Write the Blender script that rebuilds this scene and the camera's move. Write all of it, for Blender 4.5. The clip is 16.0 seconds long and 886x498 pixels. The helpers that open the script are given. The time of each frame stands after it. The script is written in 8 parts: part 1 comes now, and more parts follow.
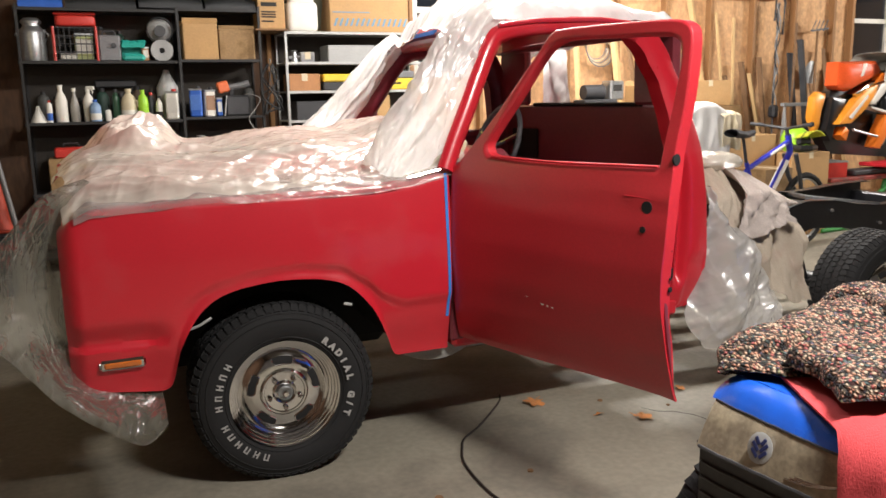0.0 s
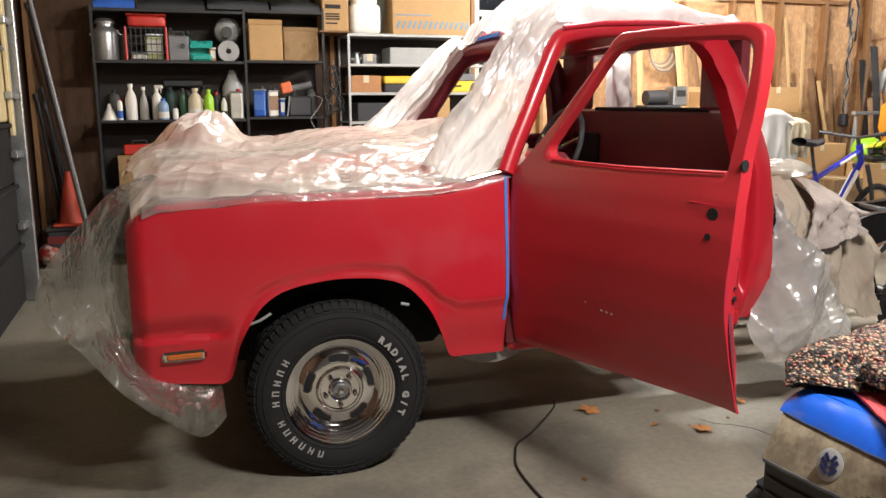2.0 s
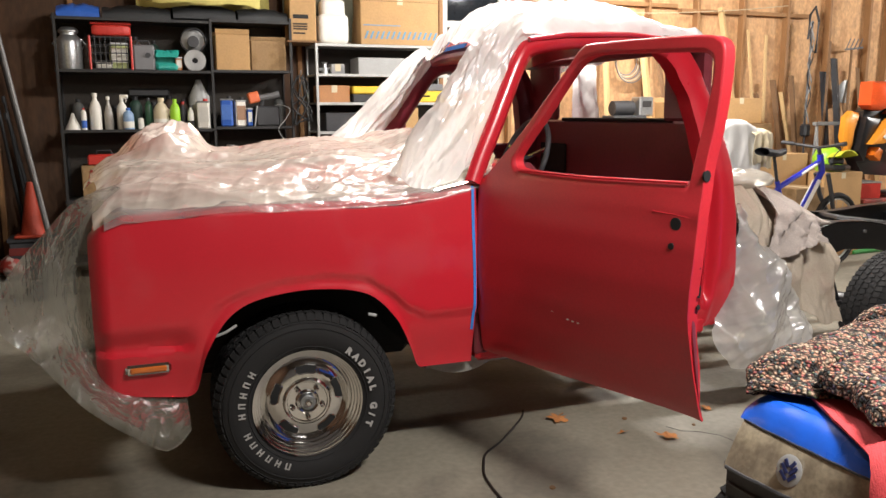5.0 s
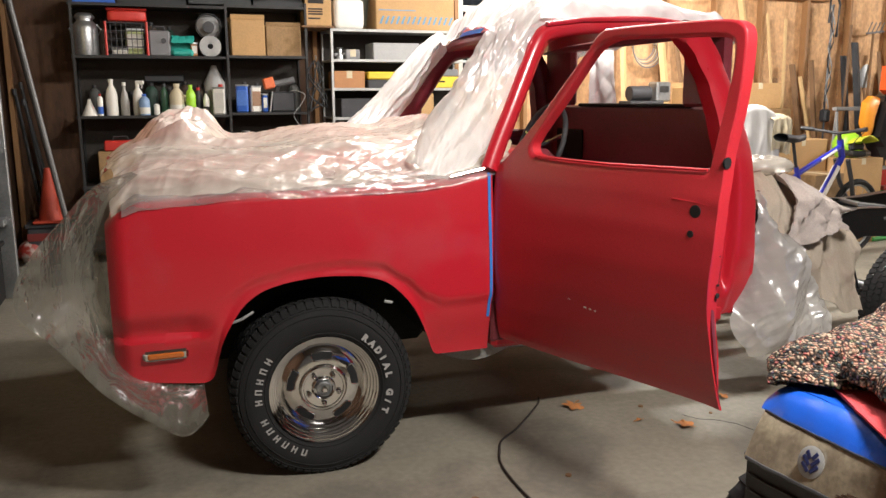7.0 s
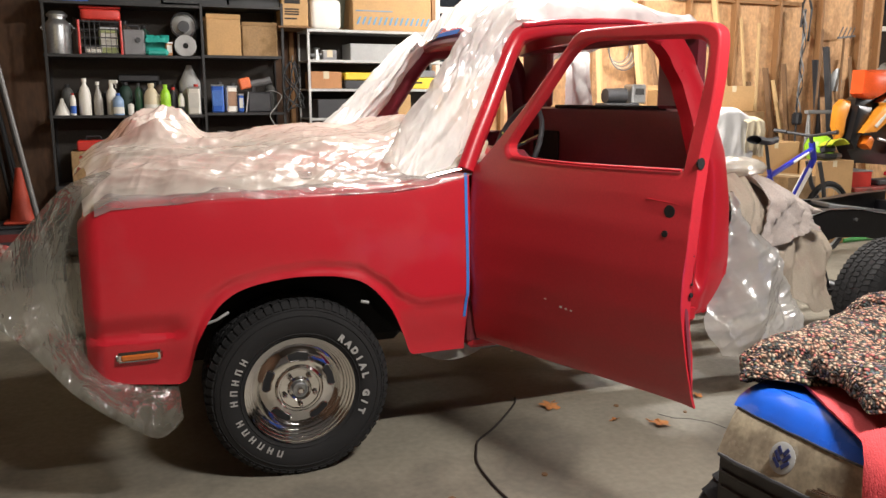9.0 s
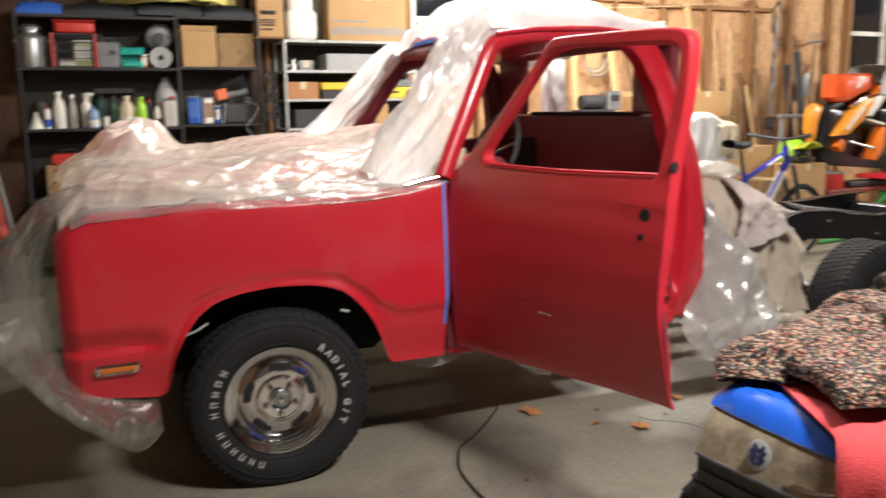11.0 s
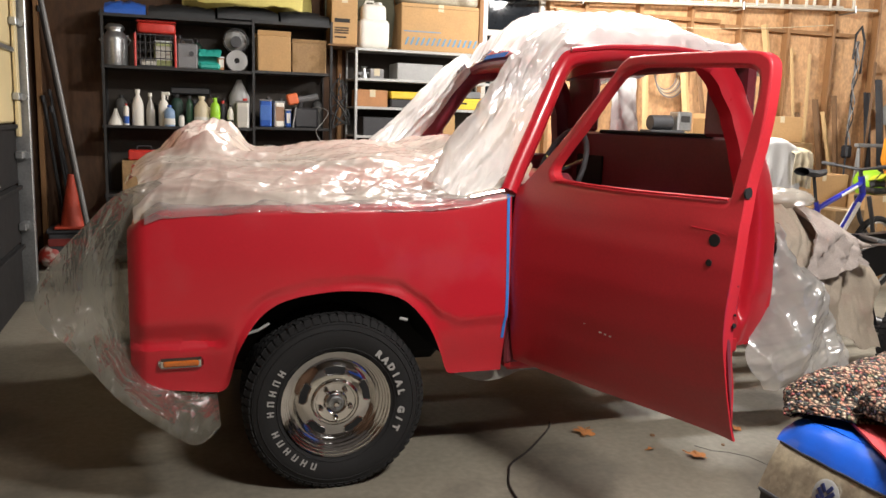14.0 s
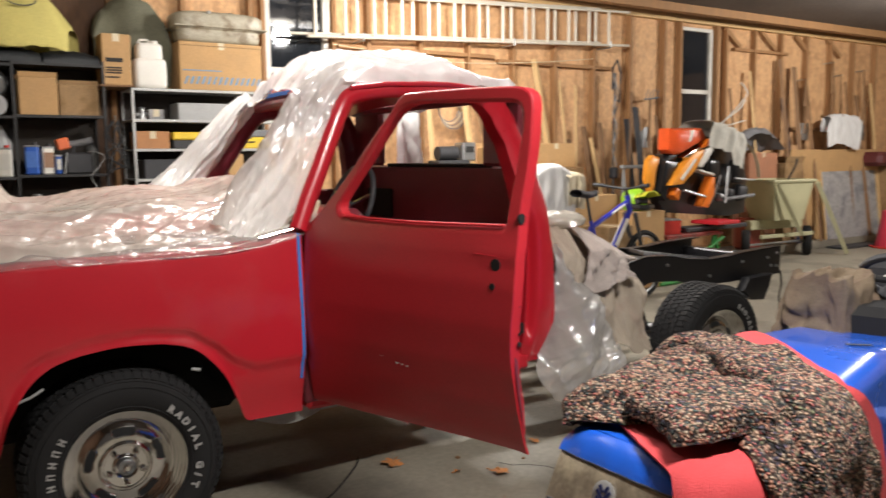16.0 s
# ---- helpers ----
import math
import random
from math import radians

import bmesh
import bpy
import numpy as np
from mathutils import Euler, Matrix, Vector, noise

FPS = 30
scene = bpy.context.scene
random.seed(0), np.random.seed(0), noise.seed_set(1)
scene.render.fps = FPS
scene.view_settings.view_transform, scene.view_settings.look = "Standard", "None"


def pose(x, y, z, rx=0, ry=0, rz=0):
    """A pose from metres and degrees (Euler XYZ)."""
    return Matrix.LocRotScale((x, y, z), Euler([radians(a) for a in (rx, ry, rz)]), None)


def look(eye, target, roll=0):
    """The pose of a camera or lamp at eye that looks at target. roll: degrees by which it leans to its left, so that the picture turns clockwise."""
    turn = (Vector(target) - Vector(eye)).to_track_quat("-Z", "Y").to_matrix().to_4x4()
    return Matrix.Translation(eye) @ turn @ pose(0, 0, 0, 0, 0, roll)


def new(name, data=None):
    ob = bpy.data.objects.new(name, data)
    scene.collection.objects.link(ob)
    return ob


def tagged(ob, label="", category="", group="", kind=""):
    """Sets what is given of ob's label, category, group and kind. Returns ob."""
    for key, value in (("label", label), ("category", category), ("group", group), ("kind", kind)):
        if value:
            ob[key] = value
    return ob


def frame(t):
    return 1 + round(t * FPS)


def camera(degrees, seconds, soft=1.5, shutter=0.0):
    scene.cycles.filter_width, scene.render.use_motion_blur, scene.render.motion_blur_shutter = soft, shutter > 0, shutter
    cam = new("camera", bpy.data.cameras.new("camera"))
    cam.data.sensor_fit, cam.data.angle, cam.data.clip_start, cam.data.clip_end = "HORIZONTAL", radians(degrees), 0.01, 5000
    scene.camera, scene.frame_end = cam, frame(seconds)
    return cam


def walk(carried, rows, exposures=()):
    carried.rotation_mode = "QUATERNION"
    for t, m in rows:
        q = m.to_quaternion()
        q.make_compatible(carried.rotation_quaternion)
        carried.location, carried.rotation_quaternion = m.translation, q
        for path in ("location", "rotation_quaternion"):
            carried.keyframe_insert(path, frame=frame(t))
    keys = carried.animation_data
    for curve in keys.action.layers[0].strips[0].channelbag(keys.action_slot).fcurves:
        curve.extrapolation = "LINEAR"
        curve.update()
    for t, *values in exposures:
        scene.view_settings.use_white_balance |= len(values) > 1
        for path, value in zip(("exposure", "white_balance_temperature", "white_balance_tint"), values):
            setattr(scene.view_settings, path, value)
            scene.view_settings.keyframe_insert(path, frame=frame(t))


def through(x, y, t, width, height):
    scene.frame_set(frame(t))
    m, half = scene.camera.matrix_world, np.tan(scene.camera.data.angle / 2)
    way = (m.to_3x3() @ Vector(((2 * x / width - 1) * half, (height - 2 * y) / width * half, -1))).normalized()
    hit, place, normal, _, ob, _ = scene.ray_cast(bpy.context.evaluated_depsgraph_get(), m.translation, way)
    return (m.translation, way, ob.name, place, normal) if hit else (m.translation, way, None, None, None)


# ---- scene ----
cam = camera(57.39, 16.0, shutter=0.7)
PATH = [
    (0, (-0.5627, -2.8448, 1.4115), (0.5784, -0.1251, 0.8627), -1.134),
    (0.5, (-0.5679, -2.8470, 1.4060), (0.5145, -0.0974, 0.8880), -0.296),
    (1, (-0.5662, -2.8411, 1.4020), (0.4336, -0.0586, 0.8934), 0.071),
    (1.5, (-0.5694, -2.8409, 1.4042), (0.3863, -0.0442, 0.8894), -0.157),
    (2, (-0.5736, -2.8327, 1.4031), (0.3801, -0.0385, 0.8711), -0.360),
    (2.5, (-0.5628, -2.8173, 1.4071), (0.4310, -0.0395, 0.8629), -0.822),
    (3, (-0.5578, -2.8250, 1.4059), (0.5003, -0.0702, 0.8662), -1.297),
    (3.5, (-0.5571, -2.8326, 1.4088), (0.5424, -0.0894, 0.8925), -1.269),
    (4, (-0.5623, -2.8396, 1.4096), (0.5172, -0.0846, 0.9152), -0.972),
    (4.5, (-0.5626, -2.8403, 1.4061), (0.5106, -0.0822, 0.9150), -0.440),
    (7, (-0.5657, -2.8242, 1.4093), (0.4401, -0.0519, 0.8591), -0.328),
    (7.5, (-0.5647, -2.8232, 1.4048), (0.4518, -0.0524, 0.8669), -0.651),
    (8, (-0.5651, -2.8235, 1.3993), (0.4294, -0.0464, 0.8528), -0.617),
    (8.5, (-0.5660, -2.8156, 1.4004), (0.4789, -0.0584, 0.8471), 0.020),
    (8.7, (-0.5639, -2.8212, 1.4038), (0.5207, -0.0780, 0.8574), -0.014),
    (10.8, (-0.5675, -2.8402, 1.3963), (0.5093, -0.0905, 0.8675), -0.172),
    (11, (-0.5631, -2.8416, 1.3999), (0.5910, -0.1202, 0.8877), -0.762),
    (11.5, (-0.5467, -2.8495, 1.4036), (0.8146, -0.2206, 0.9181), -1.887),
    (12, (-0.5396, -2.8574, 1.4042), (0.8664, -0.2534, 0.9122), -2.476),
    (12.5, (-0.5511, -2.8496, 1.4022), (0.6435, -0.1432, 0.9040), -2.590),
    (13, (-0.5632, -2.8460, 1.4049), (0.4369, -0.0576, 0.9310), -1.682),
    (13.5, (-0.5759, -2.8428, 1.4057), (0.3761, -0.0347, 0.9495), 0.101),
    (14, (-0.5799, -2.8328, 1.4021), (0.3782, -0.0294, 0.9305), 1.754),
    (14.5, (-0.5820, -2.8211, 1.3977), (0.4109, -0.0333, 0.9051), 1.997),
    (15, (-0.5738, -2.8296, 1.4087), (0.5566, -0.0868, 0.9623), 1.515),
    (15.5, (-0.5573, -2.8527, 1.4175), (0.8575, -0.2327, 1.0520), 0.186),
    (16, (-0.5461, -2.8616, 1.4137), (1.0690, -0.3567, 1.0723), -0.538),
]
walk(cam, [(t, look(eye, target, roll)) for t, eye, target, roll in PATH],
     exposures=[(0.0, 0.0), (11.0, 0.0), (11.6, -0.06), (13.0, -0.11), (15.2, -0.12), (16.0, -0.40)])
# ---- light ----
world = bpy.data.worlds.new("night")
scene.world = world
world.use_nodes = True
world.node_tree.nodes["Background"].inputs["Color"].default_value = (0.010, 0.012, 0.018, 1)
world.node_tree.nodes["Background"].inputs["Strength"].default_value = 0.15
CEIL = 3.22
TUBES = [((1.12, -2.32, 2.99), 160, 0), ((1.15, 1.00, 3.00), 134, 0), ((3.60, 2.60, 2.99), 205, 0), ((9.6, 1.2, 3.02), 280, 0)]
WARM = (1.0, 0.96, 0.925)

# ---- materials ----
MATS = {}


def mat(name, color, rough=0.6, metal=0.0, var=0.18, size=9.0, bump=0.0, fine=90.0, coat=0.0, coat_rough=0.06, second=None, mix=0.0, alpha=1.0, stretch=None):
    """A surface with stains at one scale and grain at another; second: a colour that shows in patches."""
    m = bpy.data.materials.new(name)
    m.use_nodes = True
    nt = m.node_tree
    b = nt.nodes["Principled BSDF"]
    tc = nt.nodes.new("ShaderNodeTexCoord")
    mp = nt.nodes.new("ShaderNodeMapping")
    nt.links.new(tc.outputs["Object"], mp.inputs["Vector"])
    if stretch:
        mp.inputs["Scale"].default_value = stretch
    big = nt.nodes.new("ShaderNodeTexNoise")
    big.inputs["Scale"].default_value, big.inputs["Detail"].default_value = size, 5
    small = nt.nodes.new("ShaderNodeTexNoise")
    small.inputs["Scale"].default_value, small.inputs["Detail"].default_value = fine, 3
    for n in (big, small):
        nt.links.new(mp.outputs["Vector"], n.inputs["Vector"])
    hsv = nt.nodes.new("ShaderNodeHueSaturation")
    hsv.inputs["Color"].default_value = (*color, 1)
    if second:
        mx = nt.nodes.new("ShaderNodeMix")
        mx.data_type = "RGBA"
        rp = nt.nodes.new("ShaderNodeMapRange")
        rp.inputs["From Min"].default_value, rp.inputs["From Max"].default_value = 0.56 - 0.2 * mix, 0.68 - 0.2 * mix
        nt.links.new(big.outputs["Fac"], rp.inputs["Value"])
        nt.links.new(rp.outputs["Result"], mx.inputs["Factor"])
        mx.inputs["A"].default_value, mx.inputs["B"].default_value = (*color, 1), (*second, 1)
        nt.links.new(mx.outputs["Result"], hsv.inputs["Color"])
    ad = nt.nodes.new("ShaderNodeMath")
    ad.operation = "ADD"
    nt.links.new(big.outputs["Fac"], ad.inputs[0])
    nt.links.new(small.outputs["Fac"], ad.inputs[1])
    mr = nt.nodes.new("ShaderNodeMapRange")
    mr.inputs["From Min"].default_value, mr.inputs["From Max"].default_value = 0.6, 1.4
    mr.inputs["To Min"].default_value, mr.inputs["To Max"].default_value = 1 - var, 1 + var
    nt.links.new(ad.outputs["Value"], mr.inputs["Value"])
    nt.links.new(mr.outputs["Result"], hsv.inputs["Value"])
    nt.links.new(hsv.outputs["Color"], b.inputs["Base Color"])
    rr = nt.nodes.new("ShaderNodeMapRange")
    rr.inputs["To Min"].default_value, rr.inputs["To Max"].default_value = max(0.02, rough * 0.8), min(1, rough * 1.2)
    nt.links.new(big.outputs["Fac"], rr.inputs["Value"])
    nt.links.new(rr.outputs["Result"], b.inputs["Roughness"])
    b.inputs["Metallic"].default_value = metal
    b.inputs["Coat Weight"].default_value = coat
    b.inputs["Coat Roughness"].default_value = coat_rough
    b.inputs["Alpha"].default_value = alpha
    if bump:
        bp = nt.nodes.new("ShaderNodeBump")
        bp.inputs["Strength"].default_value, bp.inputs["Distance"].default_value = bump, 0.01
        nt.links.new(ad.outputs["Value"], bp.inputs["Height"])
        nt.links.new(bp.outputs["Normal"], b.inputs["Normal"])
    MATS[name] = m
    return m


def glow(name, color, strength):
    m = bpy.data.materials.new(name)
    m.use_nodes = True
    b = m.node_tree.nodes["Principled BSDF"]
    b.inputs["Emission Color"].default_value, b.inputs["Emission Strength"].default_value = (*color, 1), strength
    return m


def sheet_plastic(name, clear, tint, rough, bump, scale, grain=(1, 1, 1), sheen=0.05, edge=0.8, through=0.42):
    """Crumpled polythene: part clear, part milky, with a gloss that breaks up along sharp creases."""
    m = bpy.data.materials.new(name)
    m.use_nodes = True
    nt = m.node_tree
    nt.nodes.remove(nt.nodes["Principled BSDF"])
    out = nt.nodes["Material Output"]
    tc = nt.nodes.new("ShaderNodeTexCoord")
    mp = nt.nodes.new("ShaderNodeMapping")
    mp.inputs["Scale"].default_value = grain
    nt.links.new(tc.outputs["Object"], mp.inputs["Vector"])
    nz = nt.nodes.new("ShaderNodeTexNoise")
    nz.inputs["Scale"].default_value, nz.inputs["Detail"].default_value, nz.inputs["Distortion"].default_value = scale * 0.45, 2, 1.5
    nt.links.new(mp.outputs["Vector"], nz.inputs["Vector"])
    warp = nt.nodes.new("ShaderNodeVectorMath")
    warp.operation = "MULTIPLY_ADD"
    nt.links.new(nz.outputs["Color"], warp.inputs[0])
    warp.inputs[1].default_value = (0.22, 0.22, 0.22)
    nt.links.new(mp.outputs["Vector"], warp.inputs[2])
    height = nz.outputs["Fac"]
    for k, w in ((1.0, 0.035), (2.3, 0.014)):
        vo = nt.nodes.new("ShaderNodeTexVoronoi")
        vo.feature = "DISTANCE_TO_EDGE"
        vo.inputs["Scale"].default_value = scale * k
        nt.links.new(warp.outputs["Vector"], vo.inputs["Vector"])
        line = nt.nodes.new("ShaderNodeMapRange")
        line.interpolation_type = "SMOOTHSTEP"
        line.inputs["From Max"].default_value = 0.10
        nt.links.new(vo.outputs["Distance"], line.inputs["Value"])
        ad = nt.nodes.new("ShaderNodeMath")
        ad.operation = "MULTIPLY_ADD"
        nt.links.new(line.outputs["Result"], ad.inputs[0])
        ad.inputs[1].default_value = -w
        nt.links.new(height, ad.inputs[2])
        height = ad.outputs["Value"]
    bp = nt.nodes.new("ShaderNodeBump")
    bp.inputs["Strength"].default_value, bp.inputs["Distance"].default_value = bump, 0.05
    nt.links.new(height, bp.inputs["Height"])
    soft = nt.nodes.new("ShaderNodeBump")
    soft.inputs["Strength"].default_value, soft.inputs["Distance"].default_value = bump * 0.35, 0.05
    nt.links.new(height, soft.inputs["Height"])
    tr = nt.nodes.new("ShaderNodeBsdfTransparent")
    tr.inputs["Color"].default_value = (0.95, 0.94, 0.91, 1)
    df = nt.nodes.new("ShaderNodeBsdfDiffuse")
    tl = nt.nodes.new("ShaderNodeBsdfTranslucent")
    gl = nt.nodes.new("ShaderNodeBsdfGlossy")
    gl.inputs["Roughness"].default_value = rough
    nt.links.new(bp.outputs["Normal"], gl.inputs["Normal"])
    for n in (df, tl):
        n.inputs["Color"].default_value = (*tint, 1)
        nt.links.new(soft.outputs["Normal"], n.inputs["Normal"])
    milk = nt.nodes.new("ShaderNodeMixShader")
    milk.inputs["Fac"].default_value = through
    nt.links.new(df.outputs["BSDF"], milk.inputs[1])
    nt.links.new(tl.outputs["BSDF"], milk.inputs[2])
    body = nt.nodes.new("ShaderNodeMixShader")
    rp = nt.nodes.new("ShaderNodeMapRange")
    rp.inputs["From Min"].default_value, rp.inputs["From Max"].default_value = 0.3, 0.7
    rp.inputs["To Min"].default_value, rp.inputs["To Max"].default_value = 1 - clear - 0.10, 1 - clear + 0.10
    nt.links.new(nz.outputs["Fac"], rp.inputs["Value"])
    nt.links.new(rp.outputs["Result"], body.inputs["Fac"])
    nt.links.new(tr.outputs["BSDF"], body.inputs[1])
    nt.links.new(milk.outputs["Shader"], body.inputs[2])
    top = nt.nodes.new("ShaderNodeMixShader")
    fr = nt.nodes.new("ShaderNodeFresnel")
    fr.inputs["IOR"].default_value = 1.50
    nt.links.new(soft.outputs["Normal"], fr.inputs["Normal"])
    gain = nt.nodes.new("ShaderNodeMath")
    gain.operation = "MULTIPLY_ADD"
    gain.inputs[1].default_value, gain.inputs[2].default_value = edge, sheen
    nt.links.new(fr.outputs["Fac"], gain.inputs[0])
    nt.links.new(gain.outputs["Value"], top.inputs["Fac"])
    nt.links.new(body.outputs["Shader"], top.inputs[1])
    nt.links.new(gl.outputs["BSDF"], top.inputs[2])
    nt.links.new(top.outputs["Shader"], out.inputs["Surface"])
    return m


RED = mat("red_paint", (0.55, 0.016, 0.029), 0.30, var=0.05, size=3, bump=0.02, fine=160, coat=0.4, second=(0.54, 0.034, 0.045), mix=0.2)
RED_DULL = mat("unpolished_red_paint", (0.50, 0.020, 0.032), 0.42, var=0.10, size=2.5, bump=0.02, fine=120, coat=0.9, coat_rough=0.26)
# Darker than the body red; for cab inside, inner door and far side.
RED_DARK = mat("darker_red_paint", (0.20, 0.030, 0.042), 0.40, var=0.15, size=5, fine=70, coat=0.25)
RED_EDGE = mat("satin_red_paint", (0.55, 0.016, 0.027), 0.6, var=0.08, size=5, fine=90)
BLACK = mat("black_steel", (0.012, 0.012, 0.014), 0.38, var=0.3, fine=60, bump=0.05)
RUBBER = mat("tyre_rubber", (0.010, 0.0095, 0.0095), 0.88, var=0.25, fine=140, bump=0.08)
CHROME = mat("chrome", (0.66, 0.65, 0.635), 0.085, 1.0, var=0.05, size=20, fine=120)
# Near-black, mostly for holes and recesses whose shade is put into the colour.
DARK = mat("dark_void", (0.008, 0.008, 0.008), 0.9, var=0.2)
WHITE_INK = mat("white_rubber_ink", (0.36, 0.35, 0.33), 0.7, var=0.15, fine=200)
AMBER = mat("amber_lens", (0.55, 0.14, 0.02), 0.25, var=0.1, size=40, coat=0.6)
TAPE = mat("blue_tape", (0.03, 0.20, 0.62), 0.7, var=0.1, fine=200, bump=0.05)
CONCRETE = mat("concrete", (0.262, 0.236, 0.182), 0.62, var=0.22, size=1.6, fine=34, bump=0.04, second=(0.17, 0.153, 0.12), mix=0.35)
OSB = mat("osb_board", (0.60, 0.35, 0.168), 0.75, var=0.34, size=5, fine=26, bump=0.06, second=(0.42, 0.235, 0.11), mix=0.30, stretch=(1.6, 1, 1.0))
# Darker than the boards, with the shade on the studs' sides in its colour.
STUD = mat("stud_timber", (0.30, 0.155, 0.062), 0.75, var=0.22, size=4, fine=50, stretch=(3, 3, 0.25), bump=0.04)
BROWNWALL = mat("dark_boarding", (0.085, 0.042, 0.020), 0.8, var=0.35, size=5, fine=40, stretch=(1, 1, 0.3))
CEILING = mat("ceiling_board", (0.11, 0.09, 0.075), 0.85, var=0.3, size=2, fine=30)
CARD = mat("cardboard", (0.45, 0.27, 0.115), 0.8, var=0.14, size=6, fine=70, bump=0.02)
CARD2 = mat("old_cardboard", (0.30, 0.185, 0.085), 0.85, var=0.25, size=6, fine=60, second=(0.20, 0.12, 0.05), mix=0.3)
SHELFBLACK = mat("shelf_black_steel", (0.017, 0.016, 0.016), 0.65, 0.0, var=0.3, fine=80)
SHELFGREY = mat("shelf_grey_steel", (0.46, 0.46, 0.44), 0.45, 0.2, var=0.15, fine=80)
GALV = mat("galvanised_steel", (0.42, 0.43, 0.43), 0.38, 0.85, var=0.25, size=8, fine=60)
WHITEP = mat("white_plastic", (0.72, 0.69, 0.62), 0.45, var=0.08)
WHITEPAINT = mat("white_paint", (0.66, 0.63, 0.56), 0.5, var=0.15, size=3, second=(0.40, 0.37, 0.31), mix=0.1)
CREAM = mat("cream_plastic", (0.58, 0.50, 0.34), 0.5, var=0.1)
LIME = mat("lime_plastic", (0.32, 0.62, 0.03), 0.4, var=0.1)
BLUEP = mat("blue_tin", (0.03, 0.11, 0.45), 0.35, var=0.15)
REDP = mat("red_plastic", (0.50, 0.03, 0.02), 0.45, var=0.15)
ORANGE = mat("orange_plastic", (0.80, 0.19, 0.015), 0.4, var=0.1, coat=0.3)
ORANGE2 = mat("light_orange_plastic", (0.85, 0.32, 0.03), 0.4, var=0.1, coat=0.3)
TEAL = mat("teal_plastic", (0.02, 0.32, 0.26), 0.5, var=0.15)
GREYP = mat("grey_plastic", (0.16, 0.16, 0.165), 0.5, var=0.15)
LGREYP = mat("light_grey_plastic", (0.36, 0.36, 0.35), 0.5, var=0.12)
DGREYP = mat("dark_plastic", (0.035, 0.035, 0.038), 0.55, var=0.25)
YELLOWP = mat("yellow_plastic", (0.72, 0.50, 0.04), 0.5, var=0.12)
YELLOWBAG = mat("yellow_canvas", (0.50, 0.43, 0.13), 0.8, var=0.2, size=5, fine=90, bump=0.1)
OLIVE = mat("olive_canvas", (0.12, 0.115, 0.075), 0.9, var=0.3, size=6, bump=0.1)
TAN = mat("tan_tank_paint", (0.36, 0.32, 0.235), 0.45, var=0.3, size=7, second=(0.17, 0.13, 0.08), mix=0.15)
STRIPE = mat("stripe_blue_ink", (0.12, 0.27, 0.42), 0.7, var=0.1)
INK = mat("black_ink", (0.02, 0.018, 0.016), 0.8, var=0.1)
PAPER = mat("white_paper", (0.66, 0.64, 0.58), 0.8, var=0.08)
GREEN = mat("green_steel", (0.03, 0.26, 0.045), 0.4, var=0.2)
DROP = mat("drop_cloth", (0.46, 0.385, 0.30), 0.95, var=0.12, size=6, fine=180, bump=0.12, second=(0.42, 0.33, 0.26), mix=0.1)
TOWEL = mat("brown_towel", (0.17, 0.125, 0.08), 0.95, var=0.35, size=14, fine=220, bump=0.3, second=(0.13, 0.09, 0.06), mix=0.4)
WHITECLOTH = mat("white_cloth", (0.62, 0.61, 0.59), 0.9, var=0.12, size=9, fine=200, bump=0.1)
TRACTORBLUE = mat("blue_hood_paint", (0.012, 0.10, 0.56), 0.28, var=0.06, size=4, coat=0.6)
MATRED = mat("red_foam_mat", (0.56, 0.052, 0.058), 0.85, var=0.12, size=6, fine=240, bump=0.2)


def ribbed(m, scale, turn, depth):
    """Adds fine parallel ribs to a material's relief."""
    nt = m.node_tree
    tc, mp, wv, bp = (nt.nodes.new("ShaderNode" + k) for k in ("TexCoord", "Mapping", "TexWave", "Bump"))
    mp.inputs["Rotation"].default_value = (0.0, 0.0, turn)
    wv.inputs["Scale"].default_value, wv.inputs["Distortion"].default_value = scale, 0.6
    bp.inputs["Strength"].default_value, bp.inputs["Distance"].default_value = depth, 0.004
    nt.links.new(tc.outputs["Object"], mp.inputs["Vector"])
    nt.links.new(mp.outputs["Vector"], wv.inputs["Vector"])
    nt.links.new(wv.outputs["Fac"], bp.inputs["Height"])
    b = nt.nodes["Principled BSDF"]
    nt.links.new(b.inputs["Normal"].links[0].from_socket, bp.inputs["Normal"])
    nt.links.new(bp.outputs["Normal"], b.inputs["Normal"])


ribbed(MATRED, 140, 0.9, 0.35)
LENS = mat("hazed_headlight_lens", (0.34, 0.285, 0.20), 0.26, var=0.35, size=14, fine=90, coat=0.8, second=(0.19, 0.155, 0.11), mix=0.5)
CARTPAINT = mat("cream_cart_paint", (0.43, 0.41, 0.25), 0.55, var=0.2, size=4)
BIKEBLUE = mat("bicycle_blue", (0.02, 0.03, 0.42), 0.3, var=0.08, coat=0.5)
LEAF = mat("dry_leaf", (0.50, 0.20, 0.06), 0.8, var=0.3, size=30)
TIMBER = mat("pale_timber", (0.58, 0.38, 0.17), 0.7, var=0.2, size=4, fine=60, stretch=(4, 4, 0.3))
TIMBERD = mat("dark_timber", (0.20, 0.105, 0.045), 0.75, var=0.3, size=5, fine=60, stretch=(4, 4, 0.3))
CONE = mat("cone_orange", (0.40, 0.045, 0.018), 0.6, var=0.15)
BOARDGREY = mat("primed_board", (0.33, 0.32, 0.31), 0.7, var=0.35, size=3.5, fine=30, second=(0.17, 0.17, 0.175), mix=0.3)
DOORCREAM = mat("cream_door_paint", (0.66, 0.54, 0.30), 0.5, var=0.12, size=3)
GLASS = mat("night_window_glass", (0.012, 0.014, 0.017), 0.06, var=0.05)
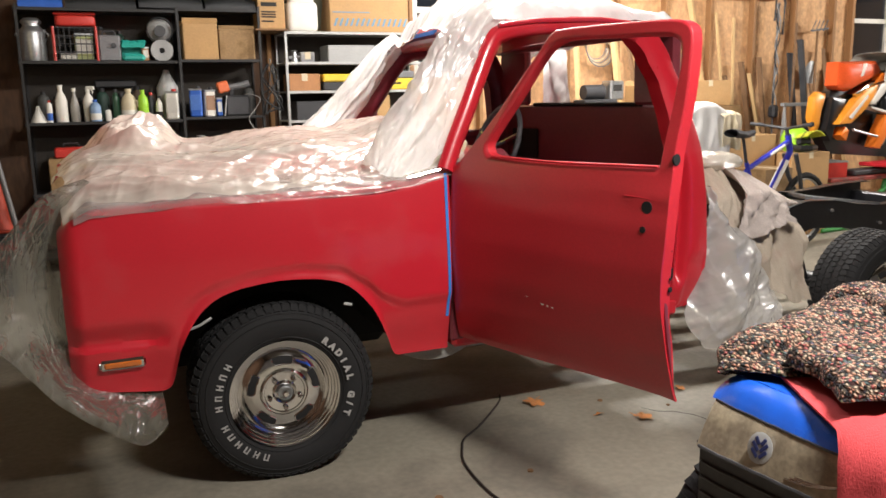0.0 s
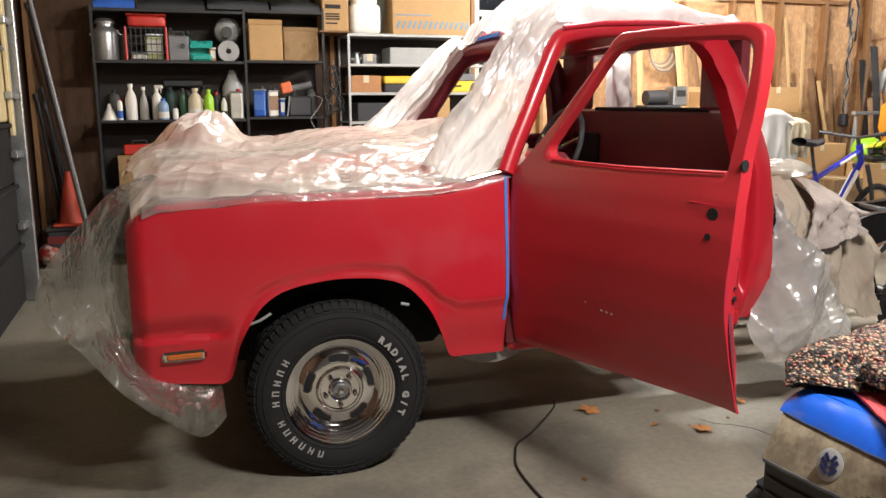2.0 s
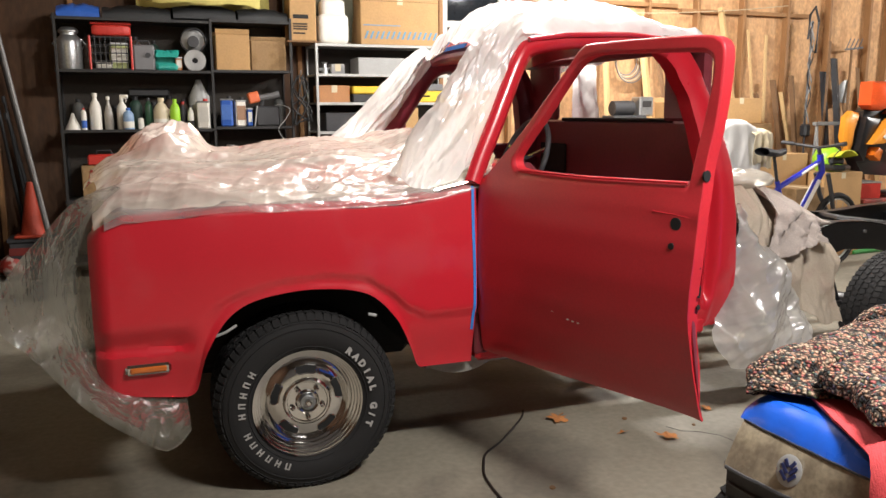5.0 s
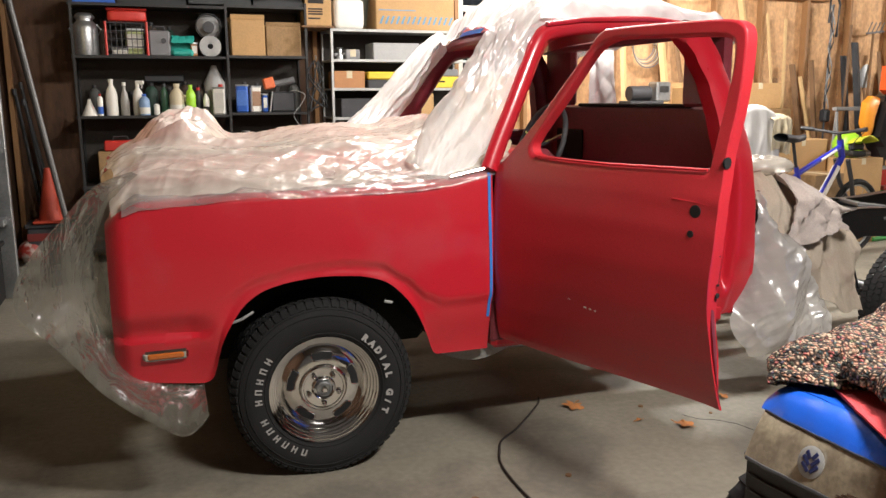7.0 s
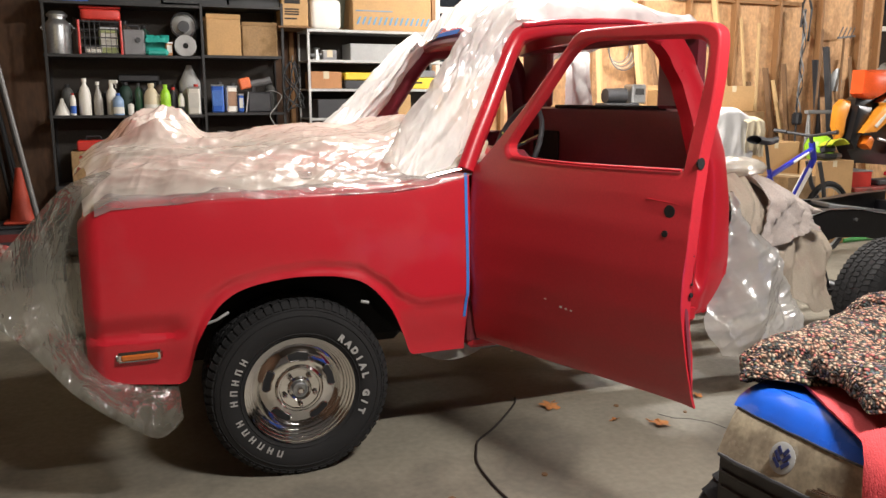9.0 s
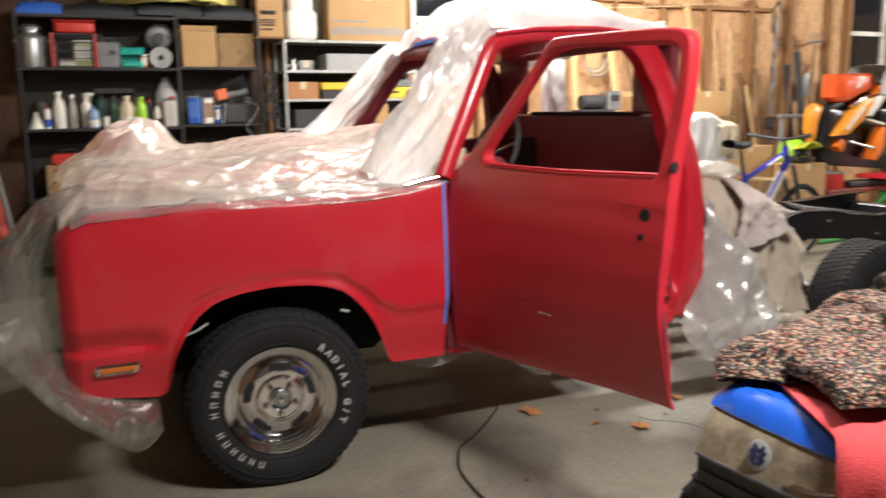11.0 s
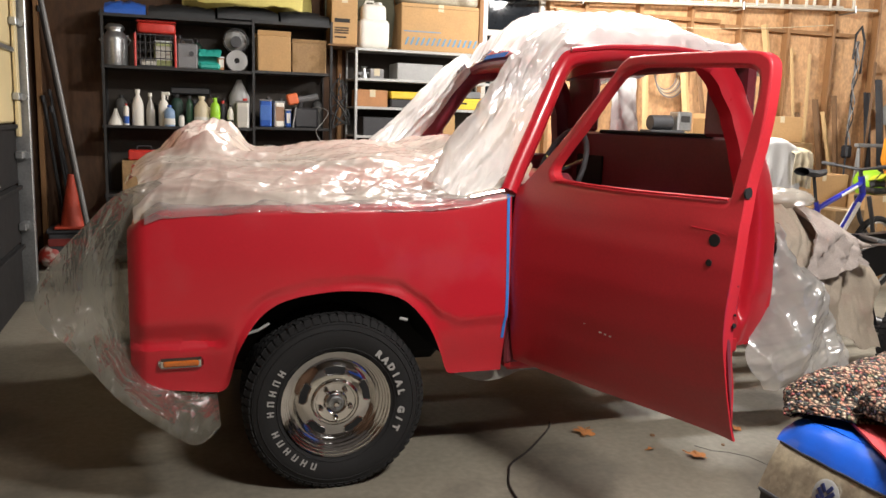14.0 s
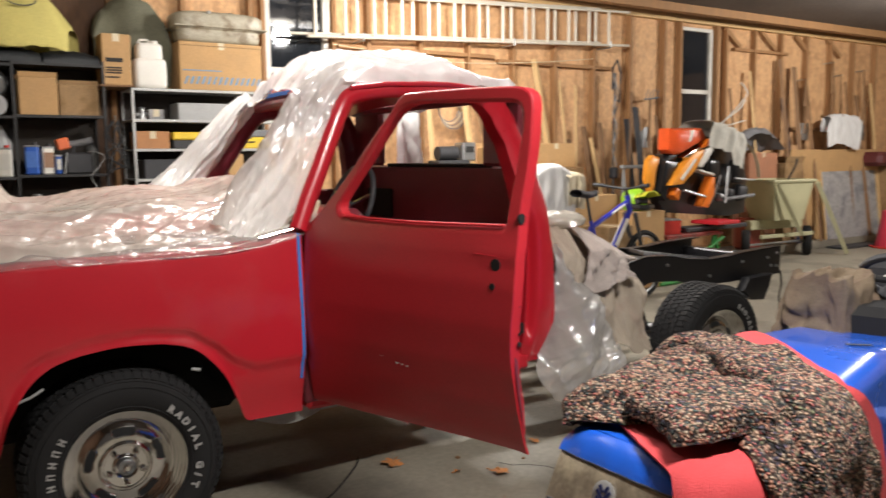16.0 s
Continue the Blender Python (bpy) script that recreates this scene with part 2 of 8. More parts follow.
CLEAR = sheet_plastic("clear_polythene", 0.38, (0.90, 0.88, 0.84), 0.13, 0.35, 9, (1.2, 1.2, 0.5), 0.10)
HEM = sheet_plastic("thin_clear_polythene", 0.72, (0.93, 0.91, 0.88), 0.10, 0.7, 10, (0.5, 1.0, 1.0), 0.06)
MILKY = sheet_plastic("milky_polythene", 0.40, (0.89, 0.84, 0.73), 0.20, 0.10, 9, (0.30, 1.0, 1.0), 0.05, 0.8, 0.30)
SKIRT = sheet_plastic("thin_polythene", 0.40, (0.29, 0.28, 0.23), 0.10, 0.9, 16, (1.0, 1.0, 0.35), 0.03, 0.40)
ROOFSHEET = sheet_plastic("white_polythene", 0.05, (0.97, 0.96, 0.94), 0.14, 0.14, 6, (0.5, 1, 1))
PILLARWRAP = sheet_plastic("wrapped_polythene", 0.13, (0.97, 0.96, 0.93), 0.19, 0.12, 8, (1.3, 1.3, 0.4), 0.06, 0.8, 0.52)


# ---- building blocks ----
def finish(bm, name, material, angle=35, smooth=True):
    bmesh.ops.recalc_face_normals(bm, faces=bm.faces)
    me = bpy.data.meshes.new(name)
    bm.to_mesh(me)
    bm.free()
    for p in me.polygons:
        p.use_smooth = smooth
    if smooth:
        me.set_sharp_from_angle(angle=radians(angle))
    me.materials.append(material)
    return me


def part(name, bm, material, parent, label="", angle=35, smooth=True):
    ob = new(name, finish(bm, name, material, angle, smooth))
    ob.parent = parent
    if label:
        ob["label"] = label
    return ob


def thing(name, label, category, x=0, y=0, z=0, rz=0, group="", rx=0, ry=0):
    ob = new(name)
    ob.matrix_world = pose(x, y, z, rx, ry, rz)
    return tagged(ob, label, category, group)


def one(name, bm, material, label, category, m=None, group="", kind="", angle=35):
    ob = new(name, finish(bm, name, material, angle))
    if m is not None:
        ob.matrix_world = m
    return tagged(ob, label, category, group, kind)


def B(a, b, bev=0.004, m=None, bm=None):
    """A box from corner a to corner b with softened edges."""
    bm = bm or bmesh.new()
    c = [(a[i] + b[i]) / 2 for i in range(3)]
    d = [max(abs(b[i] - a[i]), 0.001) for i in range(3)]
    r = bmesh.ops.create_cube(bm, size=1, matrix=(m or Matrix()) @ Matrix.LocRotScale(c, None, d))
    if bev:
        es = list({e for v in r["verts"] for e in v.link_edges})
        bmesh.ops.bevel(bm, geom=es, offset=min(bev, min(d) * 0.4), segments=1, profile=0.5, affect="EDGES")
    return bm


def C(r, h, seg=24, m=None, r2=None, bm=None, bev=0.0):
    """An upright cylinder or cone on z = 0."""
    bm = bm or bmesh.new()
    q = bmesh.ops.create_cone(bm, cap_ends=True, segments=seg, radius1=r, radius2=r if r2 is None else r2, depth=h, matrix=(m or Matrix()) @ pose(0, 0, h / 2))
    return bm


def lathe(profile, seg=32, m=None, bm=None, caps=True):
    """Turns (radius, height) pairs about z."""
    bm = bm or bmesh.new()
    m = m or Matrix()
    rings = []
    for r, z in profile:
        rings.append([bm.verts.new(m @ Vector((r * math.cos(2 * math.pi * k / seg), r * math.sin(2 * math.pi * k / seg), z))) for k in range(seg)])
    for a, b in zip(rings, rings[1:]):
        for k in range(seg):
            bm.faces.new((a[k], a[(k + 1) % seg], b[(k + 1) % seg], b[k]))
    if caps and profile[0][0] > 1e-4:
        bm.faces.new(rings[0][::-1])
    if caps and profile[-1][0] > 1e-4:
        bm.faces.new(rings[-1])
    bmesh.ops.remove_doubles(bm, verts=bm.verts, dist=1e-5)
    return bm


def tube(pts, r, seg=8, bm=None, flat=1.0, closed=False, up=(0, 0, 1), radii=None):
    """A bar of round or flattened section along points."""
    bm = bm or bmesh.new()
    pts = [Vector(p) for p in pts]
    n = len(pts)
    rings = []
    for i, p in enumerate(pts):
        a = pts[(i - 1) % n] if closed or i else p
        b = pts[(i + 1) % n] if closed or i < n - 1 else p
        t = (b - a).normalized()
        s = t.cross(Vector(up))
        if s.length < 1e-3:
            s = t.cross(Vector((1, 0, 0)))
        s.normalize()
        u = s.cross(t)
        rr = radii[i] if radii else r
        rings.append([bm.verts.new(p + s * rr * math.cos(2 * math.pi * k / seg) + u * rr * flat * math.sin(2 * math.pi * k / seg)) for k in range(seg)])
    for i in range(n if closed else n - 1):
        a, b = rings[i], rings[(i + 1) % n]
        for k in range(seg):
            bm.faces.new((a[k], a[(k + 1) % seg], b[(k + 1) % seg], b[k]))
    if not closed:
        bm.faces.new(rings[0][::-1])
        bm.faces.new(rings[-1])
    return bm


def grid(f, nu, nv, thick=0.0, bm=None, closed_u=False):
    """A sheet of f(u, v), u and v from 0 to 1; thick: its thickness against the normal."""
    bm = bm or bmesh.new()
    v = [[bm.verts.new(f(i / nu, j / nv)) for j in range(nv + 1)] for i in range(nu + 1)]
    fs = [bm.faces.new((v[i][j], v[i + 1][j], v[i + 1][j + 1], v[i][j + 1])) for i in range(nu) for j in range(nv)]
    if thick:
        bm.normal_update()
        bmesh.ops.solidify(bm, geom=fs, thickness=thick)
    return bm


def prism(outline, y0, y1, bev=0.0, m=None, bm=None):
    """A plate of outline (x, z) between y0 and y1."""
    bm = bm or bmesh.new()
    m = m or Matrix()
    a = [bm.verts.new(m @ Vector((x, y0, z))) for x, z in outline]
    b = [bm.verts.new(m @ Vector((x, y1, z))) for x, z in outline]
    n = len(a)
    fs = [bm.faces.new(a), bm.faces.new(b[::-1])]
    for i in range(n):
        fs.append(bm.faces.new((a[i], b[i], b[(i + 1) % n], a[(i + 1) % n])))
    if bev:
        es = list(fs[0].edges) + list(fs[1].edges)
        bmesh.ops.bevel(bm, geom=es, offset=bev, segments=2, profile=0.5, affect="EDGES")
    return bm


def pill(c, r, e=0.5, nu=28, nv=16, m=None, bm=None):
    """A rounded block: centre, half sizes, and how square it is (1: an ellipsoid)."""
    m = m or Matrix()

    def f(u, v):
        a, b = 2 * math.pi * u, math.pi * (v - 0.5)
        p = [math.copysign(abs(t) ** e, t) for t in (math.cos(a), math.sin(a), math.cos(b), math.sin(b))]
        return m @ Vector((c[0] + r[0] * p[0] * p[2], c[1] + r[1] * p[1] * p[2], c[2] + r[2] * p[3]))
    bm = grid(f, nu, nv, bm=bm)
    bmesh.ops.remove_doubles(bm, verts=bm.verts, dist=1e-5)
    return bm


def curve(knots, x):
    """Smooth interpolation in (x, y) pairs."""
    if x <= knots[0][0]:
        return knots[0][1]
    for (x0, y0), (x1, y1) in zip(knots, knots[1:]):
        if x <= x1:
            s = (x - x0) / (x1 - x0)
            return y0 + (y1 - y0) * (s * s * (3 - 2 * s) * 0.5 + s * 0.5)
    return knots[-1][1]


def along(pts, s):
    """The point at share s of a polyline with rounded corners."""
    n = len(pts) - 1
    k = min(int(s * n), n - 1)
    f = s * n - k
    P = [Vector(pts[max(0, min(n, k + d))]) for d in (-1, 0, 1, 2)]
    return 0.5 * (2 * P[1] + (P[2] - P[0]) * f + (2 * P[0] - 5 * P[1] + 4 * P[2] - P[3]) * f * f + (3 * P[1] - P[0] - 3 * P[2] + P[3]) * f ** 3)


def step(a, b, x):
    s = max(0.0, min(1.0, (x - a) / (b - a)))
    return s * s * (3 - 2 * s)


def crumple(p, amp, scale=6.0, seed=0.0):
    """Folds of a crumpled sheet: sharp ridges at three scales."""
    q = Vector(p) * scale + Vector((seed, seed * 2, -seed))
    h = 0.0
    a = 1.0
    for k in range(3):
        h += a * (1 - 2 * abs(noise.noise(q)))
        q = q * 2.1 + Vector((3.1, 1.7, 4.2))
        a *= 0.5
    return amp * h


# ---- structure ----
# For the unseen south wall; dark neutral grey keeps orange and haze off reflections.
GREYWALL = mat("grey_wall_paint", (0.13, 0.12, 0.115), 0.8, var=0.15, size=2)
WALL_Y = 4.56
bm = grid(lambda u, v: Vector((-2.6 + 17.2 * u, -6.6 + 11.4 * v, 0.0)), 40, 30)
floor = one("floor", bm, CONCRETE, "grey stained concrete garage floor with cracks", "floor", kind="structure")
for name, a, b in (("wall_east", (14.4, -6.6, 0), (14.6, WALL_Y, 3.4)), ("wall_south", (-2.6, -6.8, 0), (14.6, -6.6, 3.4))):
    one(name, B(a, b, 0), GREYWALL if name == "wall_south" else OSB, "plain grey unseen wall closing the garage" if name == "wall_south" else "boarded garage wall of bare sheets", "wall", kind="structure")


def wall_hole():
    """The back wall with two window openings through it."""
    bm = bmesh.new()
    y0, y1 = WALL_Y, WALL_Y + 0.15
    xs = [-2.6, 2.26, 2.92, 7.94, 8.60, 14.6]
    for i in range(5):
        if i in (1, 3):
            B((xs[i], y0, 0), (xs[i + 1], y1, 1.62), 0, bm=bm)
            B((xs[i], y0, 3.08), (xs[i + 1], y1, 3.4), 0, bm=bm)
        else:
            B((xs[i], y0, 0), (xs[i + 1], y1, 3.4), 0, bm=bm)
    bmesh.ops.remove_doubles(bm, verts=bm.verts, dist=1e-4)
    return bm


wall_n = one("wall_north", wall_hole(), OSB, "garage wall of bare strand board between studs", "wall", kind="structure")
one("ceiling", B((-2.6, -6.6, CEIL), (14.6, WALL_Y, CEIL + 0.1), 0), CEILING, "dim unpainted board ceiling", "ceiling", kind="structure")
x = -1.55
k = 0
while x < 14.3:
    if not (2.20 < x < 2.95 or 7.90 < x < 8.62):
        w = 0.019 + 0.002 * math.sin(k * 1.7)
        part("stud", B((x - w, WALL_Y - 0.088, 0.16), (x + w, WALL_Y - 0.001, CEIL - 0.10), 0.003), STUD, wall_n, "", 30)
    x += 0.61
    k += 1
for xs in (2.23, 2.95, 7.905, 8.635):
    part("stud", B((xs - 0.02, WALL_Y - 0.088, 0.16), (xs + 0.02, WALL_Y - 0.001, CEIL - 0.10), 0.003), STUD, wall_n)
part("top_plate", B((-2.2, WALL_Y - 0.095, CEIL - 0.10), (14.4, WALL_Y - 0.001, CEIL - 0.055), 0.003), TIMBER, wall_n, "pale timber top plate")
part("top_plate", B((-2.2, WALL_Y - 0.10, CEIL - 0.052), (14.4, WALL_Y - 0.001, CEIL - 0.002), 0.003), STUD, wall_n)
part("bottom_plate", B((-2.2, WALL_Y - 0.095, 0.12), (14.4, WALL_Y - 0.001, 0.158), 0.003), STUD, wall_n)
for xa, xb, z in ((3.0, 4.9, 2.48), (4.95, 6.7, 2.44), (9.0, 10.2, 2.82), (10.3, 11.4, 1.75)):
    part("blocking", B((xa, WALL_Y - 0.075, z), (xb, WALL_Y - 0.002, z + 0.04), 0.003), STUD, wall_n)
for xb in (8.95, 9.75, 10.55, 11.35):
    m = pose(xb, WALL_Y - 0.05, 3.0, 0, 35, 0)
    part("brace", B((-0.20, -0.02, -0.03), (0.22, 0.02, 0.03), 0.003, m), STUD, wall_n)
part("dark_panelling", B((-1.83, WALL_Y - 0.030, 0.12), (0.95, WALL_Y - 0.004, CEIL - 0.11), 0.003), BROWNWALL, wall_n, "dark brown panelling behind the shelves")
one("trim", B((-1.8, WALL_Y - 0.42, 0), (14.4, WALL_Y - 0.0, 0.12), 0.008), CONCRETE, "low concrete ledge along the wall foot", "ledge", kind="structure")
one("baseboard", B((-2.5, -0.02, CEIL - 0.10), (14.4, 0.10, CEIL - 0.002), 0.004, pose(0, 4.0, -0.0)), STUD, "timber beam under the ceiling edge", "beam", kind="structure")


def window(name, x0, x1, z0, z1, rail):
    w = tagged(new(name), "white sash window, black with night outside", "window", kind="structure")
    t = 0.045
    y0, y1 = WALL_Y - 0.02, WALL_Y + 0.05
    for a, b in (((x0 - 0.05, y0, z0 - t), (x1 + 0.05, y1, z0)), ((x0 - 0.05, y0, z1), (x1 + 0.05, y1, z1 + t)), ((x0 - 0.055, y0, z0), (x0, y1, z1)), ((x1, y0, z0), (x1 + 0.055, y1, z1))):
        part("window_frame", B(a, b, 0.006), WHITEPAINT, w)
    part("sash_rail", B((x0, y0 + 0.012, rail - 0.028), (x1, y1 - 0.01, rail + 0.028), 0.005), WHITEPAINT, w)
    for a, b in ((z0, rail - 0.028), (rail + 0.028, z1)):
        part("pane", B((x0, y1 - 0.03, a), (x1, y1 - 0.024, b), 0), GLASS, w, "dark glass pane")


window("window_1", 2.32, 2.86, 1.66, 3.03, 2.24)
window("window_2", 7.99, 8.545, 1.66, 3.03, 2.24)

# the wall ahead of the truck, with its sectional door
wall_w = one("wall_west", B((-1.95, -6.6, 0), (-1.83, WALL_Y, 3.4), 0), BROWNWALL, "dark brown boarded wall ahead of the truck", "wall", kind="structure")
for y in (4.42, 4.0, 3.78):
    part("stud", B((-1.83, y - 0.02, 0.0), (-1.74, y + 0.02, CEIL), 0.003), BROWNWALL, wall_w)
gd = tagged(new("door_1"), "cream and black sectional garage door with steel tracks", "garage door", kind="structure")
DOORBLACK = mat("black_door_panel", (0.008, 0.007, 0.007), 0.95, var=0.3)
for za, zb in ((0.02, 0.44), (0.45, 0.86), (0.87, 1.285), (1.295, 1.80), (1.81, 2.26), (2.27, 2.72)):
    part("panel", B((-1.62, 1.10, za), (-1.58, 3.52, zb), 0.012), DOORCREAM if za > 1.2 else DOORBLACK, gd, "" if za > 1.2 else "black lower panel")
    part("strut", B((-1.58, 1.10, zb - 0.03), (-1.555, 3.52, zb), 0.004), GALV if za > 1.2 else DOORBLACK, gd)
part("edge_strip", B((-1.57, 3.45, 1.20), (-1.545, 3.54, 2.6), 0.004), DOORCREAM, gd)
part("track", B((-1.60, 3.60, 0.0), (-1.50, 3.66, 2.7), 0.006), GALV, gd, "galvanised steel track")
part("track", B((-1.545, 3.66, 0.0), (-1.53, 3.73, 2.7), 0.003), GALV, gd)
for z in (0.55, 1.05, 1.45, 1.95):
    part("hinge", B((-1.575, 3.40, z), (-1.53, 3.58, z + 0.05), 0.004), GALV, gd)
    part("roller", C(0.022, 0.06, 12, pose(-1.52, 3.56, z + 0.02, 90)), GALV, gd)
part("jamb", B((-1.74, 3.74, 0), (-1.52, 3.80, 2.8), 0.004), BROWNWALL, gd)

# ceiling lights
for (x, y, z), e, turned in TUBES:
    t = thing("ceiling_light", "twin tube shop light hung under the ceiling", "ceiling light", x, y, z, turned, "shop lights")
    part("housing", B((-0.64, -0.10, 0.055), (0.64, 0.10, 0.09), 0.01), WHITEPAINT, t)
    for s in (-0.05, 0.05):
        part("tube", C(0.016, 1.2, 12, pose(-0.6, s, 0.02, 0, 90)), glow("tube_glow", WARM, 14), t, "glowing fluorescent tube")
    for s in (-0.5, 0.5):
        part("chain", tube([(s, 0, 0.09), (s, 0, CEIL - z)], 0.005, 6), GALV, t)
    if y < 0:  # this unseen fixture is lit by one downward area lamp
        l = bpy.data.lights.new("tube_lamp", "AREA")
        l.shape, l.size, l.size_y, l.energy, l.color = "RECTANGLE", 0.6, 0.14, e, WARM
        new("tube_lamp", l).matrix_world = pose(x, y, z, 0, 0, turned) @ pose(0, 0, -0.03)
        continue
    for s in (-0.36, 0.36):
        l = bpy.data.lights.new("tube_lamp", "POINT")
        l.shadow_soft_size, l.energy, l.color = 0.10, e, WARM
        o = new("tube_lamp", l)
        o.matrix_world = pose(x, y, z, 0, 0, turned) @ pose(s, 0, -0.12)


DULLFILM = mat("dull_pale_film", (0.30, 0.29, 0.26), 0.5, var=0.2, size=12)

# ---- the truck: x to its tail, y across from the near side, the front hub over the origin ----
WB, HUB, MID = 3.2, 0.335, 0.96
truck = thing("pickup_truck", "glossy red pickup truck under restoration, bare black frame behind its cab", "pickup truck")
ARCH = [(-0.43, 0.415), (-0.40, 0.435), (-0.36, 0.578), (-0.272, 0.706), (-0.20, 0.748), (-0.114, 0.768), (0.0, 0.778), (0.113, 0.772), (0.19, 0.757), (0.242, 0.735), (0.333, 0.644), (0.405, 0.507), (0.442, 0.424), (0.46, 0.418)]
CREASE = [(-0.40, 0.72), (-0.23, 0.80), (-0.09, 0.831), (0.07, 0.840), (0.218, 0.822), (0.307, 0.768), (0.399, 0.688), (0.468, 0.658), (0.70, 0.662)]
FTOP = [(-0.72, 1.00), (-0.70, 1.025), (-0.67, 1.05), (-0.60, 1.078), (-0.36, 1.092), (0.34, 1.096), (0.50, 1.112), (0.63, 1.140), (0.67, 1.155)]


def flowing(knots, x):
    """Rounded interpolation in (x, y) pairs, with the slope carried through each knot."""
    n = len(knots)
    for i in range(n - 1):
        (x0, y0), (x1, y1) = knots[i], knots[i + 1]
        if x <= x1:
            d = (y1 - y0) / (x1 - x0)
            e = (y0 - knots[i - 1][1]) / (x0 - knots[i - 1][0]) if i else d
            f = (knots[i + 2][1] - y1) / (knots[i + 2][0] - x1) if i < n - 2 else d
            m0 = 2 * d * e / (d + e) if d * e > 0 else 0.0
            m1 = 2 * d * f / (d + f) if d * f > 0 else 0.0
            h, k = x1 - x0, max(0.0, (x - x0) / (x1 - x0))
            return y0 * (1 - k) ** 2 * (1 + 2 * k) + y1 * k * k * (3 - 2 * k) + h * k * (1 - k) * (m0 * (1 - k) - m1 * k)
    return knots[-1][1]


def fender_bottom(x):
    if x < -0.43:
        return curve([(-0.72, 0.475), (-0.66, 0.445), (-0.43, 0.418)], x)
    return flowing(ARCH, x) if x < 0.46 else 0.42


def fender_side(x, z):
    top = curve(FTOP, x)
    y = 0.0
    t = max(0.0, (z - 0.86) / max(0.05, top - 0.86))
    y += 0.02 * t * t
    zc = curve(CREASE, x)
    y += 0.017 * step(0.0, 0.045, zc - z) * step(-0.40, -0.24, x)
    a = fender_bottom(x)
    lip = step(0.05, 0.0, z - a) * step(0.43, 0.34, abs(x))
    y -= 0.013 * lip
    y += 0.040 * step(0.64, 0.41, z) * (1 - 0.6 * lip)
    y += (0.034 * step(0.70, 0.612, z) - 0.026 * step(0.612, 0.592, z)) * step(-0.36, -0.47, x)
    if x < -0.655:
        y += 0.05 * ((-0.655 - x) / 0.065) ** 2
    return y


def fender_point(u, v, far=False):
    x = -0.717 + 1.383 * u
    lo, hi = fender_bottom(x), curve(FTOP, x)
    r = 0.035
    if v < 0.86:
        z = lo + (hi - r - lo) * v / 0.86
        y = fender_side(x, z)
    else:
        a = (v - 0.86) / 0.14 * math.pi / 2
        y = fender_side(x, hi - r) + r * 1.6 * (1 - math.cos(a))
        z = hi - r + r * math.sin(a)
    return Vector((x, 2 * MID - y if far else y, z))


part("fender", grid(fender_point, 150, 46), RED, truck, "", 50)
part("fender", grid(lambda u, v: fender_point(u, v, True), 70, 24), RED, truck, "", 50)


def hood_point(u, v):
    x = -0.70 + 1.366 * u
    y = 0.075 + (2 * MID - 0.15) * v
    return Vector((x, y, curve(FTOP, x) + 0.055 * math.sin(math.pi * v) ** 0.7 + 0.008 * math.sin(math.pi * v * 3) ** 2))


part("hood", grid(hood_point, 40, 40, 0.01), RED, truck)
part("grille", B((-0.712, 0.07, 0.62), (-0.66, 1.85, 1.0), 0.02), BLACK, truck, "dark grille panel behind the plastic")
part("valance", B((-0.70, 0.07, 0.44), (-0.66, 1.85, 0.60), 0.015), RED, truck)
# Liner is coloured near-black to carry the shade inside the wheel well.
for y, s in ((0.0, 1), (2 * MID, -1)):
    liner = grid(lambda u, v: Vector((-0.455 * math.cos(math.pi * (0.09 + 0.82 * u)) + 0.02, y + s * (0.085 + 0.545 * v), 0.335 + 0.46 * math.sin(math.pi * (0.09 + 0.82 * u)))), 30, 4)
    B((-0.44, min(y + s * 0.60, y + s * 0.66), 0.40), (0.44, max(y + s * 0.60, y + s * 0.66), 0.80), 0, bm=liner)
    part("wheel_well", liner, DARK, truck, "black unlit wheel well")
# Unseen rails and block, added to keep light off the floor below.
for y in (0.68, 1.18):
    part("shade_rail", B((-0.55, y, 0.33), (0.80, y + 0.07, 0.46), 0.01), DARK, truck)
part("shade_block", B((0.62, 0.80, 0.28), (1.45, 1.12, 0.43), 0.06), DARK, truck)
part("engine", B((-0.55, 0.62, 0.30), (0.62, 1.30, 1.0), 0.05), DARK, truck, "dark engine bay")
marker = part("marker_lamp", B((-0.627, -0.006, 0.525), (-0.478, 0.05, 0.562), 0.008, pose(0, 0.014, 0)), CHROME, truck, "bright rimmed amber side marker")
part("lens", B((-0.612, -0.012, 0.533), (-0.493, 0.04, 0.554), 0.005, pose(0, 0.014, 0)), AMBER, marker, "amber lens")
part("wire_clip", tube([(-0.33, 0.03, 0.63), (-0.29, 0.02, 0.645), (-0.25, 0.03, 0.665)], 0.005, 8), LGREYP, truck, "pale cable end in the wheel well")
part("wire_clip", tube([(0.24, 0.05, 0.655), (0.27, 0.045, 0.648)], 0.006, 8), LGREYP, truck)
part("loose_film", grid(lambda u, v: Vector((0.50 + 0.26 * u, 0.10 + 0.02 * math.sin(5 * u), 0.425 - (0.012 + 0.055 * math.sin(math.pi * (0.15 + 0.75 * u)) ** 1.5) * v)), 16, 6), DULLFILM, truck, "pale film hanging below the fender corner")
part("tape_line", grid(lambda u, v: Vector((0.648 + 0.012 * u + 0.003 * math.sin(v * 6), fender_side(0.655, 0.56 + 0.57 * v) - 0.0025, 0.56 + 0.57 * v)), 1, 24), TAPE, truck, "strip of blue masking tape")
part("trim_strip", tube([(0.50, 0.022, 1.118), (0.58, 0.02, 1.134), (0.655, 0.018, 1.148)], 0.006, 8), CHROME, truck)

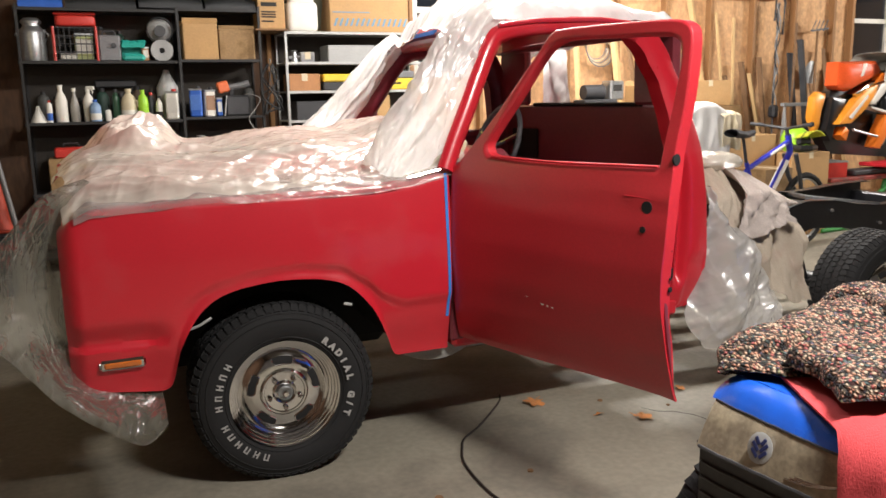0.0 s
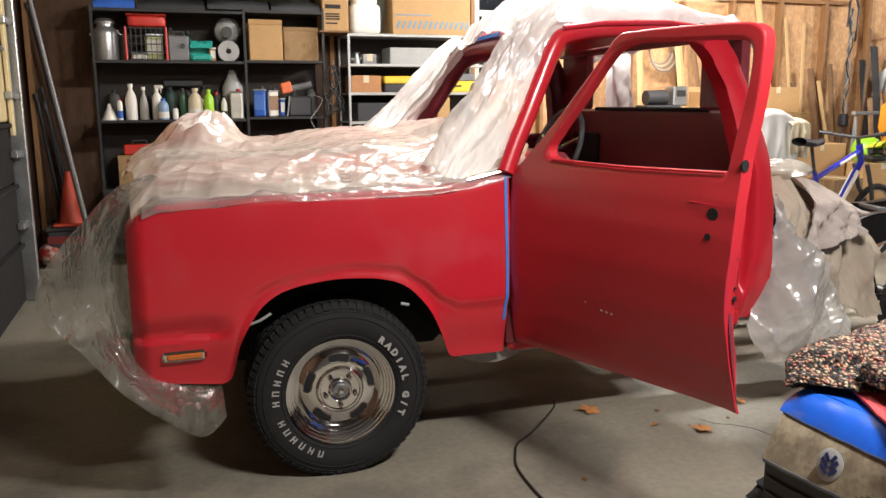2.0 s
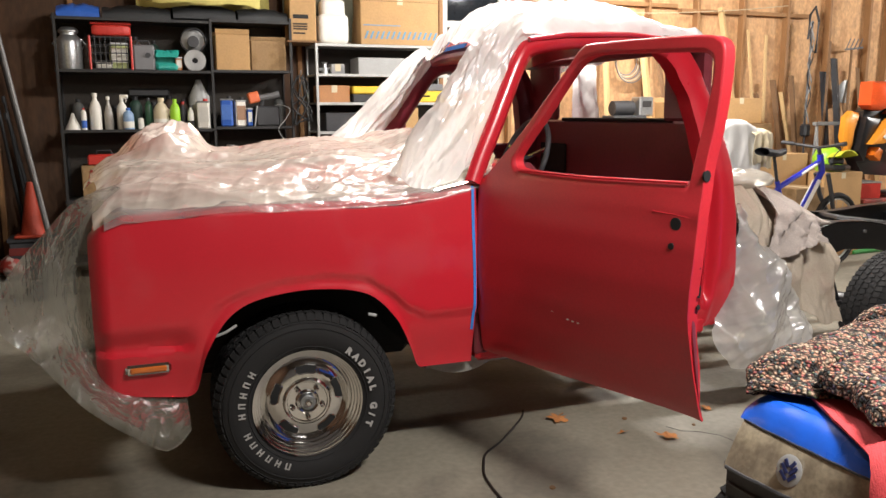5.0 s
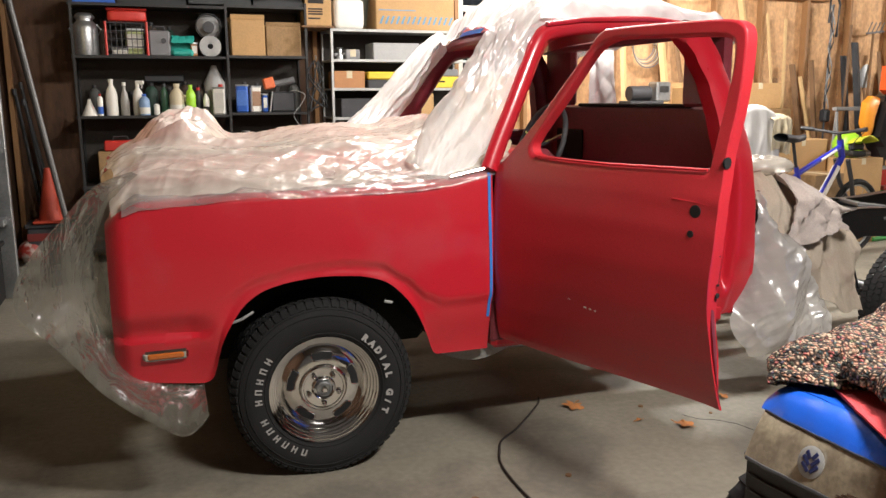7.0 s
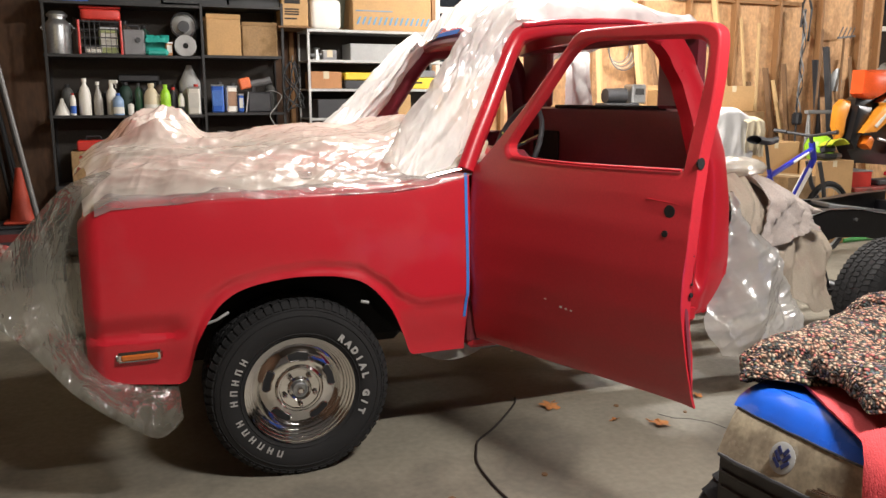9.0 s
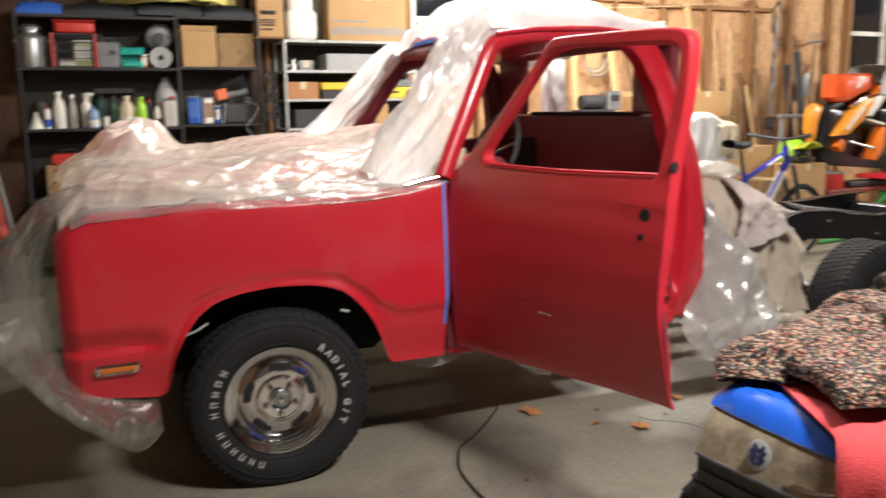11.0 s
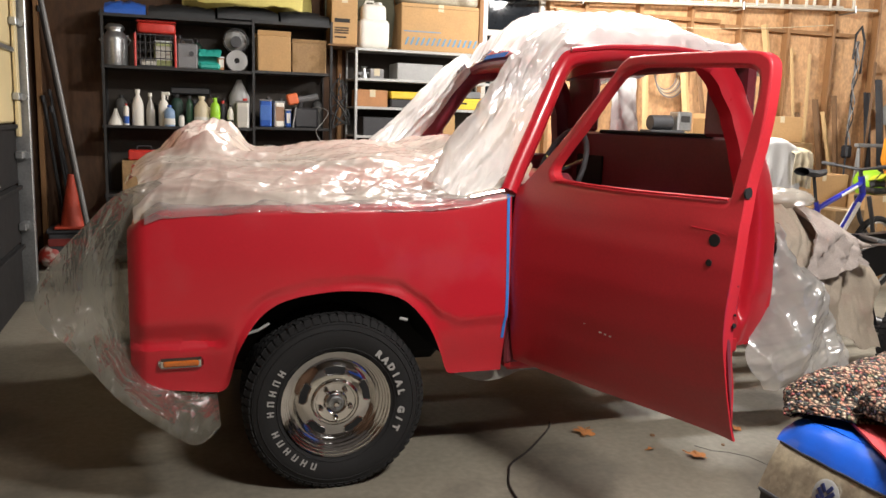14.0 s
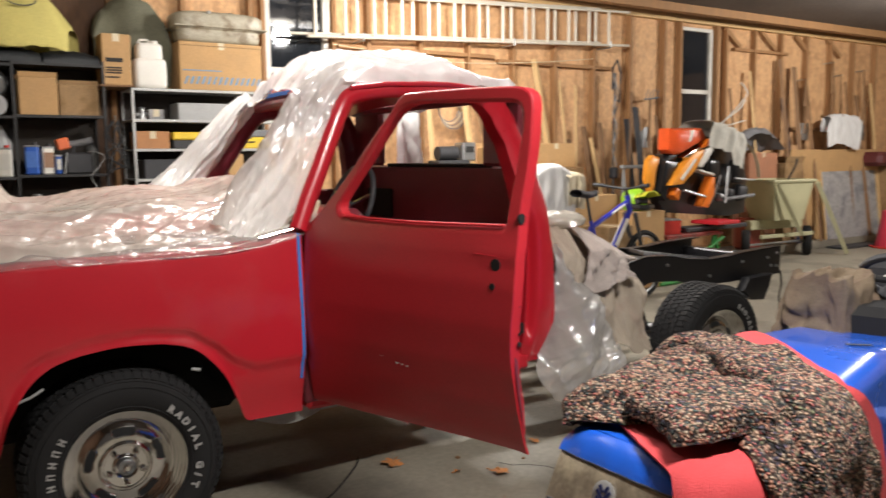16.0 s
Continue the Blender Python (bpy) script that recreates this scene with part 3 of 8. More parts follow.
# cab
PILLAR = [(0.655, 0.02, 1.14), (0.70, 0.04, 1.235), (0.77, 0.065, 1.37), (0.835, 0.09, 1.50), (0.895, 0.11, 1.615), (0.95, 0.125, 1.662), (1.10, 0.135, 1.69), (1.30, 0.135, 1.70), (1.50, 0.13, 1.695), (1.60, 0.12, 1.66)]

FAR_PILLAR = [(0.74, 1.86, 1.12), (0.86, 1.84, 1.26), (0.95, 1.82, 1.39), (1.03, 1.81, 1.51), (1.10, 1.80, 1.61), (1.17, 1.79, 1.675), (1.28, 1.79, 1.70), (1.42, 1.79, 1.70), (1.52, 1.79, 1.695), (1.60, 1.80, 1.66)]


def smooth_path(pts, n):
    return [along(pts, i / n) for i in range(n + 1)]


for far in (False, True):
    p = smooth_path(FAR_PILLAR if far else PILLAR, 40)
    part("cab_pillar", tube(p, 0.058 if far else 0.034, 12, flat=0.8, up=(0, 1, 0)), RED_DARK if far else RED, truck)
    q = [(a[0] + 0.030, a[1] + (-0.02 if far else 0.02), a[2] - 0.022) for a in p]
    part("door_seal_flange", tube(q, 0.010, 8), RED, truck)
XIN = [(0.45, 1.735), (0.9, 1.755), (1.1, 1.752), (1.3, 1.72), (1.45, 1.69), (1.58, 1.63), (1.66, 1.565), (1.70, 1.52)]
XOUT = [(0.45, 1.84), (0.48, 1.915), (0.71, 1.938), (0.92, 1.928), (1.14, 1.897), (1.38, 1.843), (1.565, 1.775), (1.70, 1.70)]


def quarter(u, v, far=False):
    z = 0.452 + 1.255 * v
    a, b = curve(XIN, z), curve(XOUT, z)
    base = 0.02 + 0.11 * step(1.05, 1.75, z) + 0.03 * step(0.62, 0.45, z)
    if u < 0.12:
        k = u / 0.12
        x, y = a + 0.012, base + 0.085 * (1 - k)
    elif u < 0.75:
        k = (u - 0.12) / 0.63
        x = a + 0.012 + (b - a - 0.012) * k
        y = base - 0.012 * math.sin(math.pi * k) + 0.050 * math.exp(-((k - 0.22) / 0.12) ** 2) * step(1.20, 1.05, z) * step(0.55, 0.62, z) + 0.010 * step(0.70, 0.66, z) * step(0.3, 0.5, k)
    else:
        k = (u - 0.75) / 0.25
        x, y = b + 0.018 * math.sin(k * math.pi), base + 0.10 * k
    return Vector((x, 2 * MID - y if far else y, z))


quart = part("rear_quarter", grid(quarter, 40, 50), RED, truck, "", 60)
part("rear_quarter", grid(lambda u, v: quarter(u, v, True), 24, 30), RED_DARK, truck, "", 60)
for x, z in ((1.746, 0.60), (1.75, 0.92)):
    part("striker", B((x - 0.022, 0.012, z), (x + 0.004, 0.03, z + 0.05), 0.004), DARK, quart)
part("sill", B((0.68, 0.035, 0.42), (1.80, 0.14, 0.50), 0.015), RED, truck)
part("sill", B((0.68, 1.78, 0.42), (1.80, 1.885, 0.50), 0.015), RED, truck)
part("hinge_post", B((0.672, 0.03, 0.45), (0.735, 0.15, 1.17), 0.01), RED_DARK, truck)
part("hinge_post", B((0.672, 1.77, 0.45), (0.735, 1.89, 1.17), 0.01), RED_DARK, truck)
part("cab_floor", B((0.70, 0.13, 0.44), (1.88, 1.79, 0.48), 0.01), RED_DARK, truck)
part("firewall", B((0.69, 0.15, 0.48), (0.74, 1.77, 1.16), 0.01), RED_DARK, truck)
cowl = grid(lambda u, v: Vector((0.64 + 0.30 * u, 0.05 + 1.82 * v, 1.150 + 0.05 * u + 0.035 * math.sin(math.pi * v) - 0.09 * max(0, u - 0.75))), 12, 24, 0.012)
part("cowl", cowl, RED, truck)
part("dashboard", B((0.90, 0.16, 0.98), (1.02, 1.76, 1.20), 0.03), RED_DARK, truck)
part("cab_back", B((1.862, 0.10, 0.46), (1.902, 1.82, 1.362), 0.012), RED_DARK, truck)
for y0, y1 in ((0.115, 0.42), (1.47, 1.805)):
    part("cab_back_corner", B((1.80, y0, 1.362), (1.845, y1, 1.70), 0.015), RED_DARK, truck)
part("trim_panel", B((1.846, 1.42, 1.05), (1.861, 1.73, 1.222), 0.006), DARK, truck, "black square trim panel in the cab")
part("cab_back_header", B((1.765, 0.12, 1.665), (1.80, 1.80, 1.71), 0.012), RED_DARK, truck)
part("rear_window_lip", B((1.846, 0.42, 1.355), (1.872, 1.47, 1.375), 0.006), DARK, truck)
part("windshield_header", tube(smooth_path([(0.925, 0.13, 1.655), (0.965, 0.5, 1.685), (1.03, 1.0, 1.705), (1.09, 1.45, 1.712), (1.15, 1.79, 1.70)], 20), 0.03, 10), RED_DARK, truck)
part("header_tape", grid(lambda u, v: Vector((0.990 + 0.115 * v + 0.02 * u - 0.030, 0.85 + 0.85 * v, 1.715 + 0.006 * math.sin(math.pi * v) + 0.006 * v + 0.022 * u)), 2, 16, 0.003), TAPE, truck, "blue masking tape over the windshield header")
roof = grid(lambda u, v: Vector((0.92 + 0.22 * v * (1 - u) + 0.84 * u, 0.12 + 1.68 * v, 1.70 + 0.05 * math.sin(math.pi * v) ** 0.6 - 0.025 * (2 * u - 1) ** 2)), 20, 24, 0.015)
part("roof", roof, RED, truck)
part("drip_rail", tube([(0.93, 0.10, 1.69), (1.1, 0.105, 1.712), (1.4, 0.105, 1.722), (1.66, 0.10, 1.70)], 0.010, 8), RED, truck)
far_door = part("door", grid(lambda u, v: Vector((0.70 + 1.05 * u, 1.895 - 0.02 * math.sin(math.pi * v), 0.47 + 0.74 * v)), 10, 12, 0.05), RED_DARK, truck, "closed far door")
part("window_sill", B((0.72, 1.80, 1.17), (1.74, 1.86, 1.215), 0.01), RED_DARK, far_door)
part("vent_post", tube([(0.98, 1.85, 1.21), (0.99, 1.82, 1.66)], 0.012, 8), RED_DARK, far_door)
part("inner_handle", tube([(1.0, 1.79, 1.05), (1.12, 1.78, 1.05)], 0.012, 8), CHROME, far_door)
wheel_rim = [(1.10 + 0.07 * math.sin(a), 0.48 + 0.20 * math.cos(a), 1.19 + 0.185 * math.sin(a)) for a in [2 * math.pi * i / 36 for i in range(36)]]
sw = part("steering_wheel", tube(wheel_rim, 0.012, 8, closed=True), DGREYP, truck, "thin black steering wheel")
part("hub", C(0.04, 0.05, 16, pose(1.085, 0.48, 1.19, 0, -65)), DGREYP, sw)
for a in (20, 160, 270):
    part("spoke", tube([(1.09, 0.48, 1.19), (1.10 + 0.07 * math.sin(radians(a)), 0.48 + 0.20 * math.cos(radians(a)), 1.19 + 0.185 * math.sin(radians(a)))], 0.009, 6), CHROME, sw)
part("steering_column", tube([(0.78, 0.48, 1.0), (1.08, 0.48, 1.18)], 0.03, 12), DGREYP, truck)
part("wiring", tube([(0.80, 0.20, 1.12), (0.82, 0.24, 1.19), (0.80, 0.30, 1.15), (0.83, 0.22, 1.23), (0.79, 0.19, 1.17)], 0.012, 6), CREAM, truck, "loose pale wiring loom")

# the open door: u along it, n out of its skin
DA = radians(73)


def door_at(u, n, z):
    return Vector((0.68 + u * math.cos(DA) - n * math.sin(DA), -0.01 - u * math.sin(DA) - n * math.cos(DA), z))


DOOR_N = [(0.46, -0.034), (0.54, -0.018), (0.64, -0.003), (0.76, 0.008), (0.88, 0.012), (1.0, 0.008), (1.1, -0.001), (1.2, -0.014), (1.4, -0.033), (1.64, -0.052)]
D_BOTTOM = ([(-0.028, 0.468), (0.30, 0.472), (0.60, 0.480), (0.80, 0.484), (0.93, 0.484), (0.984, 0.479)],
            [(0.195, 1.202), (0.34, 1.195), (0.52, 1.194), (0.67, 1.196), (0.80, 1.198), (0.900, 1.200)])
D_REAR = ([(0.984, 0.479), (0.963, 0.605), (0.949, 0.72), (0.951, 0.86), (0.960, 0.98), (0.964, 1.12), (0.967, 1.24), (0.983, 1.36), (0.993, 1.46), (0.993, 1.555)],
          [(0.900, 1.200), (0.914, 1.206), (0.919, 1.225), (0.924, 1.26), (0.930, 1.308), (0.937, 1.35), (0.943, 1.39), (0.949, 1.44), (0.952, 1.49), (0.951, 1.535)])
D_TOP = ([(0.993, 1.555), (0.987, 1.590), (0.968, 1.611), (0.932, 1.623), (0.84, 1.628), (0.70, 1.630), (0.56, 1.630), (0.465, 1.627)],
         [(0.951, 1.535), (0.946, 1.556), (0.932, 1.569), (0.90, 1.577), (0.80, 1.583), (0.66, 1.588), (0.55, 1.592), (0.500, 1.591)])
D_FRONT = ([(0.465, 1.627), (0.432, 1.607), (0.394, 1.562), (0.271, 1.428), (0.139, 1.289), (0.012, 1.170), (-0.022, 1.140), (-0.028, 1.05), (-0.028, 0.80), (-0.028, 0.468)],
           [(0.500, 1.591), (0.448, 1.576), (0.398, 1.534), (0.300, 1.414), (0.223, 1.326), (0.172, 1.262), (0.160, 1.240), (0.161, 1.222), (0.172, 1.208), (0.195, 1.202)])
D_LOOP = []
for outer, inner, n in (D_BOTTOM + (40,), D_REAR + (50,), D_TOP + (44,), D_FRONT + (50,)):
    for i in range(n):
        o, w = along([(a, b, 0) for a, b in outer], i / n), along([(a, b, 0) for a, b in inner], i / n)
        D_LOOP.append((o.x, o.y, w.x, w.y))


def door_point(u, v, inset=0.0):
    """The pressed sheet between the window opening (v = 0) and the door's outline (v = 1), u round it."""
    ou, oz, wu, wz = D_LOOP[round(u * len(D_LOOP)) % len(D_LOOP)]
    wide = math.hypot(ou - wu, oz - wz)
    d = v * wide
    a, z = wu + (ou - wu) * v, wz + (oz - wz) * v
    n = curve(DOOR_N, z) - inset
    n -= 0.011 * (1 - min(1, d / 0.016)) ** 2 + 0.005 * (1 - min(1, (wide - d) / 0.010)) ** 2
    n += 0.0018 * step(0.05, 0.0, abs(z - 1.105)) * step(0.76, 0.86, a)
    return door_at(a, n, z)


def door_ring(v0, v1, nv, inset0=0.0, inset1=0.0):
    return grid(lambda u, v: door_point(u, v0 + (v1 - v0) * v, inset0 + (inset1 - inset0) * v), len(D_LOOP), nv)


door = part("door", door_ring(0.0, 1.0, 44), RED_DULL, truck, "front door hanging wide open", 60)
part("window_lip", door_ring(0.0, 0.0, 3, 0.0, 0.040), RED_EDGE, door, "", 60)
def edge_point(u, v):
    z = D_LOOP[round(u * len(D_LOOP)) % len(D_LOOP)][1]
    return door_point(u, 1.0, v * (0.008 + 0.036 * step(0.50, 0.66, z)))


part("door_edge", grid(edge_point, len(D_LOOP), 4), RED_EDGE, door, "bright red unpolished door edge", 60)
def inner_point(u, v):
    z = D_LOOP[round(u * len(D_LOOP)) % len(D_LOOP)][1]
    deep = 0.040 * (1 - v) + v * (0.010 + 0.032 * step(0.50, 0.66, z))
    return door_point(u, 0.02 + 0.965 * v, deep)


part("inner_panel", grid(inner_point, len(D_LOOP), 12), RED_DARK, door, "", 60)
part("belt_ledge", tube([door_at(0.19, -0.014, 1.200), door_at(0.55, -0.012, 1.1935), door_at(0.91, -0.014, 1.199)], 0.0045, 8), RED_EDGE, door)
turn = Matrix.Rotation(-DA, 4, "Z")
for u, z, r in ((0.887, 1.077, 0.019), (0.878, 1.009, 0.0105)):
    p = door_at(u, curve(DOOR_N, z) - 0.0035, z)
    part("handle_hole", C(r, 0.006, 24, Matrix.Translation(p) @ turn @ pose(0, 0, 0, 90)), DARK, door, "open hole for the missing handle")
part("handle_crease", tube([door_at(0.80, curve(DOOR_N, 1.10), 1.108), door_at(0.88, curve(DOOR_N, 1.10), 1.104), door_at(0.93, curve(DOOR_N, 1.10), 1.098)], 0.0022, 6), RED, door)
for z, r in ((0.83, 0.008), (0.862, 0.004), (0.62, 0.004), (0.95, 0.004), (1.02, 0.003)):
    part("edge_hole", C(r, 0.004, 12, Matrix.Translation(door_at(0.954, -0.030, z)) @ turn @ pose(0, 0, 0, 0, 90)), DARK, door, "dark hole in the door edge")
part("edge_hole", C(0.017, 0.006, 20, Matrix.Translation(door_at(0.9625, -0.026, 1.222)) @ turn @ pose(0, 0, 0, 0, 90)), DARK, door, "round black hole in the door edge")
for u, z, w, h in ((0.388, 0.714, 0.010, 0.002), (0.462, 0.699, 0.012, 0.006), (0.485, 0.697, 0.010, 0.005), (0.508, 0.695, 0.009, 0.005)):
    p = door_at(u, curve(DOOR_N, z), z)
    part("paint_chip", B((-w / 2, -0.0008, -h / 2), (w / 2, 0.0008, h / 2), 0.0003, Matrix.Translation(p) @ turn), PAPER, door, "pale chip in the red paint")
for z in (0.62, 1.0):
    part("hinge", B((0.672, 0.02, z), (0.72, 0.08, z + 0.07), 0.006), RED_DARK, door)


# wheels
def letter(ch, size):
    c = bpy.data.curves.new("letter", "FONT")
    c.body, c.size, c.align_x, c.align_y, c.extrude, c.offset = ch, size, "CENTER", "CENTER", 0.001, 0.0022
    o = new("letter", c)
    me = bpy.data.meshes.new_from_object(o.evaluated_get(bpy.context.evaluated_depsgraph_get()))
    bpy.data.objects.remove(o)
    return me


def wheel(x, y, spin, turned):
    """A wheel with its face towards -y; y is the plane of the rim."""
    w = thing("wheel", "white-lettered black tyre on a chrome slotted rim", "wheel", x, y, HUB, turned)
    m = pose(0, 0, 0, 90)
    prof = [(0.200, -0.200), (0.205, 0.0), (0.212, 0.006), (0.235, 0.019), (0.270, 0.024), (0.300, 0.018), (0.322, 0.004), (0.335, -0.014), (0.339, -0.03), (0.339, -0.205), (0.33, -0.225), (0.30, -0.25), (0.21, -0.235), (0.20, -0.20)]
    tyre = part("tyre", lathe(prof, 72, m, caps=False), RUBBER, w, "", 50)
    tread = bmesh.new()
    n = 66
    for k in range(n):
        a = 360 * k / n
        for j, (c, wd, sk) in enumerate(((-0.035, 0.036, 14), (-0.076, 0.030, -18), (-0.117, 0.030, 18), (-0.158, 0.030, -18), (-0.200, 0.036, 14))):
            mm = m @ Matrix.Rotation(radians(a + 2.7 * (j % 2)), 4, "Z") @ pose(0.340, 0, c, sk, 0, 0)
            B((-0.004, -0.0125, -wd / 2), (0.0035, 0.0125, wd / 2), 0, mm, tread)
        mm = m @ Matrix.Rotation(radians(a), 4, "Z") @ pose(0.3305, 0, -0.004, 0, -38)
        B((-0.004, -0.0105, -0.016), (0.0018, 0.0105, 0.016), 0, mm, tread)
    part("tread", tread, RUBBER, tyre, "deep blocked tread", 30)["kind"] = "stuff"
    for rr in (0.222, 0.292, 0.312):
        part("sidewall_rib", lathe([(rr - 0.0035, 0.012 if rr < 0.23 else 0.018 if rr < 0.3 else 0.008), (rr, 0.0165 if rr < 0.23 else 0.0235 if rr < 0.3 else 0.014), (rr + 0.0035, 0.012 if rr < 0.23 else 0.017 if rr < 0.3 else 0.007)], 72, m, caps=False), RUBBER, tyre)
    rprof = [(0.2045, -0.004), (0.2085, 0.004), (0.2065, 0.010), (0.201, 0.008), (0.1985, -0.004), (0.1925, -0.006), (0.190, -0.017), (0.184, -0.019), (0.181, -0.030), (0.175, -0.032), (0.172, -0.044), (0.165, -0.047), (0.158, -0.046), (0.150, -0.041), (0.135, -0.034), (0.118, -0.029), (0.102, -0.028), (0.092, -0.027), (0.088, -0.017), (0.083, -0.013), (0.077, -0.014), (0.074, -0.020), (0.046, -0.022), (0.043, -0.012), (0.040, -0.009), (0.035, -0.011), (0.033, -0.030), (0.0, -0.030)]
    rim = part("rim", lathe(rprof, 96, m, caps=False), CHROME, w, "polished chrome five-slot rim", 28)
    for k in range(5):
        a = 90 + 72 * k + spin
        mm = m @ Matrix.Rotation(radians(a), 4, "Z")
        pts = []
        for i in range(24):
            t = 2 * math.pi * i / 24
            cx, cy = math.cos(t), math.sin(t)
            ang = cy * 0.010 + math.copysign(0.029, cy) * min(1, abs(cy) * 4)
            rr = 0.1235 + 0.0150 * cx
            pts.append((rr * math.cos(ang / 0.1235), rr * math.sin(ang / 0.1235)))

        def face(px, py):
            r = math.hypot(px, py)
            return curve([(0.092, -0.027), (0.102, -0.028), (0.118, -0.029), (0.135, -0.034), (0.150, -0.041)], r)
        bm = bmesh.new()
        top = [bm.verts.new(mm @ Vector((px, py, face(px, py) + 0.0012))) for px, py in pts]
        mid = bm.verts.new(mm @ Vector((0.1235, 0, -0.029)))
        for i in range(24):
            bm.faces.new((mid, top[i], top[(i + 1) % 24]))
        part("slot", bm, DARK, rim, "black opening in the rim")
        lip = [mm @ Vector((0.1235 + (px - 0.1235) * 1.06, py * 1.04, face(px, py) + 0.0005)) for px, py in pts]
        part("slot_lip", tube(lip, 0.0028, 6, closed=True), CHROME, rim)
        mm = m @ Matrix.Rotation(radians(a + 36), 4, "Z") @ pose(0.059, 0, -0.021)
        part("lug_nut", lathe([(0.0105, 0), (0.0105, 0.012), (0.0075, 0.020), (0.003, 0.024), (0.0, 0.0245)], 6, mm), CHROME, rim)
    hub = part("hub", lathe([(0.030, -0.029), (0.029, -0.004), (0.024, -0.002), (0.022, -0.012), (0.0, -0.012)], 20, m), GALV, rim, "dull steel wheel hub")
    part("hub_nut", lathe([(0.013, -0.012), (0.013, 0.010), (0.009, 0.014), (0.0, 0.015)], 6, m), CHROME, hub)
    part("brake_drum", C(0.15, 0.10, 32, m @ pose(0, 0, -0.17)), DARK, w)

    def write(chars, t0, t1, bars):
        for i, ch in enumerate(chars):
            if ch == " ":
                continue
            th = t0 + (t1 - t0) * i / (len(chars) - 1)
            p = Vector((0.246 * math.cos(radians(th)), -0.0245, 0.246 * math.sin(radians(th))))
            mm = Matrix.Translation(p) @ Matrix.Rotation(-radians(th - 90), 4, "Y") @ pose(0, 0, 0, 90)
            if bars:
                b = bmesh.new()
                B((-0.0105, -0.013, 0), (-0.0045, 0.013, 0.0016), 0.0005, mm, b)
                B((0.0035, -0.013, 0), (0.0095, 0.013, 0.0016), 0.0005, mm, b)
                B((-0.005, -0.003 if i % 2 else 0.008, 0), (0.004, 0.003 if i % 2 else 0.013, 0.0016), 0.0005, mm, b)
                part("letter_bar", b, WHITE_INK, tyre, "raised white mark")
            else:
                me = letter(ch, 0.034)
                me.materials.append(WHITE_INK)
                o = new("letter", me)
                o.parent = tyre
                o.matrix_basis = mm
                o["label"] = "raised white letter"
    write("XXXXXX XXXXX", 249 + spin, 146 + spin, True)
    write("RADIAL G/T", 51 + spin, -24 + spin, False)
    return w


wheel(0.0, 0.05, 0, -2)
wheel(WB, 0.06, 9, 0)
for x in (0.0, WB):
    t = thing("wheel", "black tyre on the truck's far side", "wheel", x, 2 * MID - 0.06, HUB)
    part("tyre", lathe([(0.20, 0.0), (0.24, 0.02), (0.30, 0.018), (0.338, -0.02), (0.339, -0.20), (0.30, -0.25), (0.2, -0.22)], 48, pose(0, 0, 0, -90)), RUBBER, t)
    part("rim", lathe([(0.205, -0.005), (0.18, -0.03), (0.1, -0.04), (0.0, -0.02)], 40, pose(0, 0, 0, -90)), CHROME, t)

# frame under the bare tail
TOP = [(0.8, 0.50), (2.30, 0.50), (2.62, 0.60), (2.94, 0.752), (3.13, 0.792), (3.33, 0.786), (3.55, 0.75), (3.73, 0.733), (3.90, 0.738), (4.10, 0.757), (4.30, 0.766), (4.465, 0.770)]
BOT = [(0.8, 0.36), (2.30, 0.36), (2.70, 0.44), (3.00, 0.58), (3.18, 0.640), (3.40, 0.628), (3.60, 0.588), (3.80, 0.574), (4.05, 0.575), (4.25, 0.575), (4.47, 0.588)]


def rail(y, s):
    web = grid(lambda u, v: Vector((0.8 + 3.67 * u, y, curve(BOT, 0.8 + 3.67 * u) * (1 - v) + curve(TOP, 0.8 + 3.67 * u) * v)), 60, 4, 0.008)
    for e in (TOP, BOT):
        grid(lambda u, v: Vector((0.8 + 3.67 * u, y + s * 0.07 * v, curve(e, 0.8 + 3.67 * u))), 60, 1, 0.007, web)
    r = part("frame_rail", web, BLACK, truck, "gloss black steel frame rail", 40)
    for x, dz in ((4.42, 0.05), (4.42, -0.04), (4.32, 0.03), (3.72, -0.03), (3.32, 0.02), (4.05, 0.03), (4.36, -0.03)):
        z = (curve(TOP, x) + curve(BOT, x)) / 2 + dz
        part("bolt", C(0.010, 0.012, 8, pose(x, y - 0.003 * s, z, 90 * s)), GALV, r)
    return r


rail(0.575, 1)
rail(1.345, -1)
for x, z in ((2.55, 0.50), (3.48, 0.70), (4.40, 0.68)):
    part("crossmember", B((x - 0.05, 0.58, z - 0.05), (x + 0.05, 1.34, z + 0.03), 0.01), BLACK, truck)
part("crossmember", tube([(3.75, 0.6, 0.72), (3.55, 0.96, 0.74), (3.75, 1.32, 0.72)], 0.025, 8), BLACK, truck)
part("rear_axle", tube([(WB, 0.2, HUB), (WB, 1.72, HUB)], 0.045, 14), BLACK, truck)
part("axle_housing", lathe([(0, -0.14), (0.1, -0.12), (0.15, 0), (0.1, 0.12), (0, 0.14)], 20, pose(WB, MID, HUB, 90)), BLACK, truck)
for y in (0.50, 1.42):
    part("leaf_spring", tube([(2.55, y, 0.44), (2.9, y, 0.36), (3.2, y, 0.33), (3.6, y, 0.37), (4.08, y, 0.50)], 0.035, 8, flat=0.6), BLACK, truck)
    part("spring_hanger", prism([(4.00, 0.60), (4.24, 0.61), (4.20, 0.52), (4.16, 0.44), (4.03, 0.45), (3.94, 0.52)], y - 0.035, y + 0.035, 0.01), BLACK, truck)
    part("damper", tube([(2.98, y + 0.04, 0.66), (3.08, y + 0.02, 0.36)], 0.026, 10), BLACK, truck)
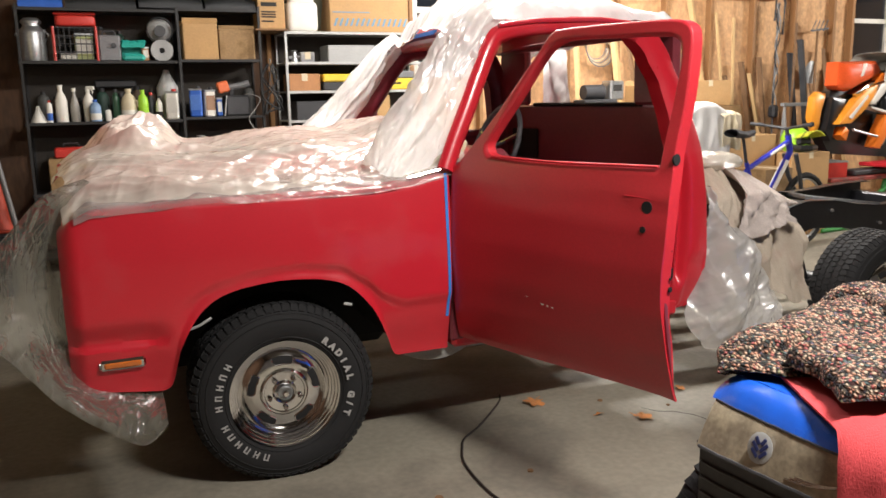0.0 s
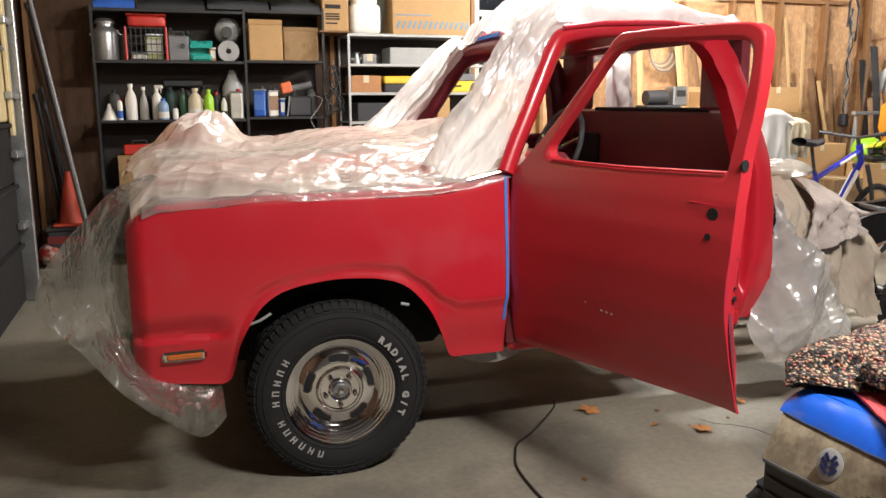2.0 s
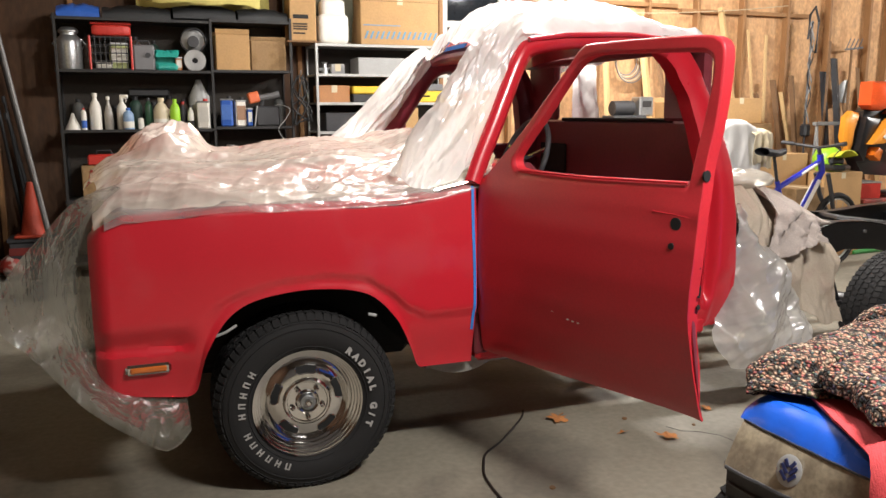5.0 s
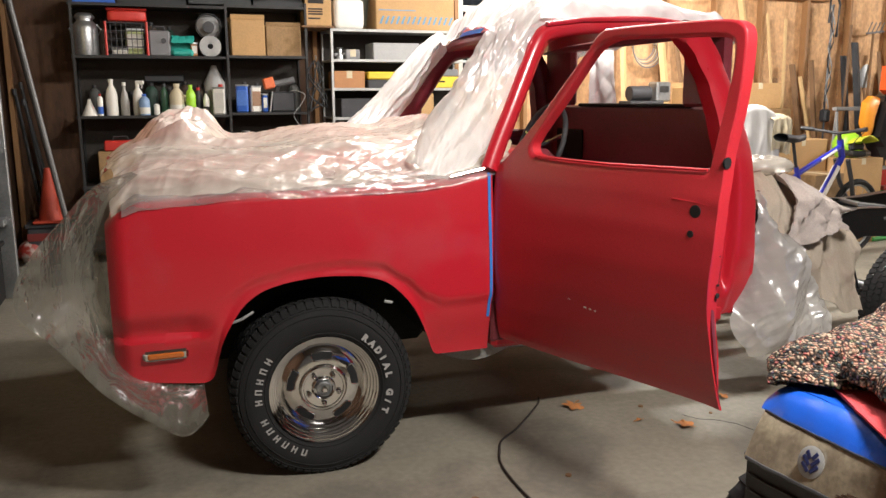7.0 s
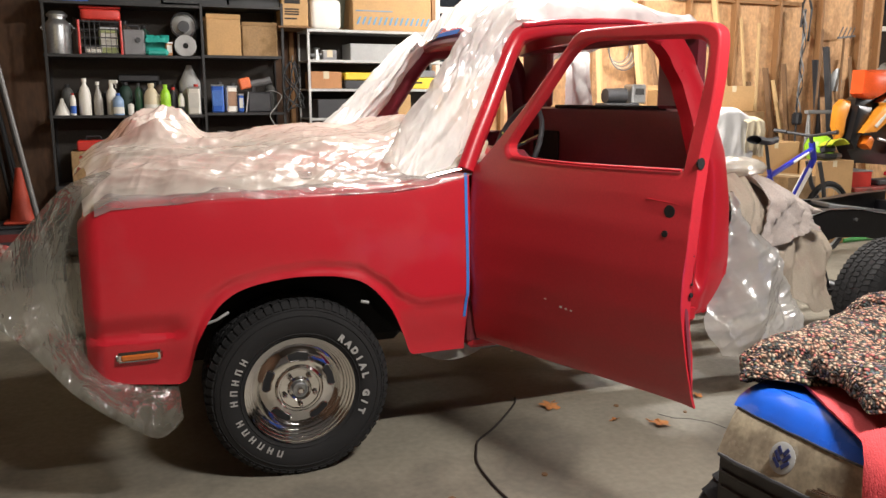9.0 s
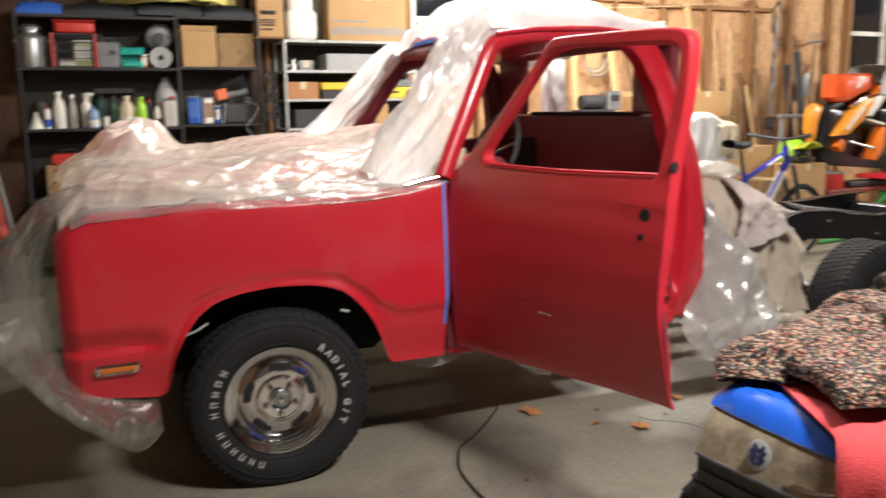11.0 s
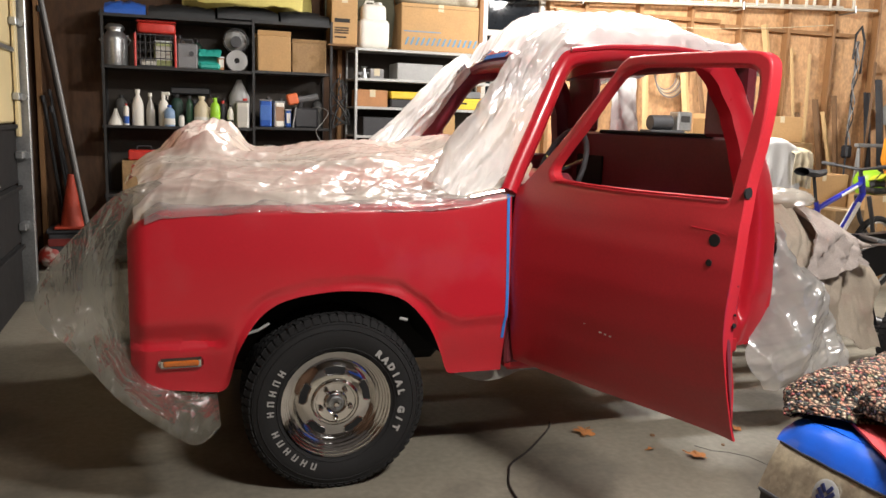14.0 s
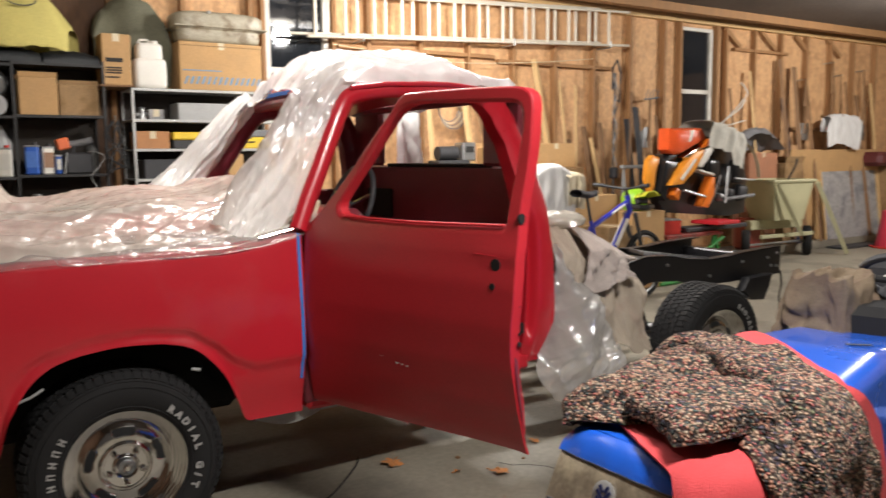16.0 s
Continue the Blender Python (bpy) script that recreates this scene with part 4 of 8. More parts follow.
part("propshaft", tube([(1.6, MID, 0.42), (WB, MID, HUB)], 0.04, 12), BLACK, truck)
part("exhaust_pipe", tube([(0.55, 0.30, 0.36), (0.95, 0.32, 0.35), (1.6, 0.4, 0.36)], 0.03, 10), GALV, truck)
part("loose_wire", tube([(4.47, 0.57, 0.60), (4.475, 0.56, 0.50), (4.46, 0.565, 0.42), (4.47, 0.57, 0.33)], 0.006, 6), RUBBER, truck)


# ---- polythene and cloth over the truck ----
def ridge(q):
    """Folds with sharp crests, about zero."""
    return 0.45 - 1.6 * abs(noise.noise(q))


def pleats(x, y, amp, seed, turn=0.0):
    """Sharp straight creases of stiff film: crests along the zero lines of stretched noise, in a few directions."""
    h = 0.0
    for i, (ang, f, k) in enumerate(((-5, 3.0, 1.0), (13, 5.0, 0.62), (-24, 6.5, 0.40), (38, 8.0, 0.34), (4, 11.0, 0.26), (70, 9.0, 0.16), (-14, 19.0, 0.13), (27, 26.0, 0.085))):
        a = radians(ang + turn)
        p, q = x * math.cos(a) + y * math.sin(a), -x * math.sin(a) + y * math.cos(a)
        n = noise.noise((p * f * 0.24 + 7 * i, q * f, seed + 3.7 * i))
        h += k * (max(0.0, 1 - 3.2 * abs(n)) + 0.9 * n - 0.25)
    return amp * h


def hood_sheet(u, v):
    """Loose sheet over the hood: it swells up steeply from its near edge in long folds."""
    y = 0.040 + 1.79 * v ** 1.25
    n = (y - 0.04) / 1.79
    x0 = -0.690 + 0.05 * noise.noise((y * 5.0, 2.0, 0.0)) - 0.03 * step(0.0, 0.3, n)
    x = x0 + (0.765 - x0) * u
    z = curve(FTOP, max(-0.66, min(0.66, x))) + 0.055 * math.sin(math.pi * n) ** 0.7
    swell = step(0.0, 0.13, n)
    z += 0.004 + swell * (0.055 + 0.025 * noise.noise((x * 2.2, 0.4, 0)) + 0.020 * math.sin(math.pi * min(1, n * 1.1)))
    heap = math.exp(-(((x + 0.425) / 0.165) ** 2 + ((y - 0.88) / 0.30) ** 2) ** 2.6)
    z += (0.072 + pleats(x * 1.3, y * 1.3, 0.036, 31.0, 40)) * heap
    z += 0.03 * math.exp(-(((x - 0.25) / 0.25) ** 2 + ((y - 1.0) / 0.5) ** 2))
    z += 0.05 * step(0.45, 0.75, x) * (0.3 + 0.7 * n)
    if x < -0.66:
        z -= 0.55 * (-0.66 - x) + 3.0 * (-0.66 - x) ** 2
    d = 0.018 * ridge((x * 1.1, (y - 0.16 * x) * 3.4, 1.0)) + pleats(x, y, 0.018, 2.0) + pleats(x * 2.3, y * 2.3, 0.0055, 12.0, 8)
    k = 0.30 + 0.70 * step(0.0, 0.06, n)
    hem = 0.016 * noise.noise((x * 9, 0.0, 3.0)) * step(0.10, 0.0, n)
    return Vector((x, y - 0.55 * d * k * step(0.35, 0.05, n) + hem, z + d * k - 0.012 * step(0.03, 0.0, n)))


hood_plastic = one("plastic_sheet", grid(hood_sheet, 420, 250), MILKY, "crumpled clear polythene sheet spread over the truck's hood", "plastic sheet", angle=75)


def hem_sheet(u, v):
    """Single thin layer that clings to the fender's shoulder below the folds."""
    x = -0.66 + 1.36 * u
    s = v * 0.19 - 0.010 + 0.012 * noise.noise((x * 6, 5.0, 0.0)) * (1 - v)
    top = curve(FTOP, max(-0.66, min(0.66, x)))
    if s < 0.055:
        a = (s + 0.010) / 0.065 * math.pi / 2
        y, z = 0.016 + 0.060 * (1 - math.cos(a)), top - 0.034 + 0.037 * math.sin(a)
    else:
        y, z = 0.076 + (s - 0.055), top + 0.003 + 0.30 * (s - 0.055)
    d = max(0.0, pleats(x, y + z, 0.010, 17.0, -4)) + 0.003
    return Vector((x, y - d, z + d))


one("plastic_sheet", grid(hem_sheet, 300, 40), HEM, "thin clear film clinging to the truck's fender edge", "plastic sheet", angle=75)
SK = [(-0.62, 1.175), (-0.74, 1.13), (-0.84, 1.03), (-0.93, 0.93), (-0.99, 0.83), (-0.985, 0.73), (-0.90, 0.64), (-0.82, 0.54), (-0.74, 0.44), (-0.62, 0.34), (-0.51, 0.275), (-0.43, 0.33)]
SB = [(-0.60, 1.16), (-0.67, 1.10), (-0.69, 1.02), (-0.695, 0.94), (-0.695, 0.85), (-0.695, 0.76), (-0.692, 0.68), (-0.688, 0.60), (-0.675, 0.53), (-0.60, 0.47), (-0.51, 0.43), (-0.43, 0.41)]


def skirt(u, v):
    """Near face of the sheet: from the fender's front edge out to its loose hem."""
    a, b = along([(x, z, 0) for x, z in SK], v), along([(x, z, 0) for x, z in SB], v)
    k = 1 - u
    x, z = b.x + (a.x - b.x) * k, b.y + (a.y - b.y) * k
    y = 0.10 - 0.10 * math.sin(math.pi * 0.5 * k) + 0.05 * math.sin(2.5 * k + 3 * v)
    low = step(0.55, 1.0, v)
    rim = step(0.6, 1.0, k) + low
    d = 0.020 * ridge((x * 3.2 + 0.5 * z, 0.4, z * 1.5)) + pleats(x * 1.6, z * 1.6, 0.005 + 0.009 * min(1, rim), 5.0, 62)
    return Vector((x + 0.25 * d * k, y - d - 0.03 * low, z + 0.3 * d * k))


nose_sheet = grid(skirt, 150, 240)
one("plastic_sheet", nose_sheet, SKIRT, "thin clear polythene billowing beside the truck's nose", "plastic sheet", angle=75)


def wrap(path, widths, amp, name, label, material, seed, n=170, m=150):
    """A bunched sheet that follows a path as a flattened, folded sleeve."""
    def f(u, v):
        u = min(1.0, max(0.0, u + 0.09 * noise.noise((v * 5.0, seed, 0.0)) * (1 - u)))
        p = along(path, u)
        q = along(path, min(1, u + 0.01)) - along(path, max(0, u - 0.01))
        q.normalize()
        s = q.cross(Vector((0, 1, 0))).normalized()
        w = along([(a, b, 0) for a, b in widths], u)
        t = math.pi * (0.86 + 1.28 * v)
        r = Vector((0, 0, 0)) + s * math.cos(t) * w.x + Vector((0, 1, 0)) * math.sin(t) * w.y
        c = p + r
        k = pleats(u * 1.2, 0.40 * math.cos(t), amp * 0.75, seed + 20, 9) + 0.6 * amp * ridge((math.cos(t) * 1.1 + seed, math.sin(t) * 1.1 + 0.6 * u, u * 1.6))
        return c + r.normalized() * k
    bm = grid(f, n, m)
    bmesh.ops.remove_doubles(bm, verts=bm.verts, dist=1e-4)
    return one(name, bm, material, label, "plastic sheet", angle=75)


wrap([(0.47, 0.20, 1.10), (0.555, 0.15, 1.22), (0.645, 0.12, 1.36), (0.72, 0.13, 1.48), (0.80, 0.15, 1.60), (0.88, 0.18, 1.70), (0.97, 0.24, 1.76)],
     [(0.10, 0.10), (0.125, 0.07), (0.115, 0.05), (0.105, 0.045), (0.10, 0.05), (0.09, 0.06), (0.06, 0.06)], 0.026, "plastic_sheet", "milky polythene bunched round the windshield pillar", PILLARWRAP, 4.0)
wrap([(0.42, 1.66, 1.13), (0.62, 1.74, 1.25), (0.74, 1.78, 1.345), (0.84, 1.78, 1.45), (0.93, 1.78, 1.55), (1.03, 1.78, 1.665), (1.11, 1.75, 1.75)],
     [(0.05, 0.10), (0.085, 0.07), (0.088, 0.05), (0.085, 0.05), (0.075, 0.05), (0.06, 0.05), (0.04, 0.05)], 0.020, "plastic_sheet", "milky polythene bunched round the far windshield pillar", PILLARWRAP, 6.0)


def roof_sheet(u, v):
    x = 0.80 + 0.22 * v * (1 - u) + 1.12 * u
    y = 0.125 + 1.70 * v
    z = 1.735 + 0.05 * math.sin(math.pi * v) ** 0.6
    lump = math.sin(math.pi * min(1, v * 1.15)) ** 0.8
    z += lump * (0.03 + 0.095 * step(0.97, 1.10, x) * step(1.75, 1.46, x) + 0.035 * step(1.35, 1.5, x) * step(1.95, 1.75, x))
    z -= 0.10 * step(0.92 + 0.22 * v, 0.80 + 0.22 * v, x) + 0.14 * step(1.80, 1.94, x)
    z += 0.018 * ridge((x * 3.0, y * 1.6, 0.3)) + 0.006 * ridge((x * 8, y * 5, 2.3))
    z += pleats(x * 1.3, y * 1.3, 0.014, 90.0, 25)
    edge = step(0.05, 0.0, v)
    return Vector((x, y - 0.01 * edge, z - 0.03 * edge))


one("plastic_sheet", grid(roof_sheet, 150, 130), ROOFSHEET, "white folded polythene heaped on the cab roof", "plastic sheet", angle=75)


HANG_L = [(1.925, 0.98), (1.93, 0.80), (1.91, 0.62), (1.85, 0.46), (1.84, 0.34), (1.90, 0.25)]
HANG_R = [(1.96, 0.99), (2.10, 0.80), (2.22, 0.66), (2.32, 0.52), (2.40, 0.40), (2.40, 0.33)]


def line(knots, x):
    """Straight interpolation in (x, y) pairs."""
    for (x0, y0), (x1, y1) in zip(knots, knots[1:]):
        if x <= x1:
            return y0 + (y1 - y0) * max(0.0, (x - x0) / (x1 - x0))
    return knots[-1][1]


def hang(u, v):
    """Sheet hung over the back of the cab and down its near corner."""
    a, b = along([(x, z, 0) for x, z in HANG_L], v), along([(x, z, 0) for x, z in HANG_R], v)
    x, z = a.x + (b.x - a.x) * u, a.y + (b.y - a.y) * u
    y = 0.09 - 0.16 * math.sin(math.pi * min(1, 0.10 + 0.8 * u)) * step(0.0, 0.35, v) + 0.02 * math.sin(7 * u + 4 * v)
    low = step(0.72, 1.0, v)
    d = 0.022 * ridge((x * 3.2 + z, 0.3, z * 1.3)) + pleats(x, z, 0.034, 7.0, 70) + pleats(x * 2.2, z * 2.2, 0.010, 9.0, 40)
    return Vector((x + d * 0.3, y - d, z + 0.3 * d + 0.07 * low * noise.noise((u * 4.5, 3.0, 1.0))))


one("plastic_sheet", grid(hang, 150, 190), CLEAR, "clear polythene hanging down behind the cab corner", "plastic sheet", angle=75)


DULLSHEET = mat("dull_polythene", (0.66, 0.65, 0.63), 0.55, var=0.08, size=6)


def inner_hang(u, v):
    x = 2.02 + 0.02 * math.sin(u * 9)
    y = 1.40 + 0.26 * u
    z = 1.74 - 0.62 * v
    d = pleats(y * 1.5, z * 1.5, 0.016, 80.0, 86)
    return Vector((x + d, y - 0.12 * v * (1 - u), z))


one("plastic_sheet", grid(inner_hang, 60, 70), DULLSHEET, "milky polythene hanging behind the cab's rear window", "plastic sheet", angle=75)


def cloth(u, v, x0=2.00, w=0.53, top0=1.045, low0=0.45, seed=0.0, out=0.0):
    """Cloth thrown over the bare frame: it lies back over the top and falls in irregular folds."""
    x = x0 + w * u
    top = top0 - 0.22 * w / 0.53 * u ** 2.0 + 0.025 * noise.noise((u * 3, seed, 0.5))
    low = low0 + 0.05 * math.sin(5 * u + seed) + 0.07 * noise.noise((u * 4, 1.0 + seed, 0))
    k = max(0.0, (v - 0.38) / 0.62)
    if v < 0.38:
        q = v / 0.38
        y, z = 0.72 - 0.50 * q, top - 0.06 * (1 - q) ** 2
    else:
        y, z = 0.22 - 0.13 * math.sin(0.5 * math.pi * min(1, 3.2 * k)) - 0.03 * k, top - (top - low) * (k - 0.06 * math.sin(math.pi * k))
    fall = step(0.0, 0.25, k)
    sway = 0.5 * noise.noise((u * 1.5, v * 1.2, seed))
    f = pleats(u * 0.9, v * 0.8, 0.028, 60.0 + seed, 78) + 0.040 * ridge((u * 2.6 + sway + 0.7 * v, v * 0.9, 3.0 + seed)) + 0.045 * ridge((u * 5.0 + 1.6 * v + sway, v * 1.8, 8.0 + seed)) + 0.018 * ridge((u * 10.0 - 2 * v, v * 5, 2.0 + seed)) + 0.006 * noise.noise((u * 16, v * 12, seed))
    return Vector((x + 0.05 * k * (2 * u - 1) + 0.35 * f * fall, y - f * (0.25 + 0.75 * fall) - out, z + f * 0.8 * (1 - fall)))


one("drop_cloth", grid(cloth, 110, 110, 0.004), DROP, "beige canvas drop cloth heaped over the bare frame", "drop cloth", angle=70)
one("rag", grid(lambda u, v: cloth(u, v, 2.14, 0.24, 1.03, 0.78, 4.0, 0.028), 60, 60, 0.004), mat("faded_rag", (0.50, 0.43, 0.385), 0.95, var=0.2, size=7, fine=180, bump=0.12), "faded beige rag lying over the drop cloth", "rag", angle=70)
pillow = grid(lambda u, v: Vector((2.16 + 0.15 * math.cos(2 * math.pi * u) * math.sin(math.pi * v), 0.26 + 0.13 * math.sin(2 * math.pi * u) * math.sin(math.pi * v), 1.075 + 0.045 * math.cos(math.pi * v) + crumple((u * 2, v * 2, 0), 0.012, 3.0, 1.0))), 40, 24)
bmesh.ops.remove_doubles(pillow, verts=pillow.verts, dist=1e-4)
one("plastic_roll", pillow, MILKY, "rolled up clear plastic lying on the drop cloth", "plastic roll")

# ---- on the floor ----
CORDBROWN = mat("brown_rubber", (0.022, 0.015, 0.012), 0.6, var=0.2)
CORD = [(1.10, 0.45, 0.008), (1.05, 0.37, 0.007), (0.86, 0.17, 0.007), (0.74, 0.07, 0.007), (0.690, -0.02, 0.007), (0.65, -0.12, 0.007), (0.632, -0.25, 0.007), (0.63, -0.42, 0.007), (0.66, -0.62, 0.007), (0.55, -0.95, 0.007), (0.2, -1.4, 0.007)]
one("power_cable", tube(smooth_path(CORD, 60), 0.0048, 8), CORDBROWN, "brown rubber power cable lying on the floor", "cable")


def leaf(x, y, rz, size, seed):
    rnd = random.Random(seed)
    bm = bmesh.new()
    pts = []
    for k in range(30):
        a = 2 * math.pi * k / 30
        r = size * (0.40 + 0.42 * abs(math.cos(2.5 * a)) ** 1.5 + 0.15 * rnd.random())
        pts.append((r * math.cos(a), r * math.sin(a)))
    c = bm.verts.new((0, 0, 0.012))
    vs = [bm.verts.new((px, py, 0.004 + 0.014 * abs(math.sin(3 * i)))) for i, (px, py) in enumerate(pts)]
    for i in range(30):
        bm.faces.new((c, vs[i], vs[(i + 1) % 30]))
    L = thing("dry_leaf", "curled brown dry leaf lying on the floor", "leaf", x, y, 0.0, rz, "dry leaves")
    part("blade", bm, LEAF, L, "", 20)
    part("stalk", tube([(0, 0, 0.010), (size * 0.8, size * 0.5, 0.006), (size * 1.3, size * 0.6, 0.004)], 0.002, 5), LEAF, L)


leaf(1.205, 0.300, 20, 0.062, 1)
leaf(1.553, -0.062, 80, 0.055, 2)
leaf(1.93, 0.16, 10, 0.03, 3)
leaf(1.40, 0.05, 140, 0.022, 4)
for i, (x, y) in enumerate([(-0.05, -0.62), (0.85, -0.30), (0.45, -0.35), (1.75, 0.02), (1.5, 0.2), (2.1, -0.1)]):
    one("debris_chip", C(0.008 + 0.004 * (i % 3), 0.006, 7, pose(x, y, 0.0, 0, 0, 40 * i)), TIMBERD, "small dark chip on the concrete", "debris", group="floor chips")
for pts in ([(1.62, 0.05), (1.66, -0.02), (1.72, -0.05), (1.78, -0.12), (1.80, -0.2), (1.9, -0.35)],):
    one("floor_crack", tube([(x, y, -0.0005) for x, y in pts], 0.0022, 5), DARK, "hairline crack in the concrete", "crack", kind="structure")


# ---- shelving along the back wall ----
def shelving(name, label, x0, x1, y0, y1, tops, posts, material, lip, height):
    sh = thing(name, label, "shelving", 0, 0, 0, 0, "garage shelving")
    for z in tops:
        board = B((x0, y0, z - 0.012), (x1, y1, z), 0.002)
        B((x0, y0 - 0.004, z - lip), (x1, y0 + 0.004, z + 0.003), 0.002, bm=board)
        part("shelf_board", board, material, sh)
    for x in posts:
        for y, s in ((y0 - 0.006, 1), (y1, -1)):
            p = B((x - 0.010, y - 0.002, 0.0), (x + 0.010, y + 0.002, height), 0.001)
            B((x - 0.010, min(y, y + s * 0.03), 0.0), (x - 0.007, max(y, y + s * 0.03), height), 0.001, bm=p)
            part("post", p, material, sh)
    part("back_panel", B((x0, y1 + 0.004, 0.02), (x1, y1 + 0.010, height), 0.001), DARKBACK, sh, "dark panel for rack and shade behind the goods")
    return sh


# Near-black: the rack's own black with the shade behind the goods mixed in.
DARKBACK = mat("shelf_shade_board", (0.034, 0.027, 0.021), 0.8, var=0.4, size=4)
shelving("shelving_unit", "black steel shelving packed with garage supplies", -1.06, 0.085, 4.06, 4.46, (0.25, 0.74, 1.285, 1.745, 2.135), (-1.04, 0.096), SHELFBLACK, 0.02, 2.16)
shelving("shelving_unit", "black steel shelving holding boxes and tins", 0.105, 0.74, 4.06, 4.46, (0.25, 0.74, 1.30, 1.755, 2.15), (0.735,), SHELFBLACK, 0.02, 2.18)
unit_b = shelving("shelving_unit", "light grey steel shelving with boxes on every board", 0.94, 2.20, 4.06, 4.46, (0.30, 0.80, 1.25, 1.495, 1.735, 1.985), (0.95, 2.19), SHELFGREY, 0.02, 2.0)


def carton(name, x0, x1, y0, y1, z, h, material, label, flaps=0.0, rz=0.0, tape=True):
    cx, cy = (x0 + x1) / 2, (y0 + y1) / 2
    w, d = (x1 - x0) / 2, (y1 - y0) / 2
    c = thing(name, label, "box", cx, cy, z, rz)
    part("body", B((-w, -d, 0), (w, d, h), 0.006), material, c)
    if flaps:
        for s in (-1, 1):
            part("flap", B((-w, -0.002, 0), (w, 0.002, flaps), 0.001, pose(0, s * (d - 0.004), h, -s * 18)), material, c)
    elif tape:
        part("tape", B((-0.025, -d - 0.001, h - 0.06), (0.025, d + 0.001, h + 0.001), 0.001), CREAM, c, "strip of packing tape")
    return c


def bottle(x, y, z, r, h, material, cap, label, neck=0.35, spray=False, band=None, handle=False, squash=1.0, group="bottles on the shelf"):
    b = thing("bottle", label, "bottle", x, y, z, random.Random(int(x * 1000)).uniform(-25, 25), group)
    sh = h * (1 - neck)
    prof = [(r * 0.92, 0), (r, 0.008), (r, sh * 0.55), (r * 0.985, sh * 0.6), (r, sh * 0.66), (r * 0.97, sh), (r * 0.72, sh + (h - sh) * 0.35), (r * 0.36, sh + (h - sh) * 0.6), (r * 0.33, h * 0.94)]
    part("body", lathe(prof, 20, Matrix.Diagonal((1, squash, 1, 1))), material, b)
    if spray:
        t = C(r * 0.40, h * 0.10, 12, pose(0, 0, h * 0.90))
        B((-r * 0.35, -r * 0.3, h * 0.98), (r * 1.25, r * 0.3, h * 1.10), 0.006, bm=t)
        part("spray_head", t, cap, b)
        part("trigger", tube([(r * 0.6, 0, h * 1.0), (r * 0.9, 0, h * 0.93), (r * 0.8, 0, h * 0.86)], 0.006, 6), cap, b)
    else:
        part("cap", C(r * 0.42, h * 0.10, 14, pose(0, 0, h * 0.90)), cap, b)
    if band:
        part("label_band", lathe([(r * 1.004, sh * 0.12), (r * 1.006, sh * 0.14), (r * 1.006, sh * 0.52), (r * 1.004, sh * 0.54)], 20, Matrix.Diagonal((1, squash, 1, 1)), caps=False), band, b, "paper label")
    if handle:
        part("handle", tube([(r * 0.5, -r * 0.5, sh * 1.05), (r * 1.05, -r * 0.6, sh * 0.98), (r * 1.0, -r * 0.55, sh * 0.7)], 0.009, 8), material, b)
    return b


def tin(x, y, z, w, d, h, material, label, band=None, cap=None, category="tin"):
    t = thing("tin", label, category, x, y, z, random.Random(int(x * 977)).uniform(-12, 12), "tins on the shelf")
    part("body", B((-w / 2, -d / 2, 0), (w / 2, d / 2, h), 0.012), material, t)
    part("rim", B((-w / 2 - 0.003, -d / 2 - 0.003, h - 0.012), (w / 2 + 0.003, d / 2 + 0.003, h + 0.004), 0.004), GALV, t)
    if cap:
        part("cap", C(0.018, 0.022, 14, pose(w * 0.2, 0, h + 0.002)), cap, t)
    if band:
        part("label_panel", B((-w / 2 + 0.006, -d / 2 - 0.0025, h * 0.25), (w / 2 - 0.006, -d / 2 + 0.001, h * 0.8), 0.001), band, t, "printed panel")
    return t


S1, S2 = 1.285, 1.745
YF = 4.17
# upper shelf
can = thing("milk_can", "dull metal milk can with a lid and handles", "can", -0.955, 4.22, S2)
part("body", lathe([(0.088, 0), (0.092, 0.01), (0.092, 0.21), (0.085, 0.235), (0.060, 0.265), (0.060, 0.285)], 28), GALV, can)
part("lid", lathe([(0.072, 0.285), (0.074, 0.30), (0.05, 0.325), (0.0, 0.33)], 28), GALV, can)
for s in (-1, 1):
    part("handle", tube([(s * 0.09, 0, 0.16), (s * 0.115, 0, 0.20), (s * 0.085, 0, 0.24)], 0.007, 8), GALV, can)
crate = thing("wire_crate", "dark wire crate holding a pale carton", "crate", -0.655, 4.22, S2)
for z in (0.01, 0.07, 0.13, 0.19, 0.25):
    part("wire", tube([(-0.15, -0.11, z), (0.15, -0.11, z), (0.15, 0.11, z), (-0.15, 0.11, z)], 0.005, 6, closed=True), DGREYP, crate)
for i in range(9):
    x = -0.15 + 0.0375 * i
    part("wire", tube([(x, -0.11, 0.0), (x, -0.11, 0.26)], 0.003 if i % 8 else 0.010, 6), REDP if i % 8 == 0 else DGREYP, crate)
tin(-0.60, 4.24, S2 + 0.012, 0.13, 0.13, 0.20, mat("pale_green_card", (0.42, 0.46, 0.20), 0.7), "pale green carton standing in a wire crate", PAPER)
tin(-0.71, 4.22, S2 + 0.012, 0.12, 0.12, 0.05, WHITEP, "low white tub in a wire crate")
tub = thing("red_container", "red plastic container resting on a wire crate", "container", -0.645, 4.22, S2 + 0.262)
part("body", pill((0, 0, 0.043), (0.145, 0.10, 0.043), 0.3), REDP, tub)
part("lid", B((-0.15, -0.105, 0.085), (0.15, 0.105, 0.105), 0.008), REDP, tub)
g = thing("battery_charger", "grey metal box with a carrying handle", "charger", -0.415, 4.22, S2)
part("body", B((-0.08, -0.10, 0), (0.08, 0.10, 0.20), 0.012), GREYP, g)
